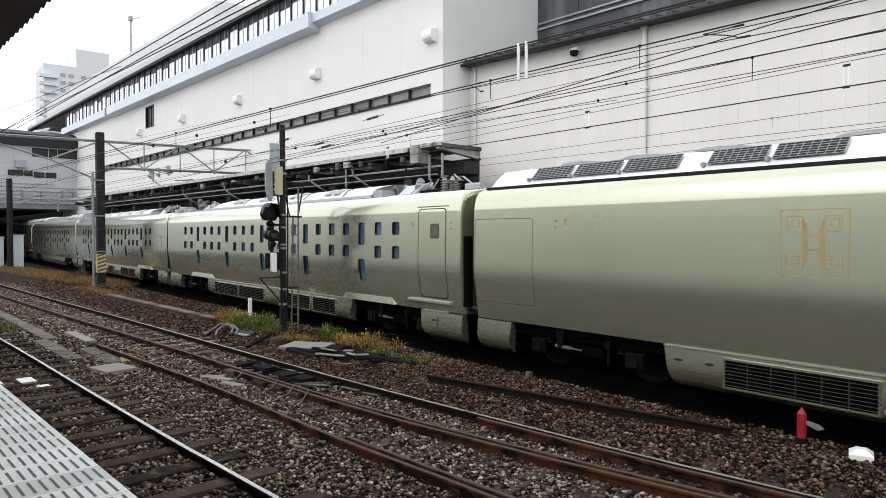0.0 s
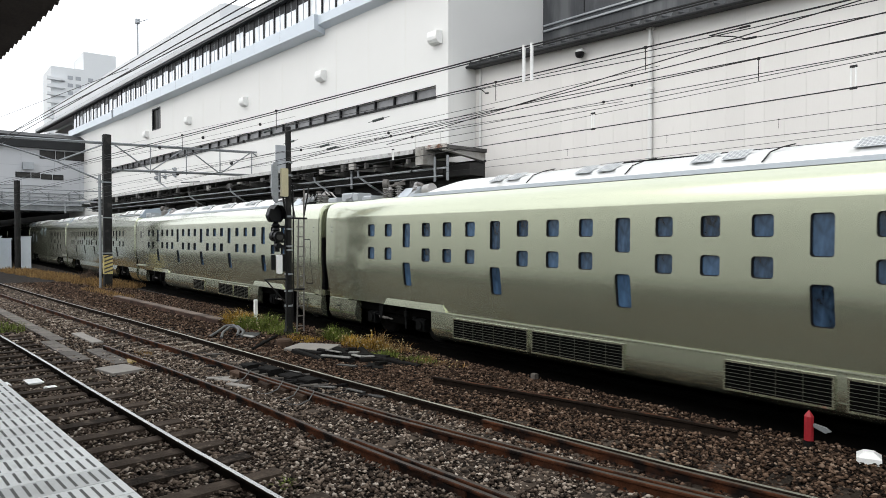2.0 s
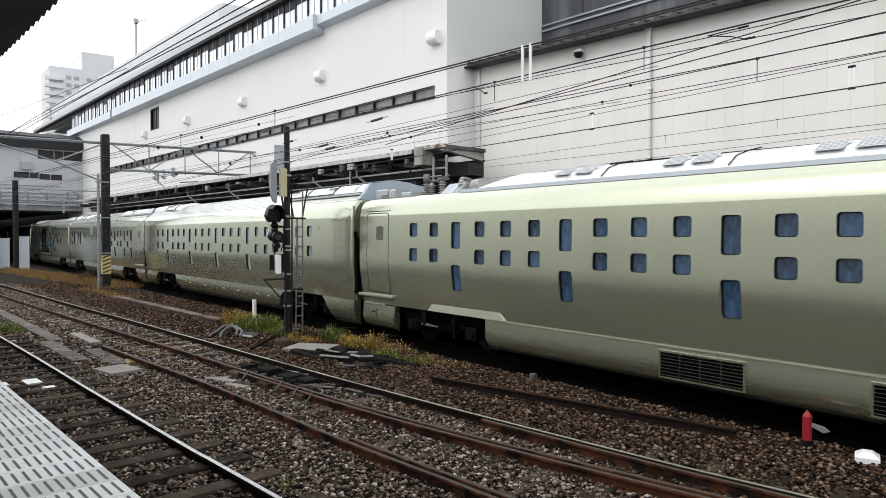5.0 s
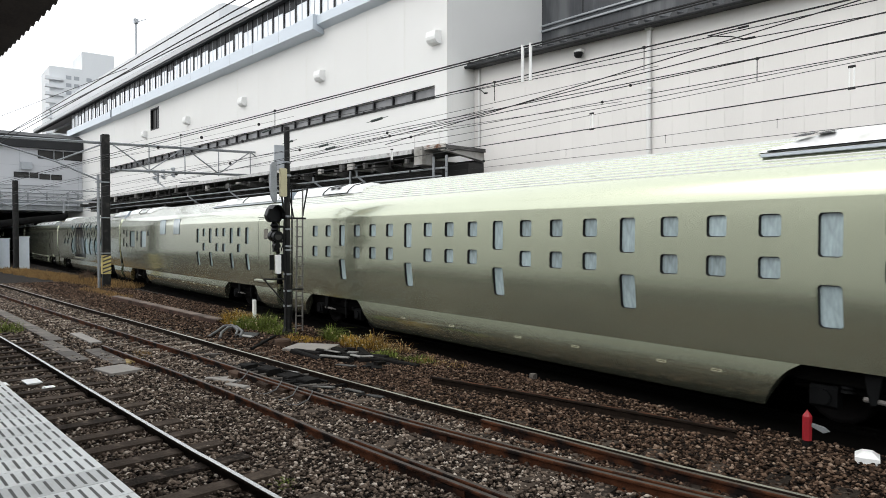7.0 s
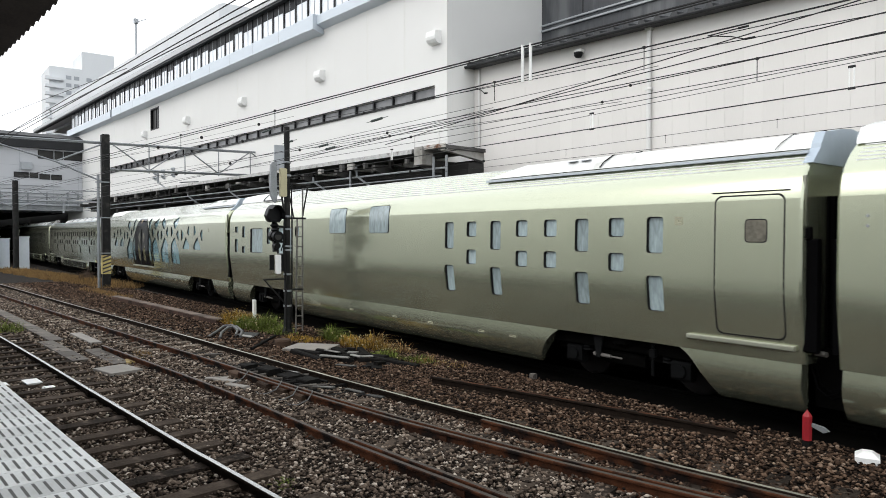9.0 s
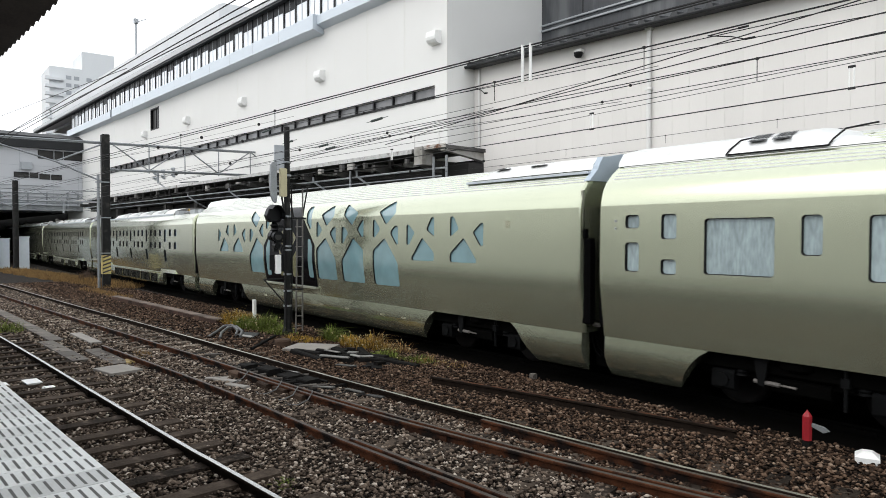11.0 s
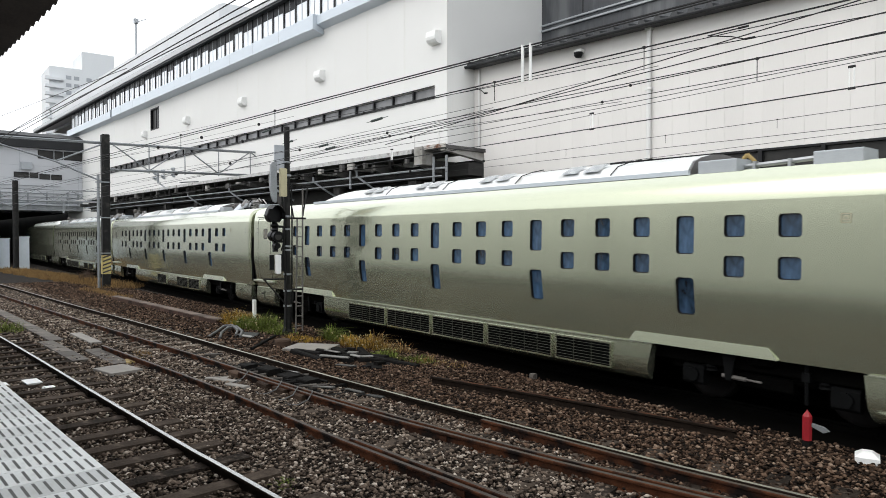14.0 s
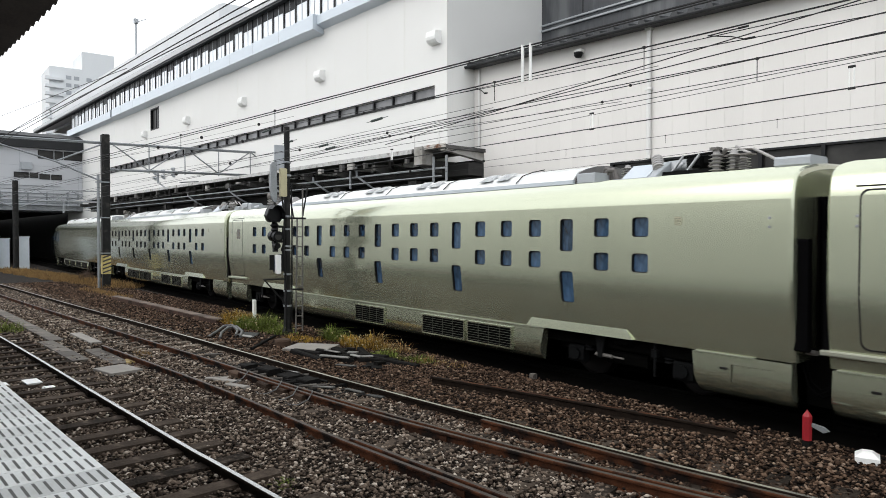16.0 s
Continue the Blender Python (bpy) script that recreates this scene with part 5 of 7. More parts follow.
def stones(n, xa, xb, ya, yb, slope, r0, r1, name, label, mat):
    base = np.array([(1, 0, -0.2), (-0.2, 1, -0.1), (-0.9, -0.1, 0), (0.1, -1, 0.1), (0.25, 0.2, 0.8), (-0.3, -0.25, 0.7), (0, 0.1, -0.8)])
    tri = np.array([(0, 1, 4), (1, 5, 4), (1, 2, 5), (2, 3, 5), (3, 4, 5), (3, 0, 4), (1, 0, 6), (2, 1, 6), (3, 2, 6), (0, 3, 6)])
    u = rng.random(n)
    x = xa + (xb - xa) * u
    y = ya + (yb - ya) * rng.random(n) + slope * x
    keep = y < TRACK_Y - 1.34 + 0.10 * rng.random(n)
    x, y = x[keep], y[keep]
    n = len(x)
    z = -0.165 + 0.06 * rng.random(n)
    r = r0 + (r1 - r0) * rng.random(n) ** 2
    ang = rng.random(n) * 6.283
    v = base[None] * (0.7 + 0.6 * rng.random((n, 7, 3))) * r[:, None, None] * (1 + 0.4 * (rng.random((n, 1, 3)) - 0.5)) * np.array([1.3, 0.85, 1.0])
    c, s = np.cos(ang)[:, None], np.sin(ang)[:, None]
    v = np.stack([v[..., 0] * c - v[..., 1] * s + x[:, None], v[..., 0] * s + v[..., 1] * c + y[:, None], v[..., 2] * 0.75 + z[:, None]], -1)
    f = (tri[None] + (np.arange(n) * 7)[:, None, None]).reshape(-1, 3)
    me = bpy.data.meshes.new(name)
    me.vertices.add(n * 7)
    me.vertices.foreach_set("co", v.reshape(-1))
    me.loops.add(len(f) * 3)
    me.loops.foreach_set("vertex_index", f.reshape(-1))
    me.polygons.add(len(f))
    me.polygons.foreach_set("loop_start", np.arange(len(f)) * 3)
    me.polygons.foreach_set("loop_total", np.full(len(f), 3))
    me.materials.append(mat)
    me.update(calc_edges=True)
    return tagged(new(name, me), label, "ballast", kind="stuff")


stones(78000, -15, -1.0, 1.2, 6.4, 0.05, 0.016, 0.040, "ballast_stones", "loose pinkish grey ballast stones", M_STONE)
stones(46000, -15, -1.0, 6.1, 9.6, 0.03, 0.016, 0.040, "ballast_stones", "loose rust-brown ballast stones darkened for the train's shade", M_STONE_BROWN)
stones(40000, -44, -15, 2.0, 6.6, 0.05, 0.02, 0.05, "ballast_stones", "loose grey ballast stones further off", M_STONE)
stones(30000, -44, -15, 6.3, 10.3, 0.05, 0.02, 0.05, "ballast_stones", "loose brown ballast stones further off", M_STONE_BROWN)

# platform: edge line, pale slabs with drain slots
P_ANGLE = math.degrees(math.atan(0.0738))
M_PLAT = pose(-7.95, 0.724, 0, 0, 0, P_ANGLE)
platform = part("platform", BOX(-60, 16, -7, -0.012, -0.2, 0.985), M_PLATFORM, None, "", 0, M_PLAT)
tagged(platform, "grey concrete station platform with pale edge slabs", "platform", kind="structure")


def platform_slab(w, d):
    s = Shape()
    s.box(0.004, w - 0.004, -d, 0.0, 0.93, 1.0)
    n = int(d / 0.06)
    for i in range(n):
        y = -0.05 - i * 0.06
        s.face([(0.034, y - 0.009, 1.0012), (w - 0.034, y - 0.009, 1.0012), (w - 0.034, y + 0.009, 1.0012), (0.034, y + 0.009, 1.0012)], 1)
    return s.mesh("slab", [M_TILE, M_GAP])


slab_mesh = platform_slab(0.29, 0.92)
for i in range(-46, 50):
    ob = new("slab", slab_mesh)
    ob.parent = platform
    ob.matrix_basis = pose(i * 0.29, 0, 0)
for i in range(-46, 50):
    ob = new("slab", slab_mesh)
    ob.parent = platform
    ob.matrix_basis = pose(i * 0.29, -0.925, 0)
canopy = thing("platform_canopy", "dark corrugated platform canopy seen from below", "canopy", "", pose(-6.27, 0.55, -0.045, 0, 0, 4.73), "structure")
cs = Shape()
up, lo = [], []
for i in range(0, 330):
    x = -14 + i * 0.07
    dz = 0.025 if i % 2 else 0.0
    up.append((x, dz))
for (a, da), (b, db) in zip(up, up[1:]):
    cs.face([(a, 0, 3.92 + da), (b, 0, 3.92 + db), (b, -5, 4.5 + db), (a, -5, 4.5 + da)])
    cs.face([(a, 0, 3.96 + da), (a, -5, 4.54 + da), (b, -5, 4.54 + db), (b, 0, 3.96 + db)])
    cs.face([(a, 0, 3.92 + da), (a, 0, 3.96 + da), (b, 0, 3.96 + db), (b, 0, 3.92 + db)])
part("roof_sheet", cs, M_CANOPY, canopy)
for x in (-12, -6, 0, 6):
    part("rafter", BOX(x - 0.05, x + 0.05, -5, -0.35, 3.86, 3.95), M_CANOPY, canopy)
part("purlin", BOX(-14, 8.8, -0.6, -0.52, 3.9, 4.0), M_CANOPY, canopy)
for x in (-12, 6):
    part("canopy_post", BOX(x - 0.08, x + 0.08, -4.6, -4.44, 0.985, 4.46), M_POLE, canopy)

# ---- the station building behind the tracks (its own space) ----
WALL_D = 18.0
station = thing("station_building", "cream station building with ribbon windows and pale band", "building", "", M_BUILD)
# main wall with its small window, built of tall panels
part("wall", Shape().box(-80, -19.86, WALL_D, WALL_D + 0.3, 0, 8.14).box(-80, -66, WALL_D, WALL_D + 0.3, 8.14, 8.57).box(-20.6, -19.86, WALL_D, WALL_D + 0.3, 8.14, 8.57)
     .box(-52.3, -19.86, WALL_D, WALL_D + 0.3, 8.57, 12.95).box(-80, -54.0, WALL_D, WALL_D + 0.3, 8.57, 12.95).box(-54.0, -52.3, WALL_D, WALL_D + 0.3, 8.57, 10.70).box(-54.0, -52.3, WALL_D, WALL_D + 0.3, 12.25, 12.95), M_WALL2, station)
part("end_wall", Shape().box(-20.16, -19.858, WALL_D + 0.3, 24.5, 0, 17.5).box(-20.16, -19.858, WALL_D, WALL_D + 0.3, 12.95, 17.5), M_WALL2, station)
part("upper_wall", Shape().box(-80, -20.16, WALL_D, WALL_D + 0.3, 12.95, 13.42).box(-25.2, -20.16, WALL_D, WALL_D + 0.3, 13.42, 17.5), M_WALL2, station)
for i in range(1, 20):
    part("wall_joint", BOX(-19.86 - i * 2.7 - 0.008, -19.86 - i * 2.7 + 0.008, WALL_D - 0.004, WALL_D + 0.01, 8.6, 12.9), M_WALL, station)
w = part("window", BOX(-54.0, -52.3, WALL_D + 0.12, WALL_D + 0.16, 10.70, 12.25), M_GLASS_D, station, "dark single window")
part("window_frame", Shape().box(-54.06, -53.94, WALL_D - 0.03, WALL_D + 0.1, 10.65, 12.3).box(-52.36, -52.24, WALL_D - 0.03, WALL_D + 0.1, 10.65, 12.3).box(-53.94, -52.36, WALL_D - 0.03, WALL_D + 0.1, 12.22, 12.3).box(-53.94, -52.36, WALL_D - 0.03, WALL_D + 0.1, 10.65, 10.73).box(-53.18, -53.12, WALL_D + 0.08, WALL_D + 0.13, 10.73, 12.22), M_FRAME, w)
# ribbon window
x = -66.0
while x < -20.7:
    w = part("ribbon_window", BOX(x + 0.04, min(x + 1.38, -20.62), WALL_D + 0.1, WALL_D + 0.13, 8.14, 8.57), M_GLASS_R, station)
    part("mullion", BOX(x - 0.04, x + 0.04, WALL_D - 0.015, WALL_D + 0.14, 8.14, 8.57), M_FRAME, w)
    x += 1.42
part("window_sill", Shape().box(-66, -20.6, WALL_D - 0.06, WALL_D - 0.002, 8.09, 8.14).box(-66, -20.6, WALL_D - 0.05, WALL_D - 0.002, 8.57, 8.60), M_FRAME, station)
# projecting pale band below the upper windows
bs = Shape()
for xa, xb, drop, out in ((-78, -62.0, 0.05, 0.45), (-61.98, -29.0, 0.0, 0.6), (-28.98, -19.9, 0.22, 0.42)):
    bs.loft([[(x, WALL_D, 12.55 + drop), (x, WALL_D - out, 12.70 + drop), (x, WALL_D - out, 13.36), (x, WALL_D - 0.2, 13.42), (x, WALL_D, 13.42)] for x in (xa, xb)])
bs.loft([[(x, WALL_D - 0.02, 12.50), (x, WALL_D - 0.64, 12.66), (x, WALL_D - 0.64, 13.38), (x, WALL_D - 0.02, 13.44)] for x in (-29.5, -28.96)])
part("band", bs, M_BAND, station, "pale blue-grey projecting band")
for i in range(12):
    part("band_joint", BOX(-29.5 - i * 3.0, -29.48 - i * 3.0, WALL_D - 0.603, WALL_D - 0.3, 12.72, 13.36), M_GREY, station)
x = -78.0
while x < -26:
    w = part("upper_window", BOX(x + 0.05, x + 1.2, WALL_D + 0.03, WALL_D + 0.06, 13.43, 15.1), M_GLASS_B, station)
    part("mullion", BOX(x - 0.05, x + 0.05, WALL_D - 0.03, WALL_D + 0.07, 13.43, 15.1), M_FRAME, w)
    part("glazing_bar", Shape().box(x + 0.60, x + 0.64, WALL_D + 0.01, WALL_D + 0.03, 13.43, 15.1), M_GREY, w)
    part("roller_blind", BOX(x + 0.06, x + 1.19, WALL_D + 0.012, WALL_D + 0.028, 14.75 - 0.3 * random.random() ** 2, 15.1), M_DKGREY, w)
    x += 1.25
part("back_wall", BOX(-78, -25.2, WALL_D + 0.5, WALL_D + 0.6, 12.96, 15.45), M_WALL2, station)
rs = Shape()
rs.loft([[(x, WALL_D + 0.2, 15.14), (x, WALL_D - 0.32, 15.24), (x, WALL_D - 0.36, 15.52), (x, WALL_D + 6, 17.5), (x, WALL_D + 6, 17.2)] for x in (-95, -25.0)])
part("roof", rs, M_ROOFPALE, station, "pale metal roof with deep eaves")
part("upper_roof", Shape().loft([[(x, WALL_D + 2.0, 15.5), (x, WALL_D + 2.0, 18.85), (x, WALL_D + 2.4, 19.0), (x, WALL_D + 6.5, 19.2), (x, WALL_D + 6.5, 15.5)] for x in (-96, -46.0)]), M_ROOFPALE, station, "pale grey upper roof tier")
part("soffit", BOX(-95, -25.0, WALL_D - 0.3, WALL_D + 0.1, 15.08, 15.17), M_DKGREY, station, "dark soffit")
part("roof_seam", Shape().tube((-95, WALL_D - 0.2, 15.60), (-25.0, WALL_D - 0.2, 15.60), 0.04, 6).tube((-95, WALL_D + 0.3, 15.78), (-25, WALL_D + 0.3, 15.78), 0.05, 6), M_FRAME, station)
# the deck along the wall, with beams; shade below is put into dark colours
deck = part("deck", Shape().box(-68, -17.7, 16.0, WALL_D - 0.004, 5.62, 5.75), M_DARKCONC, station, "stained concrete deck along the wall, darkened as in shade")
part("fascia", Shape().box(-68, -19.6, 15.96, 15.998, 5.58, 5.745), M_FASCIA, station, "rust-streaked white fascia")
for i in range(34):
    x = -60 + i * 1.22 + random.uniform(-0.4, 0.4)
    a = random.uniform(0.12, 0.4)
    part("pipe_bracket", BOX(x, x + a, 15.82, 15.955, 5.3 - random.uniform(0, 0.2), 5.36 + random.uniform(0, 0.2), bev=0.01), random.choice([M_DARKCONC, M_IRON, M_CONC, M_IRON]), station)
part("pipe", Shape().pipe([(-60, 15.86, 5.24), (-45, 15.86, 5.2), (-32, 15.86, 5.27), (-20, 15.86, 5.22)], 0.03), M_IRON, station)
for i in range(18):
    x = -67 + i * 2.8
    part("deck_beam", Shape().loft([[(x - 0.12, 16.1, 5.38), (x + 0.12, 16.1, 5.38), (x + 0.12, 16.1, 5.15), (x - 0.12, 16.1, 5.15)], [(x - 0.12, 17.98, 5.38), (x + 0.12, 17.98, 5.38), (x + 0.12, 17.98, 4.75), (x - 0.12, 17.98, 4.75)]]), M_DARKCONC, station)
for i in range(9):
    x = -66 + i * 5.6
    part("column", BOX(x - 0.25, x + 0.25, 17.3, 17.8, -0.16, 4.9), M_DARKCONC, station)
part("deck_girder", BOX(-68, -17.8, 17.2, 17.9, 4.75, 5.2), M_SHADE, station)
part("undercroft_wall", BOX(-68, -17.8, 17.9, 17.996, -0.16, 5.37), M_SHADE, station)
part("deck_corner_block", BOX(-19.3, -18.85, 15.85, 16.4, 5.12, 5.78), M_CONC, station)
part("deck_bracket", Shape().loft([[(x, 16.0, 5.56), (x, 18.0, 5.3), (x, 18.0, 5.61), (x, 16.0, 5.61)] for x in (-18.0, -17.78)]), M_CONC, station)
part("rusty_edge", BOX(-18.84, -17.7, 15.94, 15.998, 5.66, 5.80), M_FASCIA_R, station, "rust-stained edge plate")
for x in (-17.9, -18.6, -24.0, -29.5):
    part("deck_post", TUBE((x, 16.2, 4.5), (x, 16.2, 5.4), 0.05, 6), M_GALV, station)
for i, x in enumerate((-23.5, -27.0, -31.0, -36.0, -42.0)):
    part("drain_pipe", Shape().pipe([(x, 16.15, 5.4), (x, 16.2, 5.0), (x + 0.35, 16.6, 4.6), (x + 0.4, 17.2, 4.3)], 0.045, 8), M_GREY, station)
part("hung_conduit", TUBE((-66, 16.3, 5.02), (-18, 16.3, 4.98), 0.04, 6), M_GREY, station)
part("hung_conduit", TUBE((-66, 16.05, 4.72), (-18, 16.05, 4.66), 0.025, 6), M_GALV, station)
part("railing", Shape().tube((-19.6, 16.1, 6.3), (-17.72, 16.1, 6.3), 0.025, 6).tube((-17.74, 16.1, 5.6), (-17.74, 16.1, 6.3), 0.025, 6).tube((-18.2, 16.1, 5.6), (-18.2, 16.1, 6.3), 0.025, 6).tube((-19.6, 16.1, 5.6), (-19.6, 16.1, 6.3), 0.025, 6).tube((-19.6, 16.1, 5.95), (-17.72, 16.1, 5.95), 0.02, 6), M_WALL2, station)
lamp_prof = [(0.0, 0.27), (-0.30, 0.24), (-0.34, 0.02), (-0.32, -0.10), (-0.24, -0.20), (-0.12, -0.25), (0.0, -0.25)]
lamp_mesh = Shape().loft([[(x, y, z) for y, z in lamp_prof] for x in (-0.28, 0.28)]).mesh("wall_lamp", M_WHITE)
for i in range(5):
    ob = new("wall_lamp", lamp_mesh)
    ob.matrix_basis = M_BUILD @ pose(-20.5 - 8.66 * i, WALL_D, 10.47)
    tagged(ob, "white boxy wall lamp on the cream facade", "lamp", "wall lamps")
for i, (x, z) in enumerate(((-49.2, 6.9), (-49.2, 7.3), (-51.2, 6.9), (-51.2, 7.3), (-53.0, 6.9), (-53.0, 7.3))):
    ob = part("wall_vent", Shape().tube((0, 0, 0), (0, -0.12, 0), 0.16, 12).tube((0, -0.12, 0), (0, -0.16, -0.03), 0.17, 12), M_GREY, None, "", 0, M_BUILD @ pose(x, WALL_D, z))
    tagged(ob, "round grey wall vent", "vent", "round wall vents")

# the lower annex wall with vertical panels, dark windows at its foot and a tiled eave
ANNEX_D = 19.5
annex = thing("annex_building", "cream panelled annex with dark tiled eave and low windows", "building", "", M_BUILD)
part("wall", Shape().box(-19.85, 25, ANNEX_D + 0.012, ANNEX_D + 0.3, 4.98, 9.0).box(-19.85, -13.2, ANNEX_D + 0.012, ANNEX_D + 0.3, -0.16, 4.98).box(-13.2, 25, ANNEX_D + 0.012, ANNEX_D + 0.3, -0.16, 3.4), M_WALL, annex)
eave = lambda x: 9.42 - 0.02 * (x + 19.8)
for i in range(80):
    x0 = -19.84 + i * 0.555
    z0 = 4.98 if x0 > -13.4 else 0.0
    s = BOX(x0 + 0.0012, x0 + 0.5538, ANNEX_D, ANNEX_D + 0.010, z0, min(eave(x0), eave(x0 + 0.55)) - 0.06)
    part("panel", s, M_PANEL, annex)
part("downpipe", Shape().tube((-11.75, ANNEX_D - 0.09, 4.98), (-11.75, ANNEX_D - 0.09, 9.2), 0.075, 10).box(-11.86, -11.64, ANNEX_D - 0.18, ANNEX_D, 9.1, 9.22).box(-11.86, -11.64, ANNEX_D - 0.17, ANNEX_D, 5.0, 5.06).box(-11.86, -11.64, ANNEX_D - 0.17, ANNEX_D, 7.2, 7.26), M_WALL2, annex, "cream downpipe")
part("downpipe", Shape().tube((-19.5, ANNEX_D - 0.06, 5.6), (-19.5, ANNEX_D - 0.06, 9.3), 0.05, 8), M_WALL2, annex)
x = -13.2
while x < 12:
    w = part("low_window", BOX(x + 0.05, x + 1.6, ANNEX_D + 0.12, ANNEX_D + 0.15, 3.4, 4.98), M_GLASS_D, annex)
    part("window_frame", Shape().box(x - 0.05, x + 0.05, ANNEX_D - 0.01, ANNEX_D + 0.16, 3.4, 4.98).box(x, x + 1.65, ANNEX_D, ANNEX_D + 0.1, 4.92, 4.98), M_FRAME, w)
    x += 1.65
es = Shape()
es.loft([[(x, ANNEX_D + 0.3, eave(x) - 0.06), (x, ANNEX_D - 0.42, eave(x) - 0.10), (x, ANNEX_D - 0.46, eave(x) - 0.01), (x, ANNEX_D + 4.3, eave(x) + 0.75), (x, ANNEX_D + 4.3, eave(x) + 0.5)] for x in (-20.3, 25)])
part("eave", es, M_ROOF_TILE, annex, "dark tiled lean-to roof")
tile = Shape()
tile.loft([[(x * k, -0.02 * k, 0.05 + z) for x, z in ((-0.13, 0), (-0.09, 0.10), (0, 0.15), (0.09, 0.10), (0.13, 0), (0, -0.02))] for k in (1.0,)] + [[(x, 4.7, 0.05 + z + 0.72) for x, z in ((-0.13, 0), (-0.09, 0.10), (0, 0.15), (0.09, 0.10), (0.13, 0), (0, -0.02))]])
tile_mesh = tile.mesh("roof_tile", M_ROOF_TILE)
for i in range(64):
    x = -20.2 + i * 0.56
    ob = new("roof_tile", tile_mesh)
    ob.parent = annex
    ob.matrix_basis = pose(x, ANNEX_D - 0.46, eave(x) - 0.06)
for i in range(60):
    x = -20.1 + i * 0.6
    part("eave_joint", BOX(x, x + 0.02, ANNEX_D - 0.475, ANNEX_D - 0.44, eave(x) - 0.10, eave(x) - 0.01), M_RIM, annex)
part("gutter", Shape().tube((-20.4, ANNEX_D - 0.5, eave(-20.4) - 0.07), (25, ANNEX_D - 0.5, eave(25) - 0.07), 0.06, 8), M_DKGREY, annex)
part("upper_wall", BOX(-19.85, 30, 23.8, 24.1, 10.5, 17), M_SLATE, annex, "dark grey upper wall with faded bands")
part("wall_ledge", Shape().box(-19.8, 30, 23.72, 23.80, 11.95, 12.02).box(-19.8, 30, 23.70, 23.80, 11.70, 11.78), M_GREY, annex, "pale ledge along the dark wall")
for i in range(10):
    part("wall_seam", BOX(-17.6 + i * 2.6, -17.56 + i * 2.6, 23.785, 23.80, 12.1, 17), M_FRAME, annex)
cctv = thing("dome_camera", "small dark dome camera on a white mount", "security camera", "", M_BUILD @ pose(-14.45, ANNEX_D, 8.9))
part("mount", BOX(-0.12, 0.12, -0.25, 0.0, 0.02, 0.14, bev=0.02), M_WHITE, cctv)
part("dome", Shape().lathe((0, -0.2, -0.18), [(0.0, 0), (0.1, 0.03), (0.15, 0.1), (0.16, 0.2)], 14), M_RIM, cctv, "", 40)

# ---- the bridge building that crosses the tracks ----
BR = -74.0
bridge = thing("bridge_building", "white panelled station bridge with dark roof over the tracks", "building", "", M_BUILD)
part("wall", BOX(BR - 8, BR, 3, WALL_D - 0.01, 5.0, 10.95), M_BRIDGE, bridge)
for z, y0, y1, r in ((5.9, 2, 17.9, 0.06), (6.25, 2, 17.9, 0.04), (6.6, 8, 17.9, 0.05), (7.3, 10, 16, 0.035), (5.7, 2, 17.9, 0.05)):
    part("conduit", TUBE((BR + 0.15, y0, z), (BR + 0.15, y1, z), r, 6), M_GALV, bridge)
for y in (9.0, 11.0, 13.2, 14.8, 16.6, 17.5):
    part("stanchion", BOX(BR + 0.02, BR + 0.2, y, y + 0.1, 5.2, 6.7), M_GALV, bridge)
part("cable_tray", BOX(BR + 0.12, BR + 0.45, 2, 17.8, 5.45, 5.6), M_GREY, bridge)
part("roof", Shape().loft([[(BR + 0.5, y, 10.9), (BR + 0.5, y, 12.0), (BR - 1.2, y, 12.5), (BR - 8, y, 12.7), (BR - 8, y, 10.9)] for y in (3, WALL_D + 0.2)]), M_DKGREY, bridge, "dark grey roof band")
part("girder", BOX(BR - 0.05, BR + 0.12, 3, WALL_D - 0.02, 4.95, 5.55), M_GALV, bridge)
pj = Shape()
for y in (8.6, 10.6, 12.6, 15.4, 17.6):
    pj.box(BR - 0.02, BR + 0.012, y, y + 0.03, 5.6, 10.9)
for z in (6.8, 8.0, 9.2):
    pj.box(BR - 0.02, BR + 0.012, 5, 18, z, z + 0.025)
part("panel_joint", pj, M_GREY, bridge)
for y0, y1, z0, z1 in ((14.2, 15.4, 10.0, 10.7), (15.6, 16.2, 10.0, 10.7), (16.4, 18.0, 10.0, 10.7), (12.2, 13.3, 8.1, 8.5), (13.5, 14.1, 8.1, 8.5), (14.3, 15.1, 8.0, 8.4), (15.3, 16.1, 8.0, 8.4)):
    wd = part("window", BOX(BR - 0.01, BR + 0.03, y0, y1, z0, z1), M_GLASS_D, bridge)
    part("window_frame", Shape().box(BR, BR + 0.05, y0 - 0.06, y0, z0 - 0.06, z1 + 0.06).box(BR, BR + 0.05, y1, y1 + 0.06, z0 - 0.06, z1 + 0.06).box(BR, BR + 0.05, y0, y1, z1, z1 + 0.06).box(BR, BR + 0.05, y0, y1, z0 - 0.06, z0), M_FRAME, wd)
part("wall_unit", BOX(BR, BR + 0.4, 12.7, 13.6, 8.8, 9.5, bev=0.03), M_GREY, bridge, "grey air-conditioning unit")
# near-black closing walls paint the shade under the bridge
part("undercroft", Shape().box(BR - 60, BR - 8, 3, WALL_D, 4.9, 5.3).box(BR - 60.3, BR - 60, 3, 30, -0.16, 5.3).box(BR - 60, BR + 2, 18.3, 18.6, -0.16, 5.3).box(BR - 60, BR - 6, 2.7, 3, -0.16, 5.3), M_SHADE, bridge, "near-black walls put in for the shade under the bridge")
part("lower_office", Shape().box(BR - 4, BR - 3, 4, 11.2, -0.16, 3.6), M_CONC, bridge)

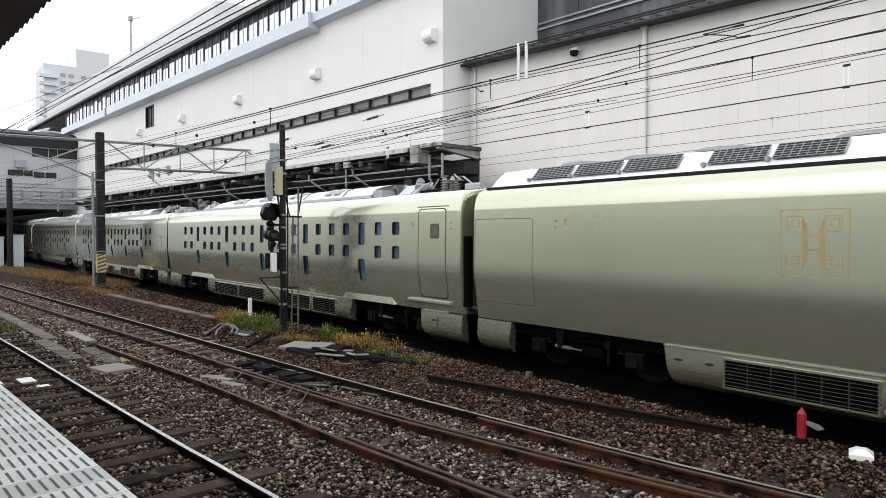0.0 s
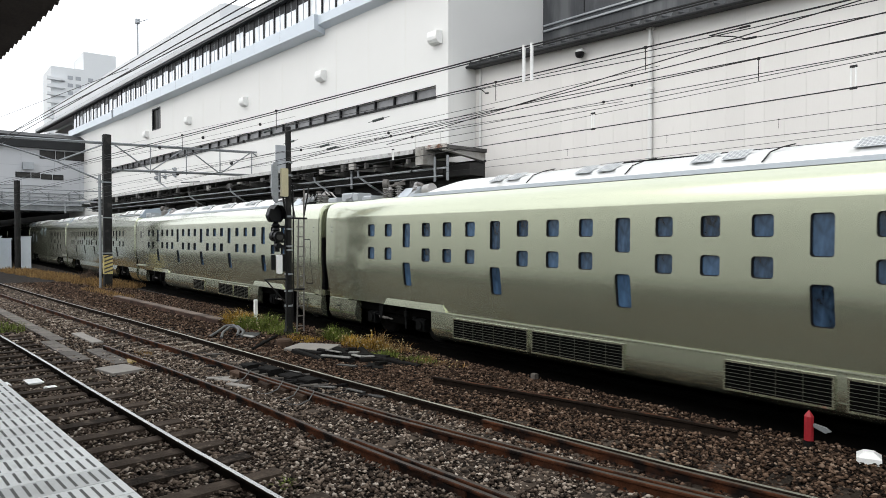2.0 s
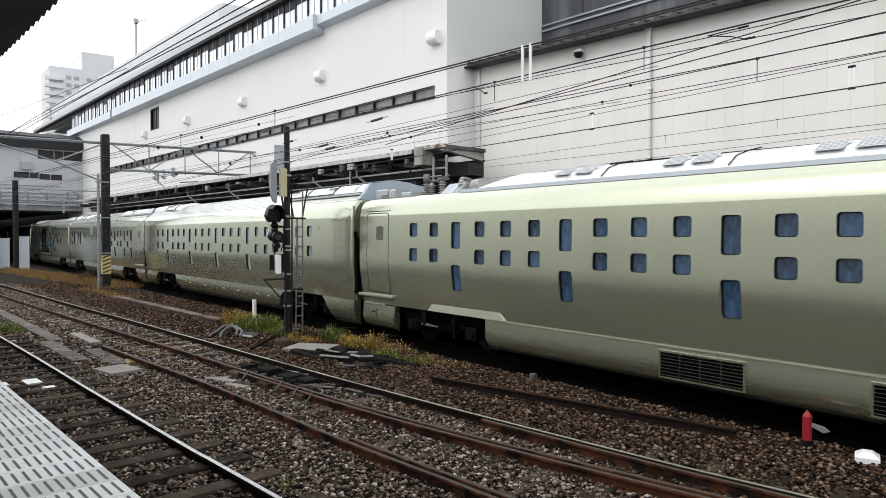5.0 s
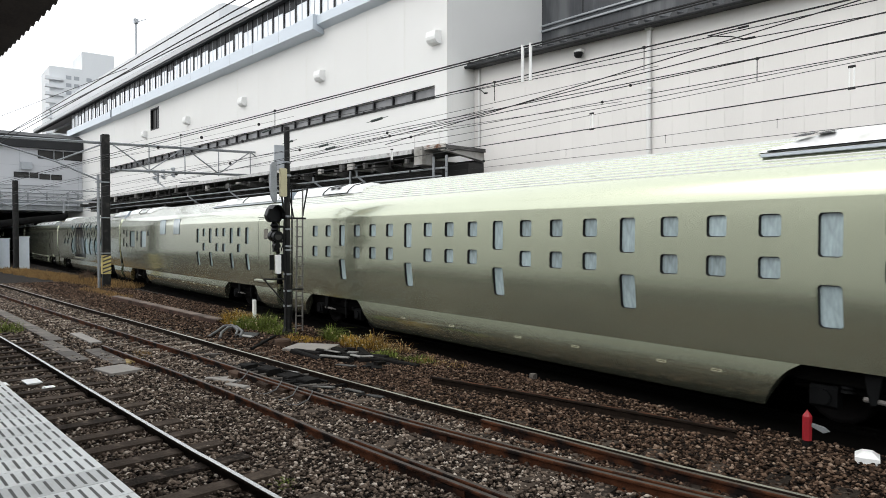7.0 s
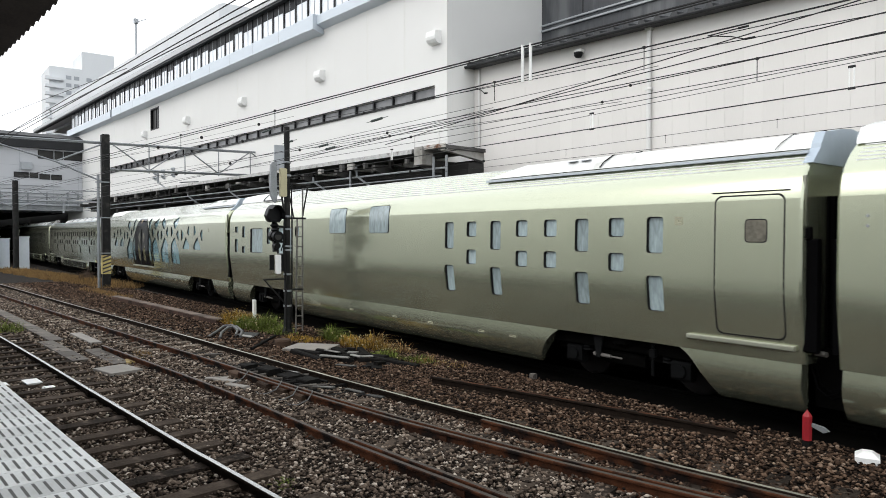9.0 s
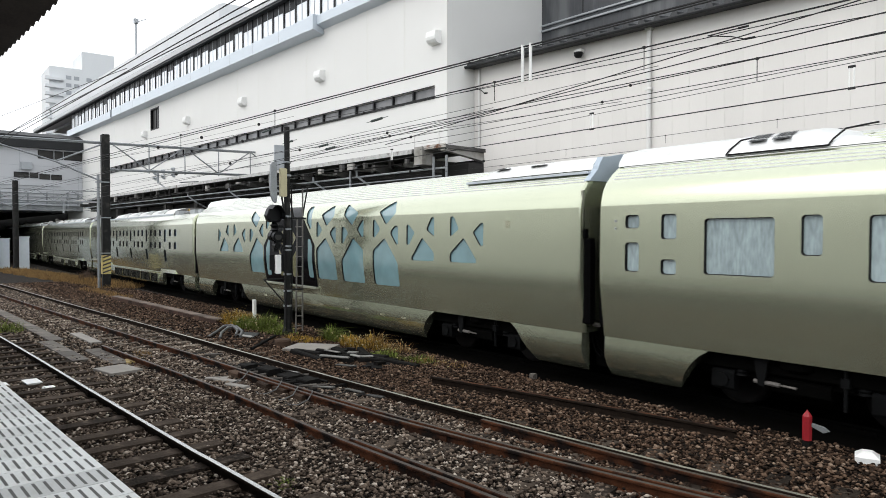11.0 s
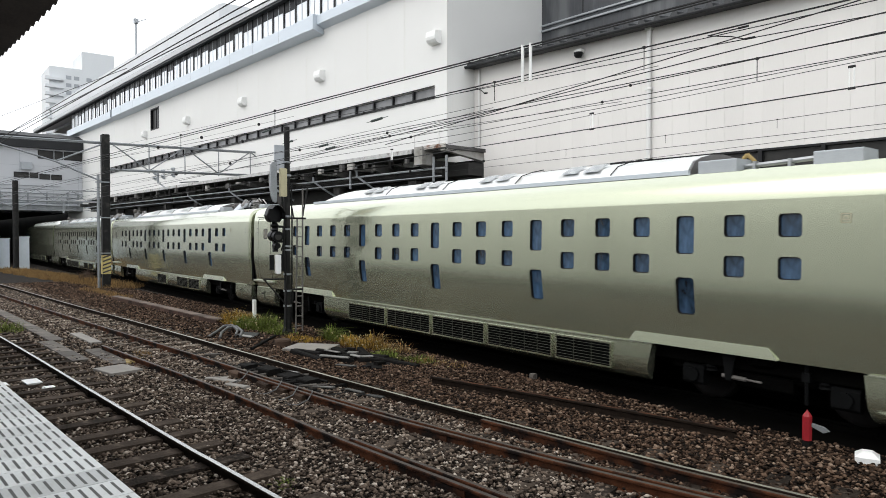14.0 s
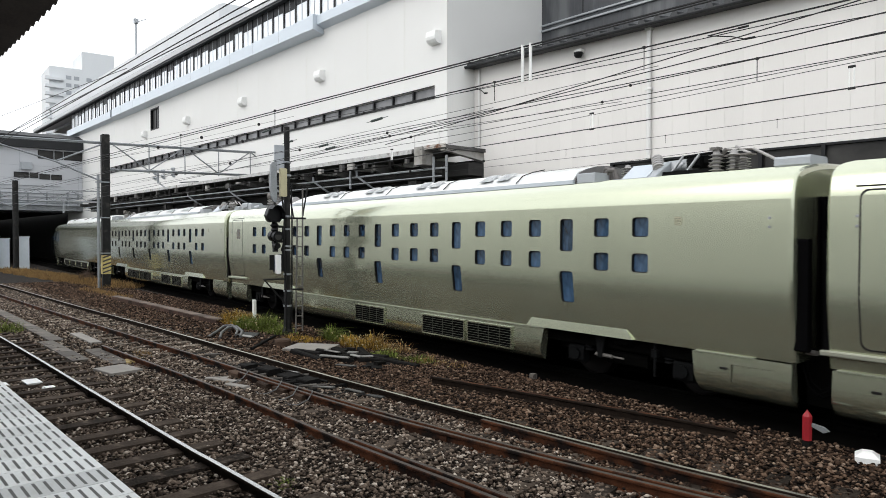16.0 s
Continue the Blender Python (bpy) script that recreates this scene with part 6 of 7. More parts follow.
# far tower block
tower = thing("tower_block", "pale grey far tower block with stacked balconies", "building", "", pose(-300, 46, 0))
part("wall", BOX(-10, 10, -5.0, 6, 0, 66.5), M_TOWER, tower)
part("wall", BOX(-10, 10, 6, 17.5, 0, 73.5), M_TOWER, tower)
for i in range(20):
    part("balcony", BOX(10, 11.6, -6.5, -0.5, 6 + i * 2.9, 7.1 + i * 2.9), M_TOWER, tower)
    for y in (0.5, 3.2, 7.5, 11, 14.5):
        part("window", BOX(10, 10.1, y, y + 1.8, 7 + i * 2.9, 8.4 + i * 2.9), M_GREY, tower)
mast = thing("roof_antenna", "thin grey antenna pole on the roof", "antenna", "", M_BUILD @ pose(-73.3, 23, 16.6))
part("pole", TUBE((0, 0, 0), (0, 0, 8.2), 0.1, 8), M_GREY, mast)
part("arm", Shape().tube((0, 0, 8.0), (3.0, 0, 7.6), 0.04, 6).box(-0.2, 0.2, -0.2, 0.2, 7.9, 8.35), M_GREY, mast)

# unseen plain wall that closes the place, added to shape the train's reflections
behind = part("wall_behind", BOX(-320, 80, -17.3, -17, -0.16, 6.2), M_BACKWALL)
tagged(behind, "unseen pale wall added behind the platform for the train's reflections", "wall", kind="structure")


# ---- line-side equipment ----
portal = thing("catenary_portal", "dark catenary post with grey lattice beam over the tracks", "catenary portal", "", pose(-37.5, 0, 0))
post = part("post", BOX(-0.17, 0.17, 7.55, 7.92, -0.2, 7.65, bev=0.03), M_POLE, portal)
part("warning_band", BOX(-0.18, 0.18, 7.54, 7.93, 0.57, 1.52), M_YELLOW, post, "yellow and black striped warning band")
ws = Shape()
for i in range(5):
    z = 0.60 + i * 0.19
    ws.loft([[(0.184, 7.54, z), (0.184, 7.93, z + 0.14), (0.184, 7.93, z + 0.22), (0.184, 7.54, z + 0.08)], [(0.186, 7.54, z), (0.186, 7.93, z + 0.14), (0.186, 7.93, z + 0.22), (0.186, 7.54, z + 0.08)]])
part("stripe", ws, M_PLATE, post)
part("side_pipe", TUBE((0.1, 7.38, -0.16), (0.1, 7.38, 5.6), 0.07, 8), M_GALV, portal)
for z in (1.6, 3.4, 5.2):
    part("clamp", BOX(-0.19, 0.19, 7.3, 7.94, z, z + 0.06), M_GALV, post)
chord = lambda a, b, r=0.05: TUBE(a, b, r, 6)
part("top_chord", chord((0.0, -14, 6.9), (0.0, 19.1, 7.42), 0.05), M_GALV, portal)
part("top_chord", chord((-0.5, -14, 6.9), (-0.5, 19.1, 7.42), 0.04), M_GALV, portal)
part("bottom_chord", chord((0.0, 7.7, 5.9), (0.0, 19.1, 6.1), 0.05), M_GALV, portal)
part("bottom_chord", chord((-0.5, 7.7, 5.9), (-0.5, 19.1, 6.1), 0.05), M_GALV, portal)
for i in range(6):
    y0, y1 = 8.0 + i * 1.85, 8.0 + (i + 1) * 1.85
    zt, zb = (lambda y: 6.9 + 0.52 * (y + 14) / 33.1), (lambda y: 5.9 + 0.2 * (y - 7.7) / 11.4)
    a, b = ((y0, zt(y0)), (y1, zb(y1))) if i % 2 == 0 else ((y0, zb(y0)), (y1, zt(y1)))
    part("lattice_bar", chord((0, *a), (0, *b), 0.035), M_GALV, portal)
    part("hanger", chord((0, y1, zt(y1)), (0, y1, zb(y1) - 0.15), 0.03), M_GALV, portal)
part("brace", chord((0, 5.5, 6.15), (0, 7.6, 7.15), 0.045), M_GALV, portal)
part("brace", chord((0, 5.5, 6.15), (0, 7.7, 5.2), 0.045), M_GALV, portal)
part("brace", chord((0, 5.5, 6.15), (0, 2.2, 7.1), 0.04), M_GALV, portal)
part("end_post", BOX(-0.3, 0.1, 18.9, 19.2, 5.6, 7.6), M_GALV, portal)
part("insulator_arm", Shape().tube((0, 10.3, 5.9), (0, 10.3, 5.3), 0.06, 8).tube((0, 10.3, 5.35), (1.6, 10.3, 4.9), 0.035, 6).tube((0, 12.4, 5.5), (1.4, 11.0, 5.3), 0.035, 6), M_GALV, portal)

portal_far = thing("catenary_portal", "grey catenary portal before the bridge", "catenary portal", "", pose(-60, 0, 0))
part("post", TUBE((0, 6.15, -0.2), (0, 6.15, 6.7), 0.2, 12), M_POLE, portal_far)
part("top_chord", chord((0, -8, 6.1), (0, 12.2, 6.1), 0.05), M_GALV, portal_far)
part("bottom_chord", chord((0, 7.6, 5.2), (0, 12.2, 5.25), 0.06), M_GALV, portal_far)
for i in range(5):
    y = 6.3 + i * 1.2
    part("lattice_bar", chord((0, y, 6.1 if i % 2 else 5.2), (0, y + 1.2, 5.2 if i % 2 else 6.1), 0.03), M_GALV, portal_far)
part("brace", chord((0, 6.2, 4.6), (0, 7.7, 5.2), 0.06), M_GALV, portal_far)
part("brace", chord((0, 6.2, 4.6), (0, 4.5, 5.3), 0.06), M_GALV, portal_far)
part("hanger", Shape().box(-0.06, 0.06, 9.3, 9.42, 4.3, 5.2).box(-0.1, 0.1, 8.6, 9.5, 4.95, 5.02), M_GALV, portal_far)

# the signal mast
signal = thing("signal_mast", "dark signal mast with hooded lamp, cabinets and ladder", "signal", "", pose(-16.8, 7.92, 0))
part("mast", TUBE((0, 0, -0.2), (0, 0, 5.43), 0.095, 12, 0, 0.075), M_POLE, signal, "", 40)
part("backboard", BOX(-0.02, 0.02, -0.36, -0.08, 4.25, 4.92), M_GREY, signal, "grey upright board")
part("white_guard", Shape().loft([[(x, -0.47, 4.38), (x, -0.40, 4.46), (x, -0.30, 4.46), (x, -0.30, 3.46), (x, -0.33, 3.38), (x, -0.40, 3.42), (x, -0.46, 3.56), (x, -0.49, 3.8)] for x in (-0.04, 0.04)]), M_GALV, signal, "pale curved guard sheet")
part("beige_box", BOX(0.02, 0.14, -0.24, -0.06, 3.55, 4.3, bev=0.02), M_BEIGE, signal, "beige equipment box")
hood_ring = [(-0.58, 2.92), (-0.52, 2.86), (-0.26, 2.86), (-0.19, 2.95), (-0.20, 3.16), (-0.30, 3.32), (-0.46, 3.33), (-0.56, 3.22), (-0.62, 3.04)]
part("lamp_hood", Shape().loft([[(x, -0.39 + (y + 0.39) * f, 3.08 + (z - 3.08) * f) for y, z in hood_ring] for x, f in ((-0.16, 0.72), (-0.10, 0.95), (0.10, 1.0), (0.12, 0.9), (0.05, 0.82))]), M_BLACKDULL, signal, "black hooded signal lamp", 30)
part("lamp_visor", Shape().loft([[(0.10, y, z), (0.30, y * 0.96 - 0.015, z - 0.02)] for y, z in hood_ring[3:8]], 0, False, False), M_BLACKDULL, signal)
part("lamp_neck", Shape().lathe((0.0, -0.36, 2.62), [(0.05, 0), (0.11, 0.04), (0.07, 0.10), (0.12, 0.16), (0.06, 0.24)], 10), M_BLACKDULL, signal, "", 40)
part("signal_head", Shape().tube((-0.12, -0.36, 2.50), (0.06, -0.36, 2.50), 0.15, 14).tube((0.06, -0.36, 2.50), (0.24, -0.36, 2.48), 0.13, 14, 0, 0.145).tube((-0.06, -0.33, 2.25), (0.14, -0.33, 2.24), 0.08, 12).box(-0.05, 0.05, -0.40, -0.28, 2.08, 2.8), M_BLACKDULL, signal, "black round signal head", 40)
part("signal_lens", Shape().tube((0.24, -0.36, 2.48), (0.246, -0.36, 2.48), 0.09, 14), M_GLASS_D, signal)
for z in (2.32, 2.72):
    part("head_bracket", BOX(-0.03, 0.03, -0.34, 0.0, z, z + 0.06), M_POLE, signal)
part("bracket_stay", Shape().tube((0.05, -0.2, 2.1), (0.05, -0.08, 2.5), 0.015, 6), M_POLE, signal)
part("junction_box", BOX(0.0, 0.12, -0.36, -0.23, 1.5, 2.0, bev=0.02), M_WHITE, signal, "white junction box")
part("cable_box", Shape().box(-0.08, 0.1, -0.22, -0.08, 1.55, 2.02, bev=0.02).box(-0.02, 0.02, -0.50, -0.38, 1.6, 2.0), M_BLACKDULL, signal)
part("bracket", Shape().tube((0, -0.08, 1.35), (0, -0.68, 1.35), 0.025, 6).tube((0, -0.66, 1.35), (0, -0.08, 0.7), 0.02, 6), M_POLE, signal)
for z in (0.6, 1.0, 1.45, 2.1, 2.2, 2.66, 3.0, 4.1, 4.45):
    part("clamp", Shape().tube((0, 0, z), (0, 0, z + 0.05), 0.115, 10), M_GALV, signal)
part("conduit", Shape().pipe([(0.1, -0.09, -0.15), (0.1, -0.09, 1.4), (0.1, -0.15, 2.2), (0.1, -0.12, 3.0), (0.1, -0.2, 3.6)], 0.025), M_RIM, signal)
part("conduit", Shape().pipe([(0.05, 0.1, 0.2), (0.05, 0.12, 2.9), (0.05, 0.1, 3.9)], 0.02), M_RIM, signal)
ladder = part("ladder", Shape().tube((0, 0.24, -0.16), (0, 0.3, 3.0), 0.022, 6).tube((0, 0.44, -0.16), (0, 0.46, 3.8), 0.022, 6), M_LADDER, signal, "thin steel ladder")
for i in range(11):
    part("rung", TUBE((0, 0.24, 0.05 + i * 0.27), (0, 0.45, 0.05 + i * 0.27), 0.016, 6), M_LADDER, ladder)
part("platform_arm", Shape().tube((0, -0.2, 2.98), (0, 0.55, 2.98), 0.03, 6).tube((0, 0.0, 3.9), (0, 0.68, 3.9), 0.03, 6).tube((0, 0.45, 3.0), (0, 0.62, 3.88), 0.02, 6).tube((0, 0.2, 2.98), (0, 0.05, 3.7), 0.018, 6).tube((0, 0.05, 1.05), (0, 0.46, 1.05), 0.03, 6), M_POLE, signal)
part("foot", Shape().lathe((0, 0, -0.2), [(0.16, 0), (0.15, 0.12), (0.11, 0.2), (0.1, 0.4)], 12), M_POLE, signal)

# ---- overhead wires ----
def run(angle, d, s0, z0, s1, z1):
    """End points of a wire in a family that runs at an angle to the train's track, d metres off the camera's foot."""
    a = radians(angle)
    u, v = Vector((-math.cos(a), -math.sin(a), 0)), Vector((-math.sin(a), math.cos(a), 0))
    return [tuple(u * s + v * d + Vector((0, 0, z))) for s, z in ((s0, z0), (s1, z1))]


def wire(name, angle, d, s0, z0, s1, z1, r=0.008, sag=0.0, label="thin dark overhead wire"):
    a, b = run(angle, d, s0, z0, s1, z1)
    n = 12 if sag else 1
    pts = [tuple(Vector(a).lerp(Vector(b), i / n) - Vector((0, 0, 4 * sag * (i / n) * (1 - i / n)))) for i in range(n + 1)]
    ob = part(name, Shape().pipe(pts, r, 5), M_WIRE)
    return tagged(ob, label, "overhead wire", "overhead wires")


wire("contact_wire", 0, 10.3, 75, 4.6, -10, 4.56, 0.010, 0, "dark contact wire above the train's track")
wire("catenary_wire", 0, 10.3, 37.5, 5.75, -14, 5.6, 0.006, 0.75, "thin catenary wire above the contact wire")
wire("overhead_wire", 0, 10.3, 14.0, 4.73, -1.0, 5.00, 0.005)
wire("overhead_wire", 4, 3.5, 36.10, 4.15, -4.98, 3.70, 0.006)
wire("overhead_wire", 4, 3.56, 37.43, 4.11, -4.92, 3.72, 0.005)
wire("contact_wire", 4, 5.3, 46.72, 4.12, -2.32, 4.16, 0.007, 0, "dark contact wire above the turnout track")
wire("overhead_wire", 4, 5.3, 46.72, 4.29, -1.54, 4.10, 0.004)
wire("overhead_wire", 4, 5.392, 7.05, 3.70, -1.22, 4.40, 0.005)
wire("overhead_wire", 4, 5.3, 33.43, 4.89, -1.63, 3.93, 0.004)
wire("overhead_wire", 4, 5.4, 10, 3.66, -1.61, 4.18, 0.005)
wire("overhead_wire", 4, 6.2, 24, 3.68, -1.40, 4.18, 0.005)
wire("overhead_wire", 4, 6.2, 40.0, 3.95, -2.0, 4.126, 0.005)
wire("overhead_wire", 2, 8, 45.58, 4.48, -0.64, 4.41, 0.005)
wire("overhead_wire", 2, 8, 40.90, 5.27, 5.58, 4.38, 0.004)
wire("overhead_wire", 0, 15, 71.25, 4.64, -1.01, 5.12, 0.006)
wire("overhead_wire", 0, 15, 71.24, 5.19, -1.01, 4.66, 0.006)
wire("overhead_wire", 0, 15.1, 30, 4.18, -0.98, 4.73, 0.005)
wire("overhead_wire", 4.5, 2.6, 19.17, 4.29, 2.08, 4.44, 0.006)
wire("overhead_wire", 4.5, 2.6, 30.89, 4.30, 2.39, 4.52, 0.006)
wire("overhead_wire", 4.5, 2.66, 25.93, 4.54, 1.93, 4.37, 0.006)
wire("overhead_wire", 4.5, 4, 43.91, 7.22, 12.54, 5.46, 0.006)
wire("overhead_wire", 3.55, 12, 58.72, 7.39, 21.32, 6.74, 0.006)
wire("overhead_wire", 3.55, 13, 63.05, 8.78, 27.69, 7.58, 0.006)
wire("overhead_wire", 3.55, 14, 59.71, 5.89, 15.47, 6.05, 0.008)
wire("overhead_wire", 3.55, 14, 44.94, 5.85, 8.23, 6.40, 0.007)
wire("overhead_wire", 3.55, 14, 23.76, 5.74, 13.47, 6.19, 0.007)
for s in (8.42, 3.85, 15.3):
    for d in (-0.03, 0.03):
        ob = part("dropper", TUBE(run(0, 10.3, s + d, 4.56, 0, 0)[0], run(0, 10.3, s + d, 4.86, 0, 0)[0], 0.012, 6), M_WHITE)
        tagged(ob, "pale dropper clip between two wires", "wire dropper", "wire droppers")
for s, dd in ((3.04, 3.5), (2.97, 3.5)):
    ob = part("strain_insulator", Shape().tube(run(4, dd, s, 3.80, 0, 0)[0], run(4, dd, s, 3.55, 0, 0)[0], 0.011, 8), M_WHITE)
    tagged(ob, "white rod insulator hung between wires", "insulator", "line insulators")

for s, z, n in ((2.62, 4.13, 1), (5.3, 4.15, 0.5)):
    a, b, c, d = run(4, 5.3, s, z, s - 0.16 * n, z - 0.03)[0], run(4, 5.3, s - 0.25 * n, z + 0.005, 0, 0)[0], run(4, 5.3, s - 0.30 * n, z - 0.09, 0, 0)[0], run(4, 5.3, s - 0.2 * n, z - 0.05, 0, 0)[0]
    ob = part("wire_yoke", Shape().pipe([b, a, d, c], 0.005, 6).tube(b, run(4, 5.3, s - 0.33 * n, z + 0.006, 0, 0)[0], 0.009, 8).tube(c, run(4, 5.3, s - 0.38 * n, z - 0.092, 0, 0)[0], 0.009, 8), M_WIRE)
    tagged(ob, "dark triangular yoke joining two overhead wires", "wire yoke", "wire yokes")
for sx, zz in ((25.6, 6.42), (22.9, 6.0), (22.4, 5.85), (27.6, 7.1), (19.4, 6.55)):
    c = Vector(run(3.55, 14, sx, zz, 0, 0)[0])
    u = (Vector(run(3.55, 14, sx - 1, zz + 0.05, 0, 0)[0]) - c).normalized()
    st = Shape()
    for i in range(6):
        st.tube(tuple(c + u * (0.11 * i)), tuple(c + u * (0.11 * i + 0.05)), 0.045, 10)
    st.tube(tuple(c - u * 0.3), tuple(c + u * 0.95), 0.012, 6)
    ob = part("string_insulator", st, M_INSUL_D)
    tagged(ob, "dark string of disc insulators in a wire", "insulator", "line insulators")
for fam, d, sx, zz in ((4, 3.5, 6.5, 3.83), (4, 3.5, 9.1, 3.86), (4, 3.5, 12.6, 3.9), (4, 5.3, 5.0, 4.155), (4, 5.3, 3.2, 4.155), (0, 15, 9.9, 5.05), (0, 15, 7.1, 5.07), (0, 15, 13.2, 5.03), (4, 6.2, 2.6, 4.1)):
    c = run(fam, d, sx, zz, 0, 0)[0]
    ob = part("wire_clamp", Shape().lathe((c[0], c[1], c[2] - 0.03), [(0.0, 0.015), (0.014, 0.02), (0.015, 0.04), (0.0, 0.045)], 8).tube((c[0], c[1], c[2] - 0.2), c, 0.004, 5), M_WIRE)
    tagged(ob, "small dark clamp on an overhead wire", "wire clamp", "wire clamps")
for fam, d, s0, z0, s1, z1, stops in ((4, 5.3, 46.72, 4.12, -2.32, 4.16, (1.2, 7.4, 11.0)), (4, 6.2, 24, 3.68, -1.40, 4.18, (0.6, 3.9, 8.0)), (2, 8, 45.58, 4.48, -0.64, 4.41, (2.2, 5.9, 10.4)),
                                      (0, 15, 71.25, 4.64, -1.01, 5.12, (4.2, 16.8, 21)), (3.55, 14, 59.71, 5.89, 15.47, 6.05, (18.5, 24.4, 31, 38)), (3.55, 12, 58.72, 7.39, 21.32, 6.74, (24, 29.5, 35))):
    for q in stops:
        c = run(fam, d, q, z0 + (z1 - z0) * (q - s0) / (s1 - s0), 0, 0)[0]
        r = 0.0022 * math.hypot(c[0], c[1])
        ob = part("wire_clamp", Shape().lathe((c[0], c[1], c[2] - r), [(0.0, 0.0), (r * 0.8, r * 0.3), (r, r), (r * 0.8, r * 1.7), (0.0, 2 * r)], 8), M_WIRE)
        tagged(ob, "small dark clamp on an overhead wire", "wire clamp", "wire clamps")
for q in (8.42, 3.85, 15.3):
    for z in (4.56, 4.86):
        c = run(0, 10.3, q, z, 0, 0)[0]
        ob = part("wire_clamp", Shape().box(c[0] - 0.045, c[0] + 0.045, c[1] - 0.015, c[1] + 0.015, c[2] - 0.018, c[2] + 0.018, bev=0.008), M_WIRE)
        tagged(ob, "dark clamp at a dropper's end", "wire clamp", "wire clamps")
# ---- small things along the tracks ----
red = thing("marker_post", "red octagonal marker post in the ballast", "marker post", "", pose(-3.72, 8.72, -0.08))
part("shaft", Shape().lathe((0, 0, 0), [(0.058, 0.04), (0.058, 0.34), (0.03, 0.38), (0, 0.42)], 8), M_RED, red)
part("foot", Shape().lathe((0, 0, 0), [(0.062, -0.1), (0.064, 0.04), (0, 0.04)], 8), M_IRON, red, "sooty black foot")
part("pointer", Shape().loft([[(0.06, -0.02, 0.26), (0.2, -0.02, 0.24), (0.26, -0.02, 0.2), (0.2, -0.02, 0.17), (0.06, -0.02, 0.22)], [(0.06, 0.02, 0.26), (0.2, 0.02, 0.24), (0.26, 0.02, 0.2), (0.2, 0.02, 0.17), (0.06, 0.02, 0.22)]]), M_GALV, red, "grey pointed plate")
cap = part("white_marker", Shape().loft([[(-0.15, -0.15, 0.0), (0.15, -0.15, 0.0), (0.15, 0.15, 0.0), (-0.15, 0.15, 0.0)], [(-0.15, -0.15, 0.07), (0.15, -0.15, 0.07), (0.15, 0.15, 0.07), (-0.15, 0.15, 0.07)], [(-0.06, -0.06, 0.13), (0.06, -0.06, 0.13), (0.06, 0.06, 0.13), (-0.06, 0.06, 0.13)]]), M_WHITE, None, "", 0, pose(-3.04, 8.70, -0.13, 0, 0, 20))
cap.scale = (0.84, 0.84, 1.0)
tagged(cap, "white pyramid-topped marker block in the ballast", "marker block")
stub = part("stake", BOX(-0.05, 0.05, -0.05, 0.05, -0.03, 0.10, bev=0.012), M_PLATE, None, "", 0, pose(-8.6, 8.9, -0.12))
tagged(stub, "small concrete boundary stake", "stake")
wp = part("kilometre_stake", BOX(-0.045, 0.045, -0.045, 0.045, 0, 0.76, bev=0.01), M_WHITE, None, "", 0, pose(-19.21, 7.99, -0.16))
tagged(wp, "white square distance stake among weeds", "stake")


def slab_thing(name, label, x, y, w, d, h, rz, mat, z=-0.16, category="cover plate"):
    ob = part(name, BOX(-w / 2, w / 2, -d / 2, d / 2, 0, h, bev=0.01), mat, None, "", 0, pose(x, y, z, 0, 0, rz))
    return tagged(ob, label, category)


slab_thing("cover_plate", "grey concrete cover plate on the ballast", -14.1, 7.25, 1.05, 0.85, 0.06, 38, M_PLATELIGHT, -0.12)
slab_thing("cover_plate", "grey concrete cover plate beside the rail", -14.1, 3.1, 0.8, 0.6, 0.09, 12, M_PLATELIGHT)
slab_thing("cover_plate", "pale cover slab over a cable trough", -19.0, 3.42, 2.1, 0.25, 0.09, 3, M_PLATELIGHT)
slab_thing("cover_plate", "grey cover slab over a cable trough", -16.0, 3.28, 2.3, 0.34, 0.06, 3, M_PLATE)
slab_thing("wooden_board", "ochre wooden board on the ballast", -15.0, 3.6, 0.3, 0.45, 0.06, 80, M_YELLOWDULL, -0.15, "board")
trough = thing("cable_trough", "row of grey concrete cable trough covers", "cable trough")
for i in range(26):
    x = -33 + i * 0.68
    part("trough_cover", BOX(-0.33, 0.33, -0.16, 0.16, 0, 0.06), M_PLATE, trough, "", 0, pose(x, 3.02 + (x + 15) * 0.055 - (0.25 if x > -19 else 0), -0.15, 0, 0, 3.2 + random.uniform(-1, 1)))
kerb = thing("brick_kerb", "low rust-stained brick kerb of an old platform", "kerb")
for i in range(24):
    x = -30.2 + i * 0.44
    part("kerb_block", BOX(-0.215, 0.215, -0.14, 0.14, 0, 0.14, bev=0.01), M_BRICK, kerb, "", 0, pose(x, 6.62 + (x + 30.2) * 0.0575, -0.16, 0, 0, 3.3))
    part("coping", BOX(-0.218, 0.218, -0.15, 0.15, 0.14, 0.175, bev=0.008), M_COPING, kerb, "", 0, pose(x, 6.62 + (x + 30.2) * 0.0575, -0.16, 0, 0, 3.3 + random.uniform(-1, 1)))
M_STRAP = material("glint_pale_steel", (0.10, 0.098, 0.092), 0.5, 0.3, 0.4, 8, 50, each=0.7, spec=0.3)
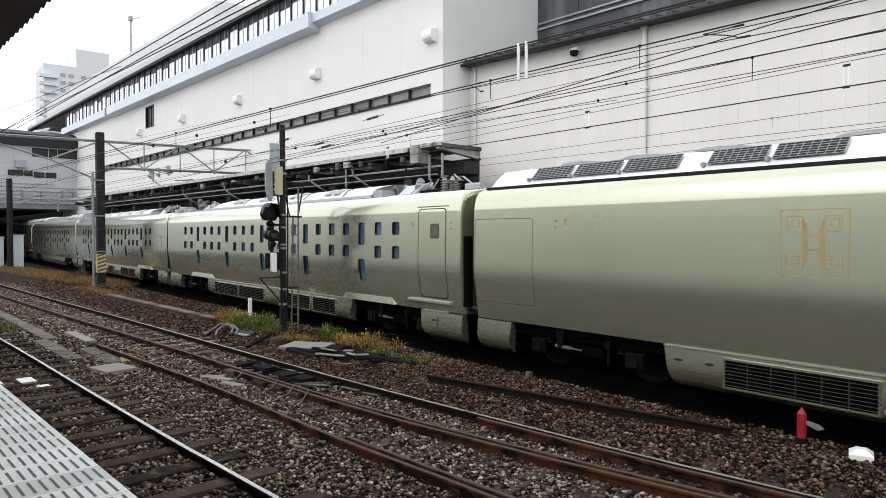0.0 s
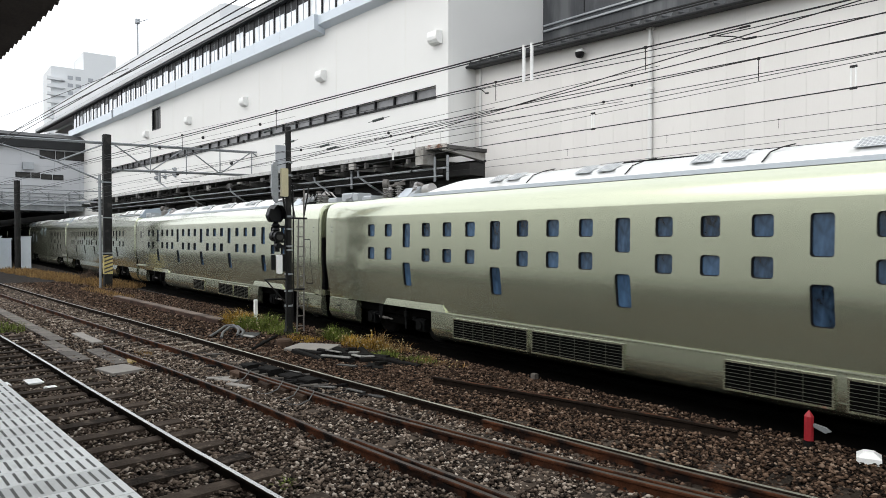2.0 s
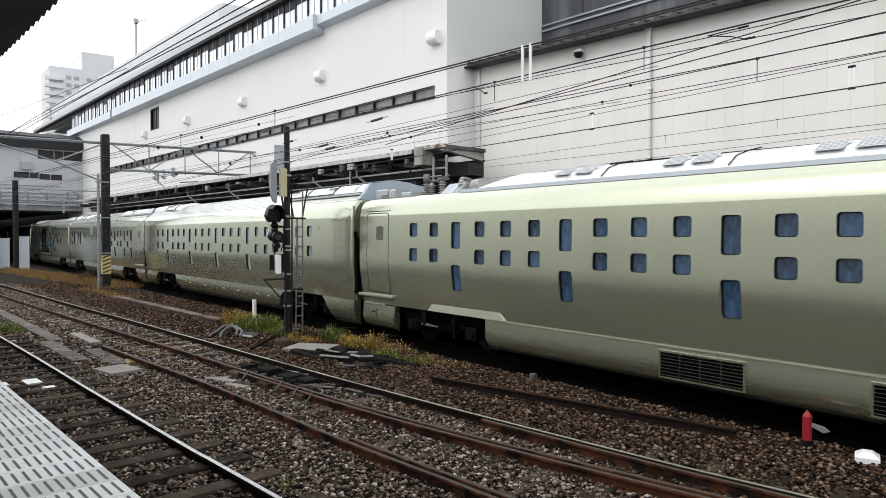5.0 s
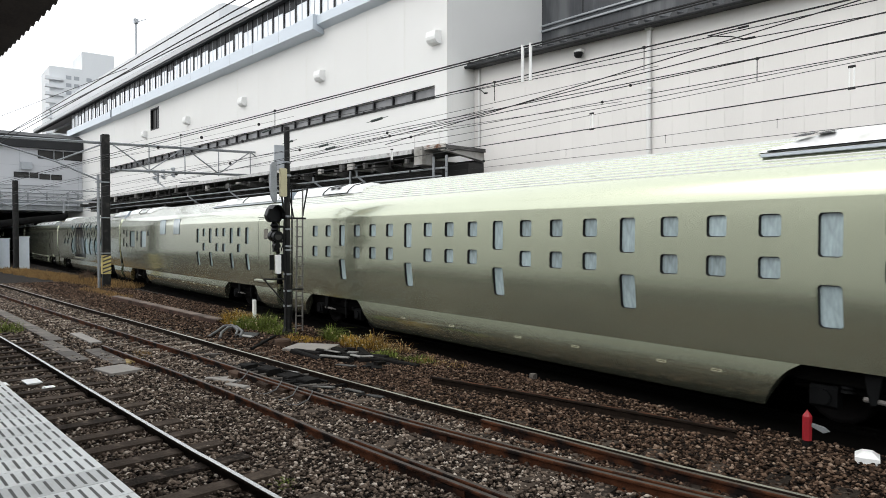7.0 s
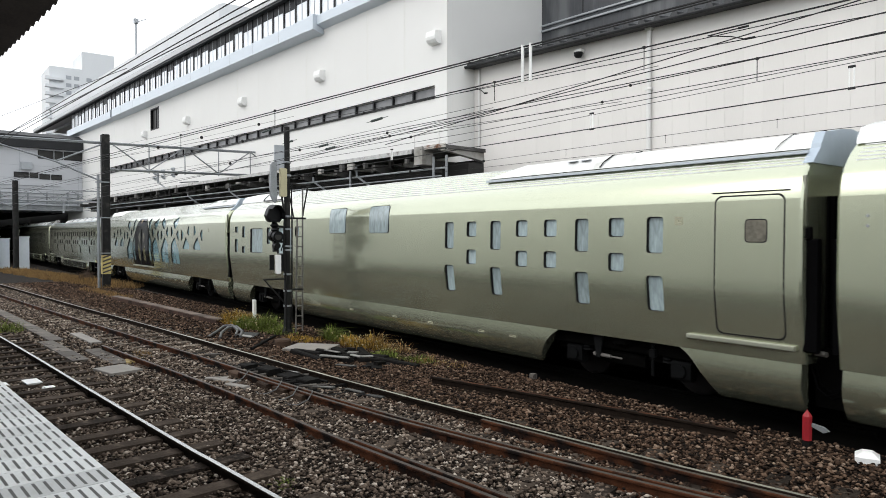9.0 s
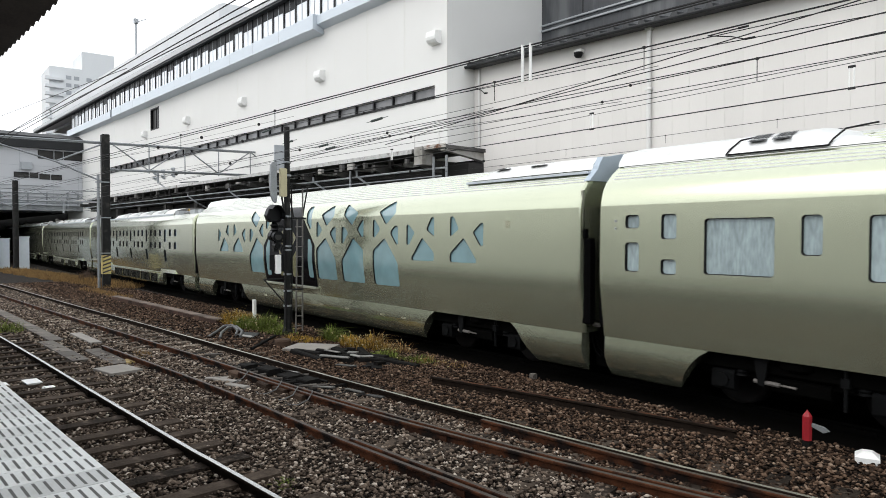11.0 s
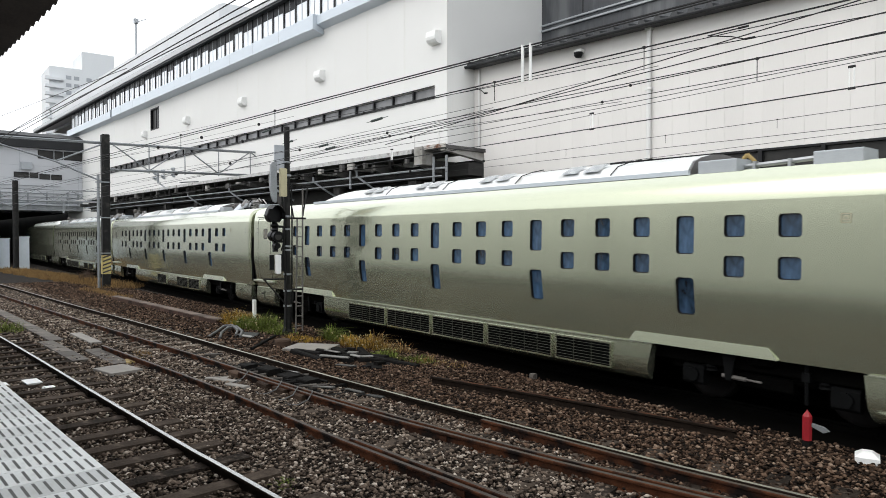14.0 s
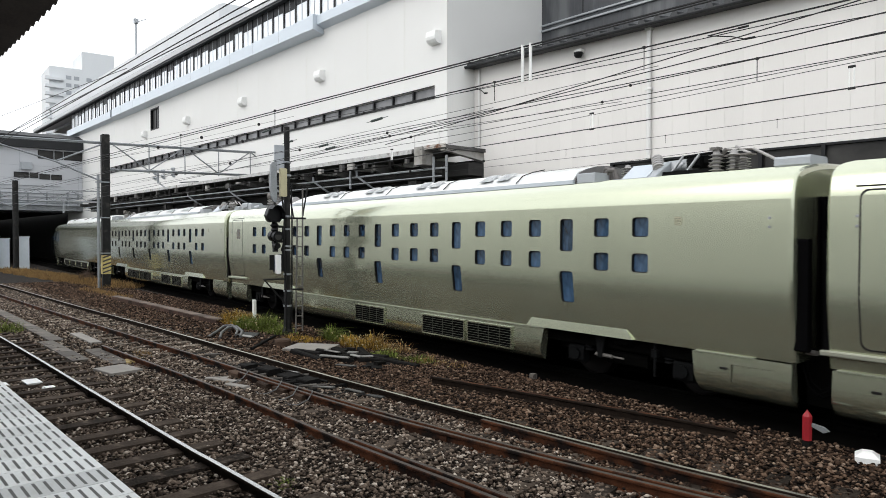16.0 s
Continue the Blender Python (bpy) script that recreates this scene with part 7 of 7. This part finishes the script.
# point machine rods and plates between the rails
for i in range(28):
    x = -15.2 + i * 0.21 + random.uniform(-0.08, 0.08)
    ob = part("slide_plate", BOX(-0.05, 0.05, -0.42, 0.42, 0, 0.035, bev=0.008), M_IRON, None, "", 0, pose(x, 5.2 + (x + 12) * 0.11 + random.uniform(-0.1, 0.1), -0.145, random.uniform(-2, 2), 0, random.uniform(-10, 16)))
    tagged(ob, "dark steel slide plate of the turnout", "slide plate", "slide plates")
for x, y, l, rz in ((-13.0, 7.4, 1.2, 35), (-12.6, 7.0, 0.9, 20), (-12.3, 7.75, 1.0, 8), (-11.8, 7.6, 0.8, 50), (-13.6, 6.9, 0.9, 12), (-12.9, 7.9, 0.7, -20), (-11.4, 7.75, 1.2, 15), (-13.3, 6.7, 1.1, 5)):
    ob = part("scrap_bar", BOX(-l / 2, l / 2, -0.07, 0.07, 0, 0.1, bev=0.02), M_IRON, None, "", 0, pose(x, y, -0.15, random.uniform(-5, 5), random.uniform(-4, 4), rz))
    tagged(ob, "dark grey steel bar lying in a heap", "steel bar", "heap of steel bars")
for i in range(22):
    l, w = random.uniform(0.15, 0.5), random.uniform(0.04, 0.12)
    ob = part("scrap_bar", BOX(-l / 2, l / 2, -w, w, 0, random.uniform(0.05, 0.14), bev=0.015), M_IRON, None, "", 0,
              pose(random.uniform(-13.6, -11.2), 7.45 + random.uniform(-0.45, 0.45), -0.16, random.uniform(-12, 12), random.uniform(-10, 10), random.uniform(-60, 70)))
    tagged(ob, "short dark iron piece lying in a heap", "steel bar", "heap of steel bars")
for i in range(18):
    l = random.uniform(0.2, 0.6)
    x = random.uniform(-14.8, -9.5)
    ob = part("rod_piece", Shape().tube((-l / 2, 0, 0.05), (l / 2, 0, 0.05), 0.022, 6).box(-0.06, 0.06, -0.05, 0.05, 0, 0.07), random.choice([M_IRON, M_PLATE, M_IRON]), None, "", 0,
              pose(x, 5.3 + (x + 12) * 0.11 + random.uniform(-0.35, 0.35), -0.125, 0, 0, random.uniform(60, 120)))
    tagged(ob, "dark point rod between the turnout rails", "point rod", "point rods")
pm = thing("point_machine", "dark point machine boxes and rod between the rails", "point machine", "", pose(-11.6, 5.32, -0.15, 0, 0, 7))
for x, w, h in ((-1.2, 0.3, 0.12), (-0.4, 0.45, 0.16), (0.3, 0.4, 0.13), (0.9, 0.35, 0.15)):
    part("casing", BOX(x - w / 2, x + w / 2, -0.14, 0.14, 0, h, bev=0.02), M_IRON, pm)
part("rod", Shape().tube((-1.4, 0.2, 0.1), (1.2, 0.2, 0.1), 0.025, 8), M_IRON, pm)
sb = thing("track_box", "white boxes and wires beside the running rail", "track box", "", pose(-13.75, 1.62, -0.15, 0, 0, 5))
part("casing", BOX(-0.2, 0.2, -0.1, 0.1, 0, 0.08, bev=0.02), M_WHITE, sb)
part("lid", BOX(-0.22, 0.22, -0.12, 0.12, 0.08, 0.095), M_WHITE, sb)
part("side_box", BOX(0.45, 0.75, 0.05, 0.25, 0, 0.06, bev=0.02), M_WHITE, sb)
part("side_box", BOX(-0.4, -0.1, -0.5, -0.3, 0, 0.06, bev=0.02), M_WHITE, sb)
# timber blocks under the rods, worn boards, looped wires
for x, y, rz in ((-12.2, 4.86, 96), (-11.0, 4.9, 92), (-10.45, 4.95, 95), (-9.9, 5.0, 97)):
    ob = part("timber_block", BOX(-0.17, 0.17, -0.10, 0.10, 0, 0.13, bev=0.02), M_TIMBER, None, "", 0, pose(x, y - 0.12, -0.16, 0, 2, rz - 88))
    tagged(ob, "worn brown timber block against the rail", "timber block", "timber blocks")
for x, y, l, rz in ((-11.9, 4.43, 0.55, 26), (-11.38, 4.41, 0.5, 20), (-12.2, 4.35, 0.4, 55)):
    slab_thing("wooden_board", "pale weathered board end in the ballast", x, y, l, 0.14, 0.06, rz, M_PLATELIGHT, -0.15, "board")
for x, y in ((-11.72, 4.65), (-10.52, 4.74), (-9.98, 4.78), (-9.54, 4.82)):
    q = [(x - 0.25, y + 0.22, 0.0), (x - 0.05, y + 0.12, 0.03), (x + 0.12, y - 0.05, -0.04), (x + 0.08, y - 0.2, -0.1), (x - 0.1, y - 0.26, -0.12), (x - 0.3, y - 0.22, -0.13)]
    ob = part("cable_loop", Shape().pipe(q, 0.010, 6), M_HOSE)
    tagged(ob, "pale looped bond wire at the rail's foot", "cable", "bond wires")
# pale straps paint the glints and bare bars among the iron
for x, y, l, w, rz in ((-11.3, 5.38, 0.5, 0.05, 30), (-11.9, 5.6, 0.6, 0.05, 24), (-11.4, 5.69, 0.35, 0.07, 80), (-10.3, 5.47, 0.5, 0.04, 34), (-9.7, 5.77, 0.35, 0.05, 20), (-9.15, 5.84, 0.3, 0.05, 28), (-10.7, 5.55, 0.4, 0.03, 100),
                       (-13.0, 7.18, 0.4, 0.05, 20), (-12.6, 7.46, 0.22, 0.07, 40), (-12.0, 7.44, 0.25, 0.08, 70), (-12.2, 7.3, 0.3, 0.04, 10), (-11.4, 6.6, 0.5, 0.05, 15), (-12.4, 6.9, 0.7, 0.04, 28), (-17.0, 6.9, 0.5, 0.16, 50), (-16.7, 6.75, 0.4, 0.06, 20)):
    ob = part("steel_strap", BOX(-l / 2, l / 2, -w, w, 0, 0.03, bev=0.008), M_STRAP, None, "", 0, pose(x, y, -0.035 if y > 6.5 and x > -14 else -0.1, random.uniform(-12, 12), random.uniform(-3, 3), rz))
    tagged(ob, "pale steel strap with glints put into its colour", "steel strap", "steel straps")
block = part("pad_block", Shape().lathe((0, 0, 0), [(0.2, 0), (0.2, 0.16), (0.17, 0.2), (0, 0.2)], 12), M_TIMBER, None, "", 35, pose(-15.0, 6.95, -0.17))
tagged(block, "dark round stump beside the rail", "stump")
bar = part("loose_bar", TUBE((-14.85, 6.1, -0.1), (-16.2, 7.3, -0.06), 0.035, 8), M_IRON)
tagged(bar, "dark iron bar leaning across the ballast", "steel bar")
for off in (0.0, 0.32):
    hs = part("hose", Shape().pipe([(-17.3 + off, 5.95 + off * 0.6, -0.1), (-17.9 + off, 6.4, -0.06), (-18.5 + off, 6.8, -0.02), (-18.4 + off, 7.0, 0.0), (-17.6 + off, 6.85, -0.03), (-17.1 + off, 6.6, -0.09)], 0.035, 8), M_HOSE)
    tagged(hs, "grey rubber hose curled on the ballast", "hose", "hoses")
# white cabinets by the far portal
for x, y, w, h in ((-62, 4.6, 1.3, 2.6), (-62.5, 5.5, 0.9, 2.4), (-61, 6.75, 0.7, 2.55)):
    c = thing("relay_cabinet", "pale blue-white relay cabinet", "cabinet", "relay cabinets", pose(x, y, -0.16))
    part("casing", BOX(-0.3, 0.3, -w / 2, w / 2, 0.1, h, bev=0.03), M_CAB, c)
    part("plinth", BOX(-0.32, 0.32, -w / 2 - 0.03, w / 2 + 0.03, 0, 0.1), M_CONC, c)
    part("roof_cap", BOX(-0.36, 0.36, -w / 2 - 0.05, w / 2 + 0.05, h, h + 0.08), M_CAB, c)
    part("door", BOX(0.3, 0.315, -w / 2 + 0.06, w / 2 - 0.06, 0.2, h - 0.12), M_CAB, c)


# ---- weeds ----
def blades(name, label, cx, cy, rx, ry, n, h0, h1, mat, rz=0.0, heads=0):
    g = np.random.default_rng(int(abs(cx * 100 + cy * 10)))
    s = Shape()
    for i in range(int(1.6 * n)):
        a, r = g.random() * 6.283, g.random() ** 0.5
        dx, dy = rx * r * math.cos(a), ry * r * math.sin(a)
        x, y = cx + dx * math.cos(rz) - dy * math.sin(rz), cy + dx * math.sin(rz) + dy * math.cos(rz)
        h = (h0 + (h1 - h0) * g.random() ** 1.6) * (1.15 - 0.6 * r) * (0.7 + 0.5 * math.sin(3.1 * x + 1.7 * y) ** 2)
        t = g.random() * 6.283
        lean = 0.2 + 1.25 * g.random()
        w = 0.003 + 0.005 * g.random()
        ux, uy = math.cos(t), math.sin(t)
        p = [(x - uy * w, y + ux * w, -0.16), (x + uy * w, y - ux * w, -0.16)]
        m = (x + ux * lean * h * 0.35, y + uy * lean * h * 0.35, -0.16 + h * 0.65)
        e = (x + ux * lean * h, y + uy * lean * h, -0.16 + h * (1 - 0.3 * lean))
        q = [(m[0] - uy * w, m[1] + ux * w, m[2]), (m[0] + uy * w, m[1] - ux * w, m[2])]
        s.f += [[len(s.v), len(s.v) + 1, len(s.v) + 3, len(s.v) + 2], [len(s.v) + 2, len(s.v) + 3, len(s.v) + 4]]
        s.k += [0, 0]
        s.v += [p[0], p[1], q[0], q[1], e]
        if i < heads:
            b = len(s.v)
            k = 0.012 + 0.014 * g.random()
            s.v += [(e[0] + k, e[1], e[2]), (e[0], e[1] + k, e[2]), (e[0] - k, e[1], e[2]), (e[0], e[1] - k, e[2]), (e[0], e[1], e[2] + k), (e[0], e[1], e[2] - k)]
            for f in ((0, 1, 4), (1, 2, 4), (2, 3, 4), (3, 0, 4), (1, 0, 5), (2, 1, 5), (3, 2, 5), (0, 3, 5)):
                s.f.append([b + j for j in f])
                s.k.append(1)
    ob = part(name, s, [mat, M_FLOWER])
    return tagged(ob, label, "weeds", "weeds", "stuff")


blades("weeds", "green weed clump with pale tips by the stake", -18.3, 7.75, 0.9, 0.45, 1100, 0.2, 0.62, M_GRASS_G, 0.3, 70)
blades("weeds", "yellowing orange weed clump beside the stake", -19.5, 7.65, 0.55, 0.4, 700, 0.25, 0.72, M_GRASS_Y, 0.3, 110)
blades("weeds", "green weeds trailing off along the track", -17.2, 7.8, 0.8, 0.35, 420, 0.1, 0.4, M_GRASS_G, 0.2, 30)
blades("weeds", "dry grass at the signal's foot", -15.4, 7.7, 0.6, 0.35, 240, 0.08, 0.3, M_GRASS_Y, 0.2)
blades("weeds", "dark green bushy weed behind the cover plate", -14.9, 8.35, 0.45, 0.25, 420, 0.25, 0.6, M_GRASS_G, 0.1, 20)
blades("weeds", "yellow-brown weeds with pale seed heads", -13.6, 8.35, 0.75, 0.3, 700, 0.15, 0.5, M_GRASS_Y, 0.2, 120)
blades("weeds", "brown stalks among the weeds by the train", -13.2, 8.5, 1.1, 0.25, 300, 0.15, 0.5, M_GRASS_D, 0.2, 60)
blades("weeds", "low green weeds near the steel heap", -12.3, 8.05, 0.4, 0.22, 300, 0.08, 0.3, M_GRASS_G, 0.2)
blades("weeds", "low green weeds on the ballast", -11.4, 8.25, 0.55, 0.22, 300, 0.06, 0.26, M_GRASS_G, 0.2)
blades("weeds", "scattered dry weeds on the ballast", -11.0, 8.4, 0.9, 0.25, 160, 0.06, 0.26, M_GRASS_D, 0.2, 20)
blades("weeds", "green weeds beside the running rail", -22.0, 1.9, 0.8, 0.5, 300, 0.15, 0.5, M_GRASS_G, 0.1)
blades("weeds", "small green tuft between the rails", -6.6, 3.05, 0.18, 0.15, 60, 0.05, 0.14, M_GRASS_G)
blades("weeds", "small tuft beside the rail", -15.8, 4.0, 0.5, 0.15, 120, 0.05, 0.16, M_GRASS_D, 0.1)
for i in range(8):
    blades("dry_grass", "dry straw-coloured grass along the track", -60 + i * 3.1, 5.9 + i * 0.35, 2.2, 1.2, 1800, 0.12, 0.5, M_GRASS_D, 0.1)
for i in range(4):
    blades("dry_grass", "low dry grass along the track", -36 + i * 1.5, 6.7 + i * 0.1, 1.3, 0.4, 200, 0.1, 0.35, M_GRASS_D, 0.1)
blades("weeds", "brown shrub stalks by the track", -44, 8.0, 0.5, 0.4, 200, 0.6, 1.2, M_STALK)


def motions():
    """The train rolls past, car by car, quickening a little."""
    times = [0.5 * i for i in range(33)]
    for k, car in enumerate(TRAIN):
        walk(car, [(t, pose(train_place(t) - PITCH_CAR * (k - 1), TRACK_Y, 0)) for t in times])


motions()
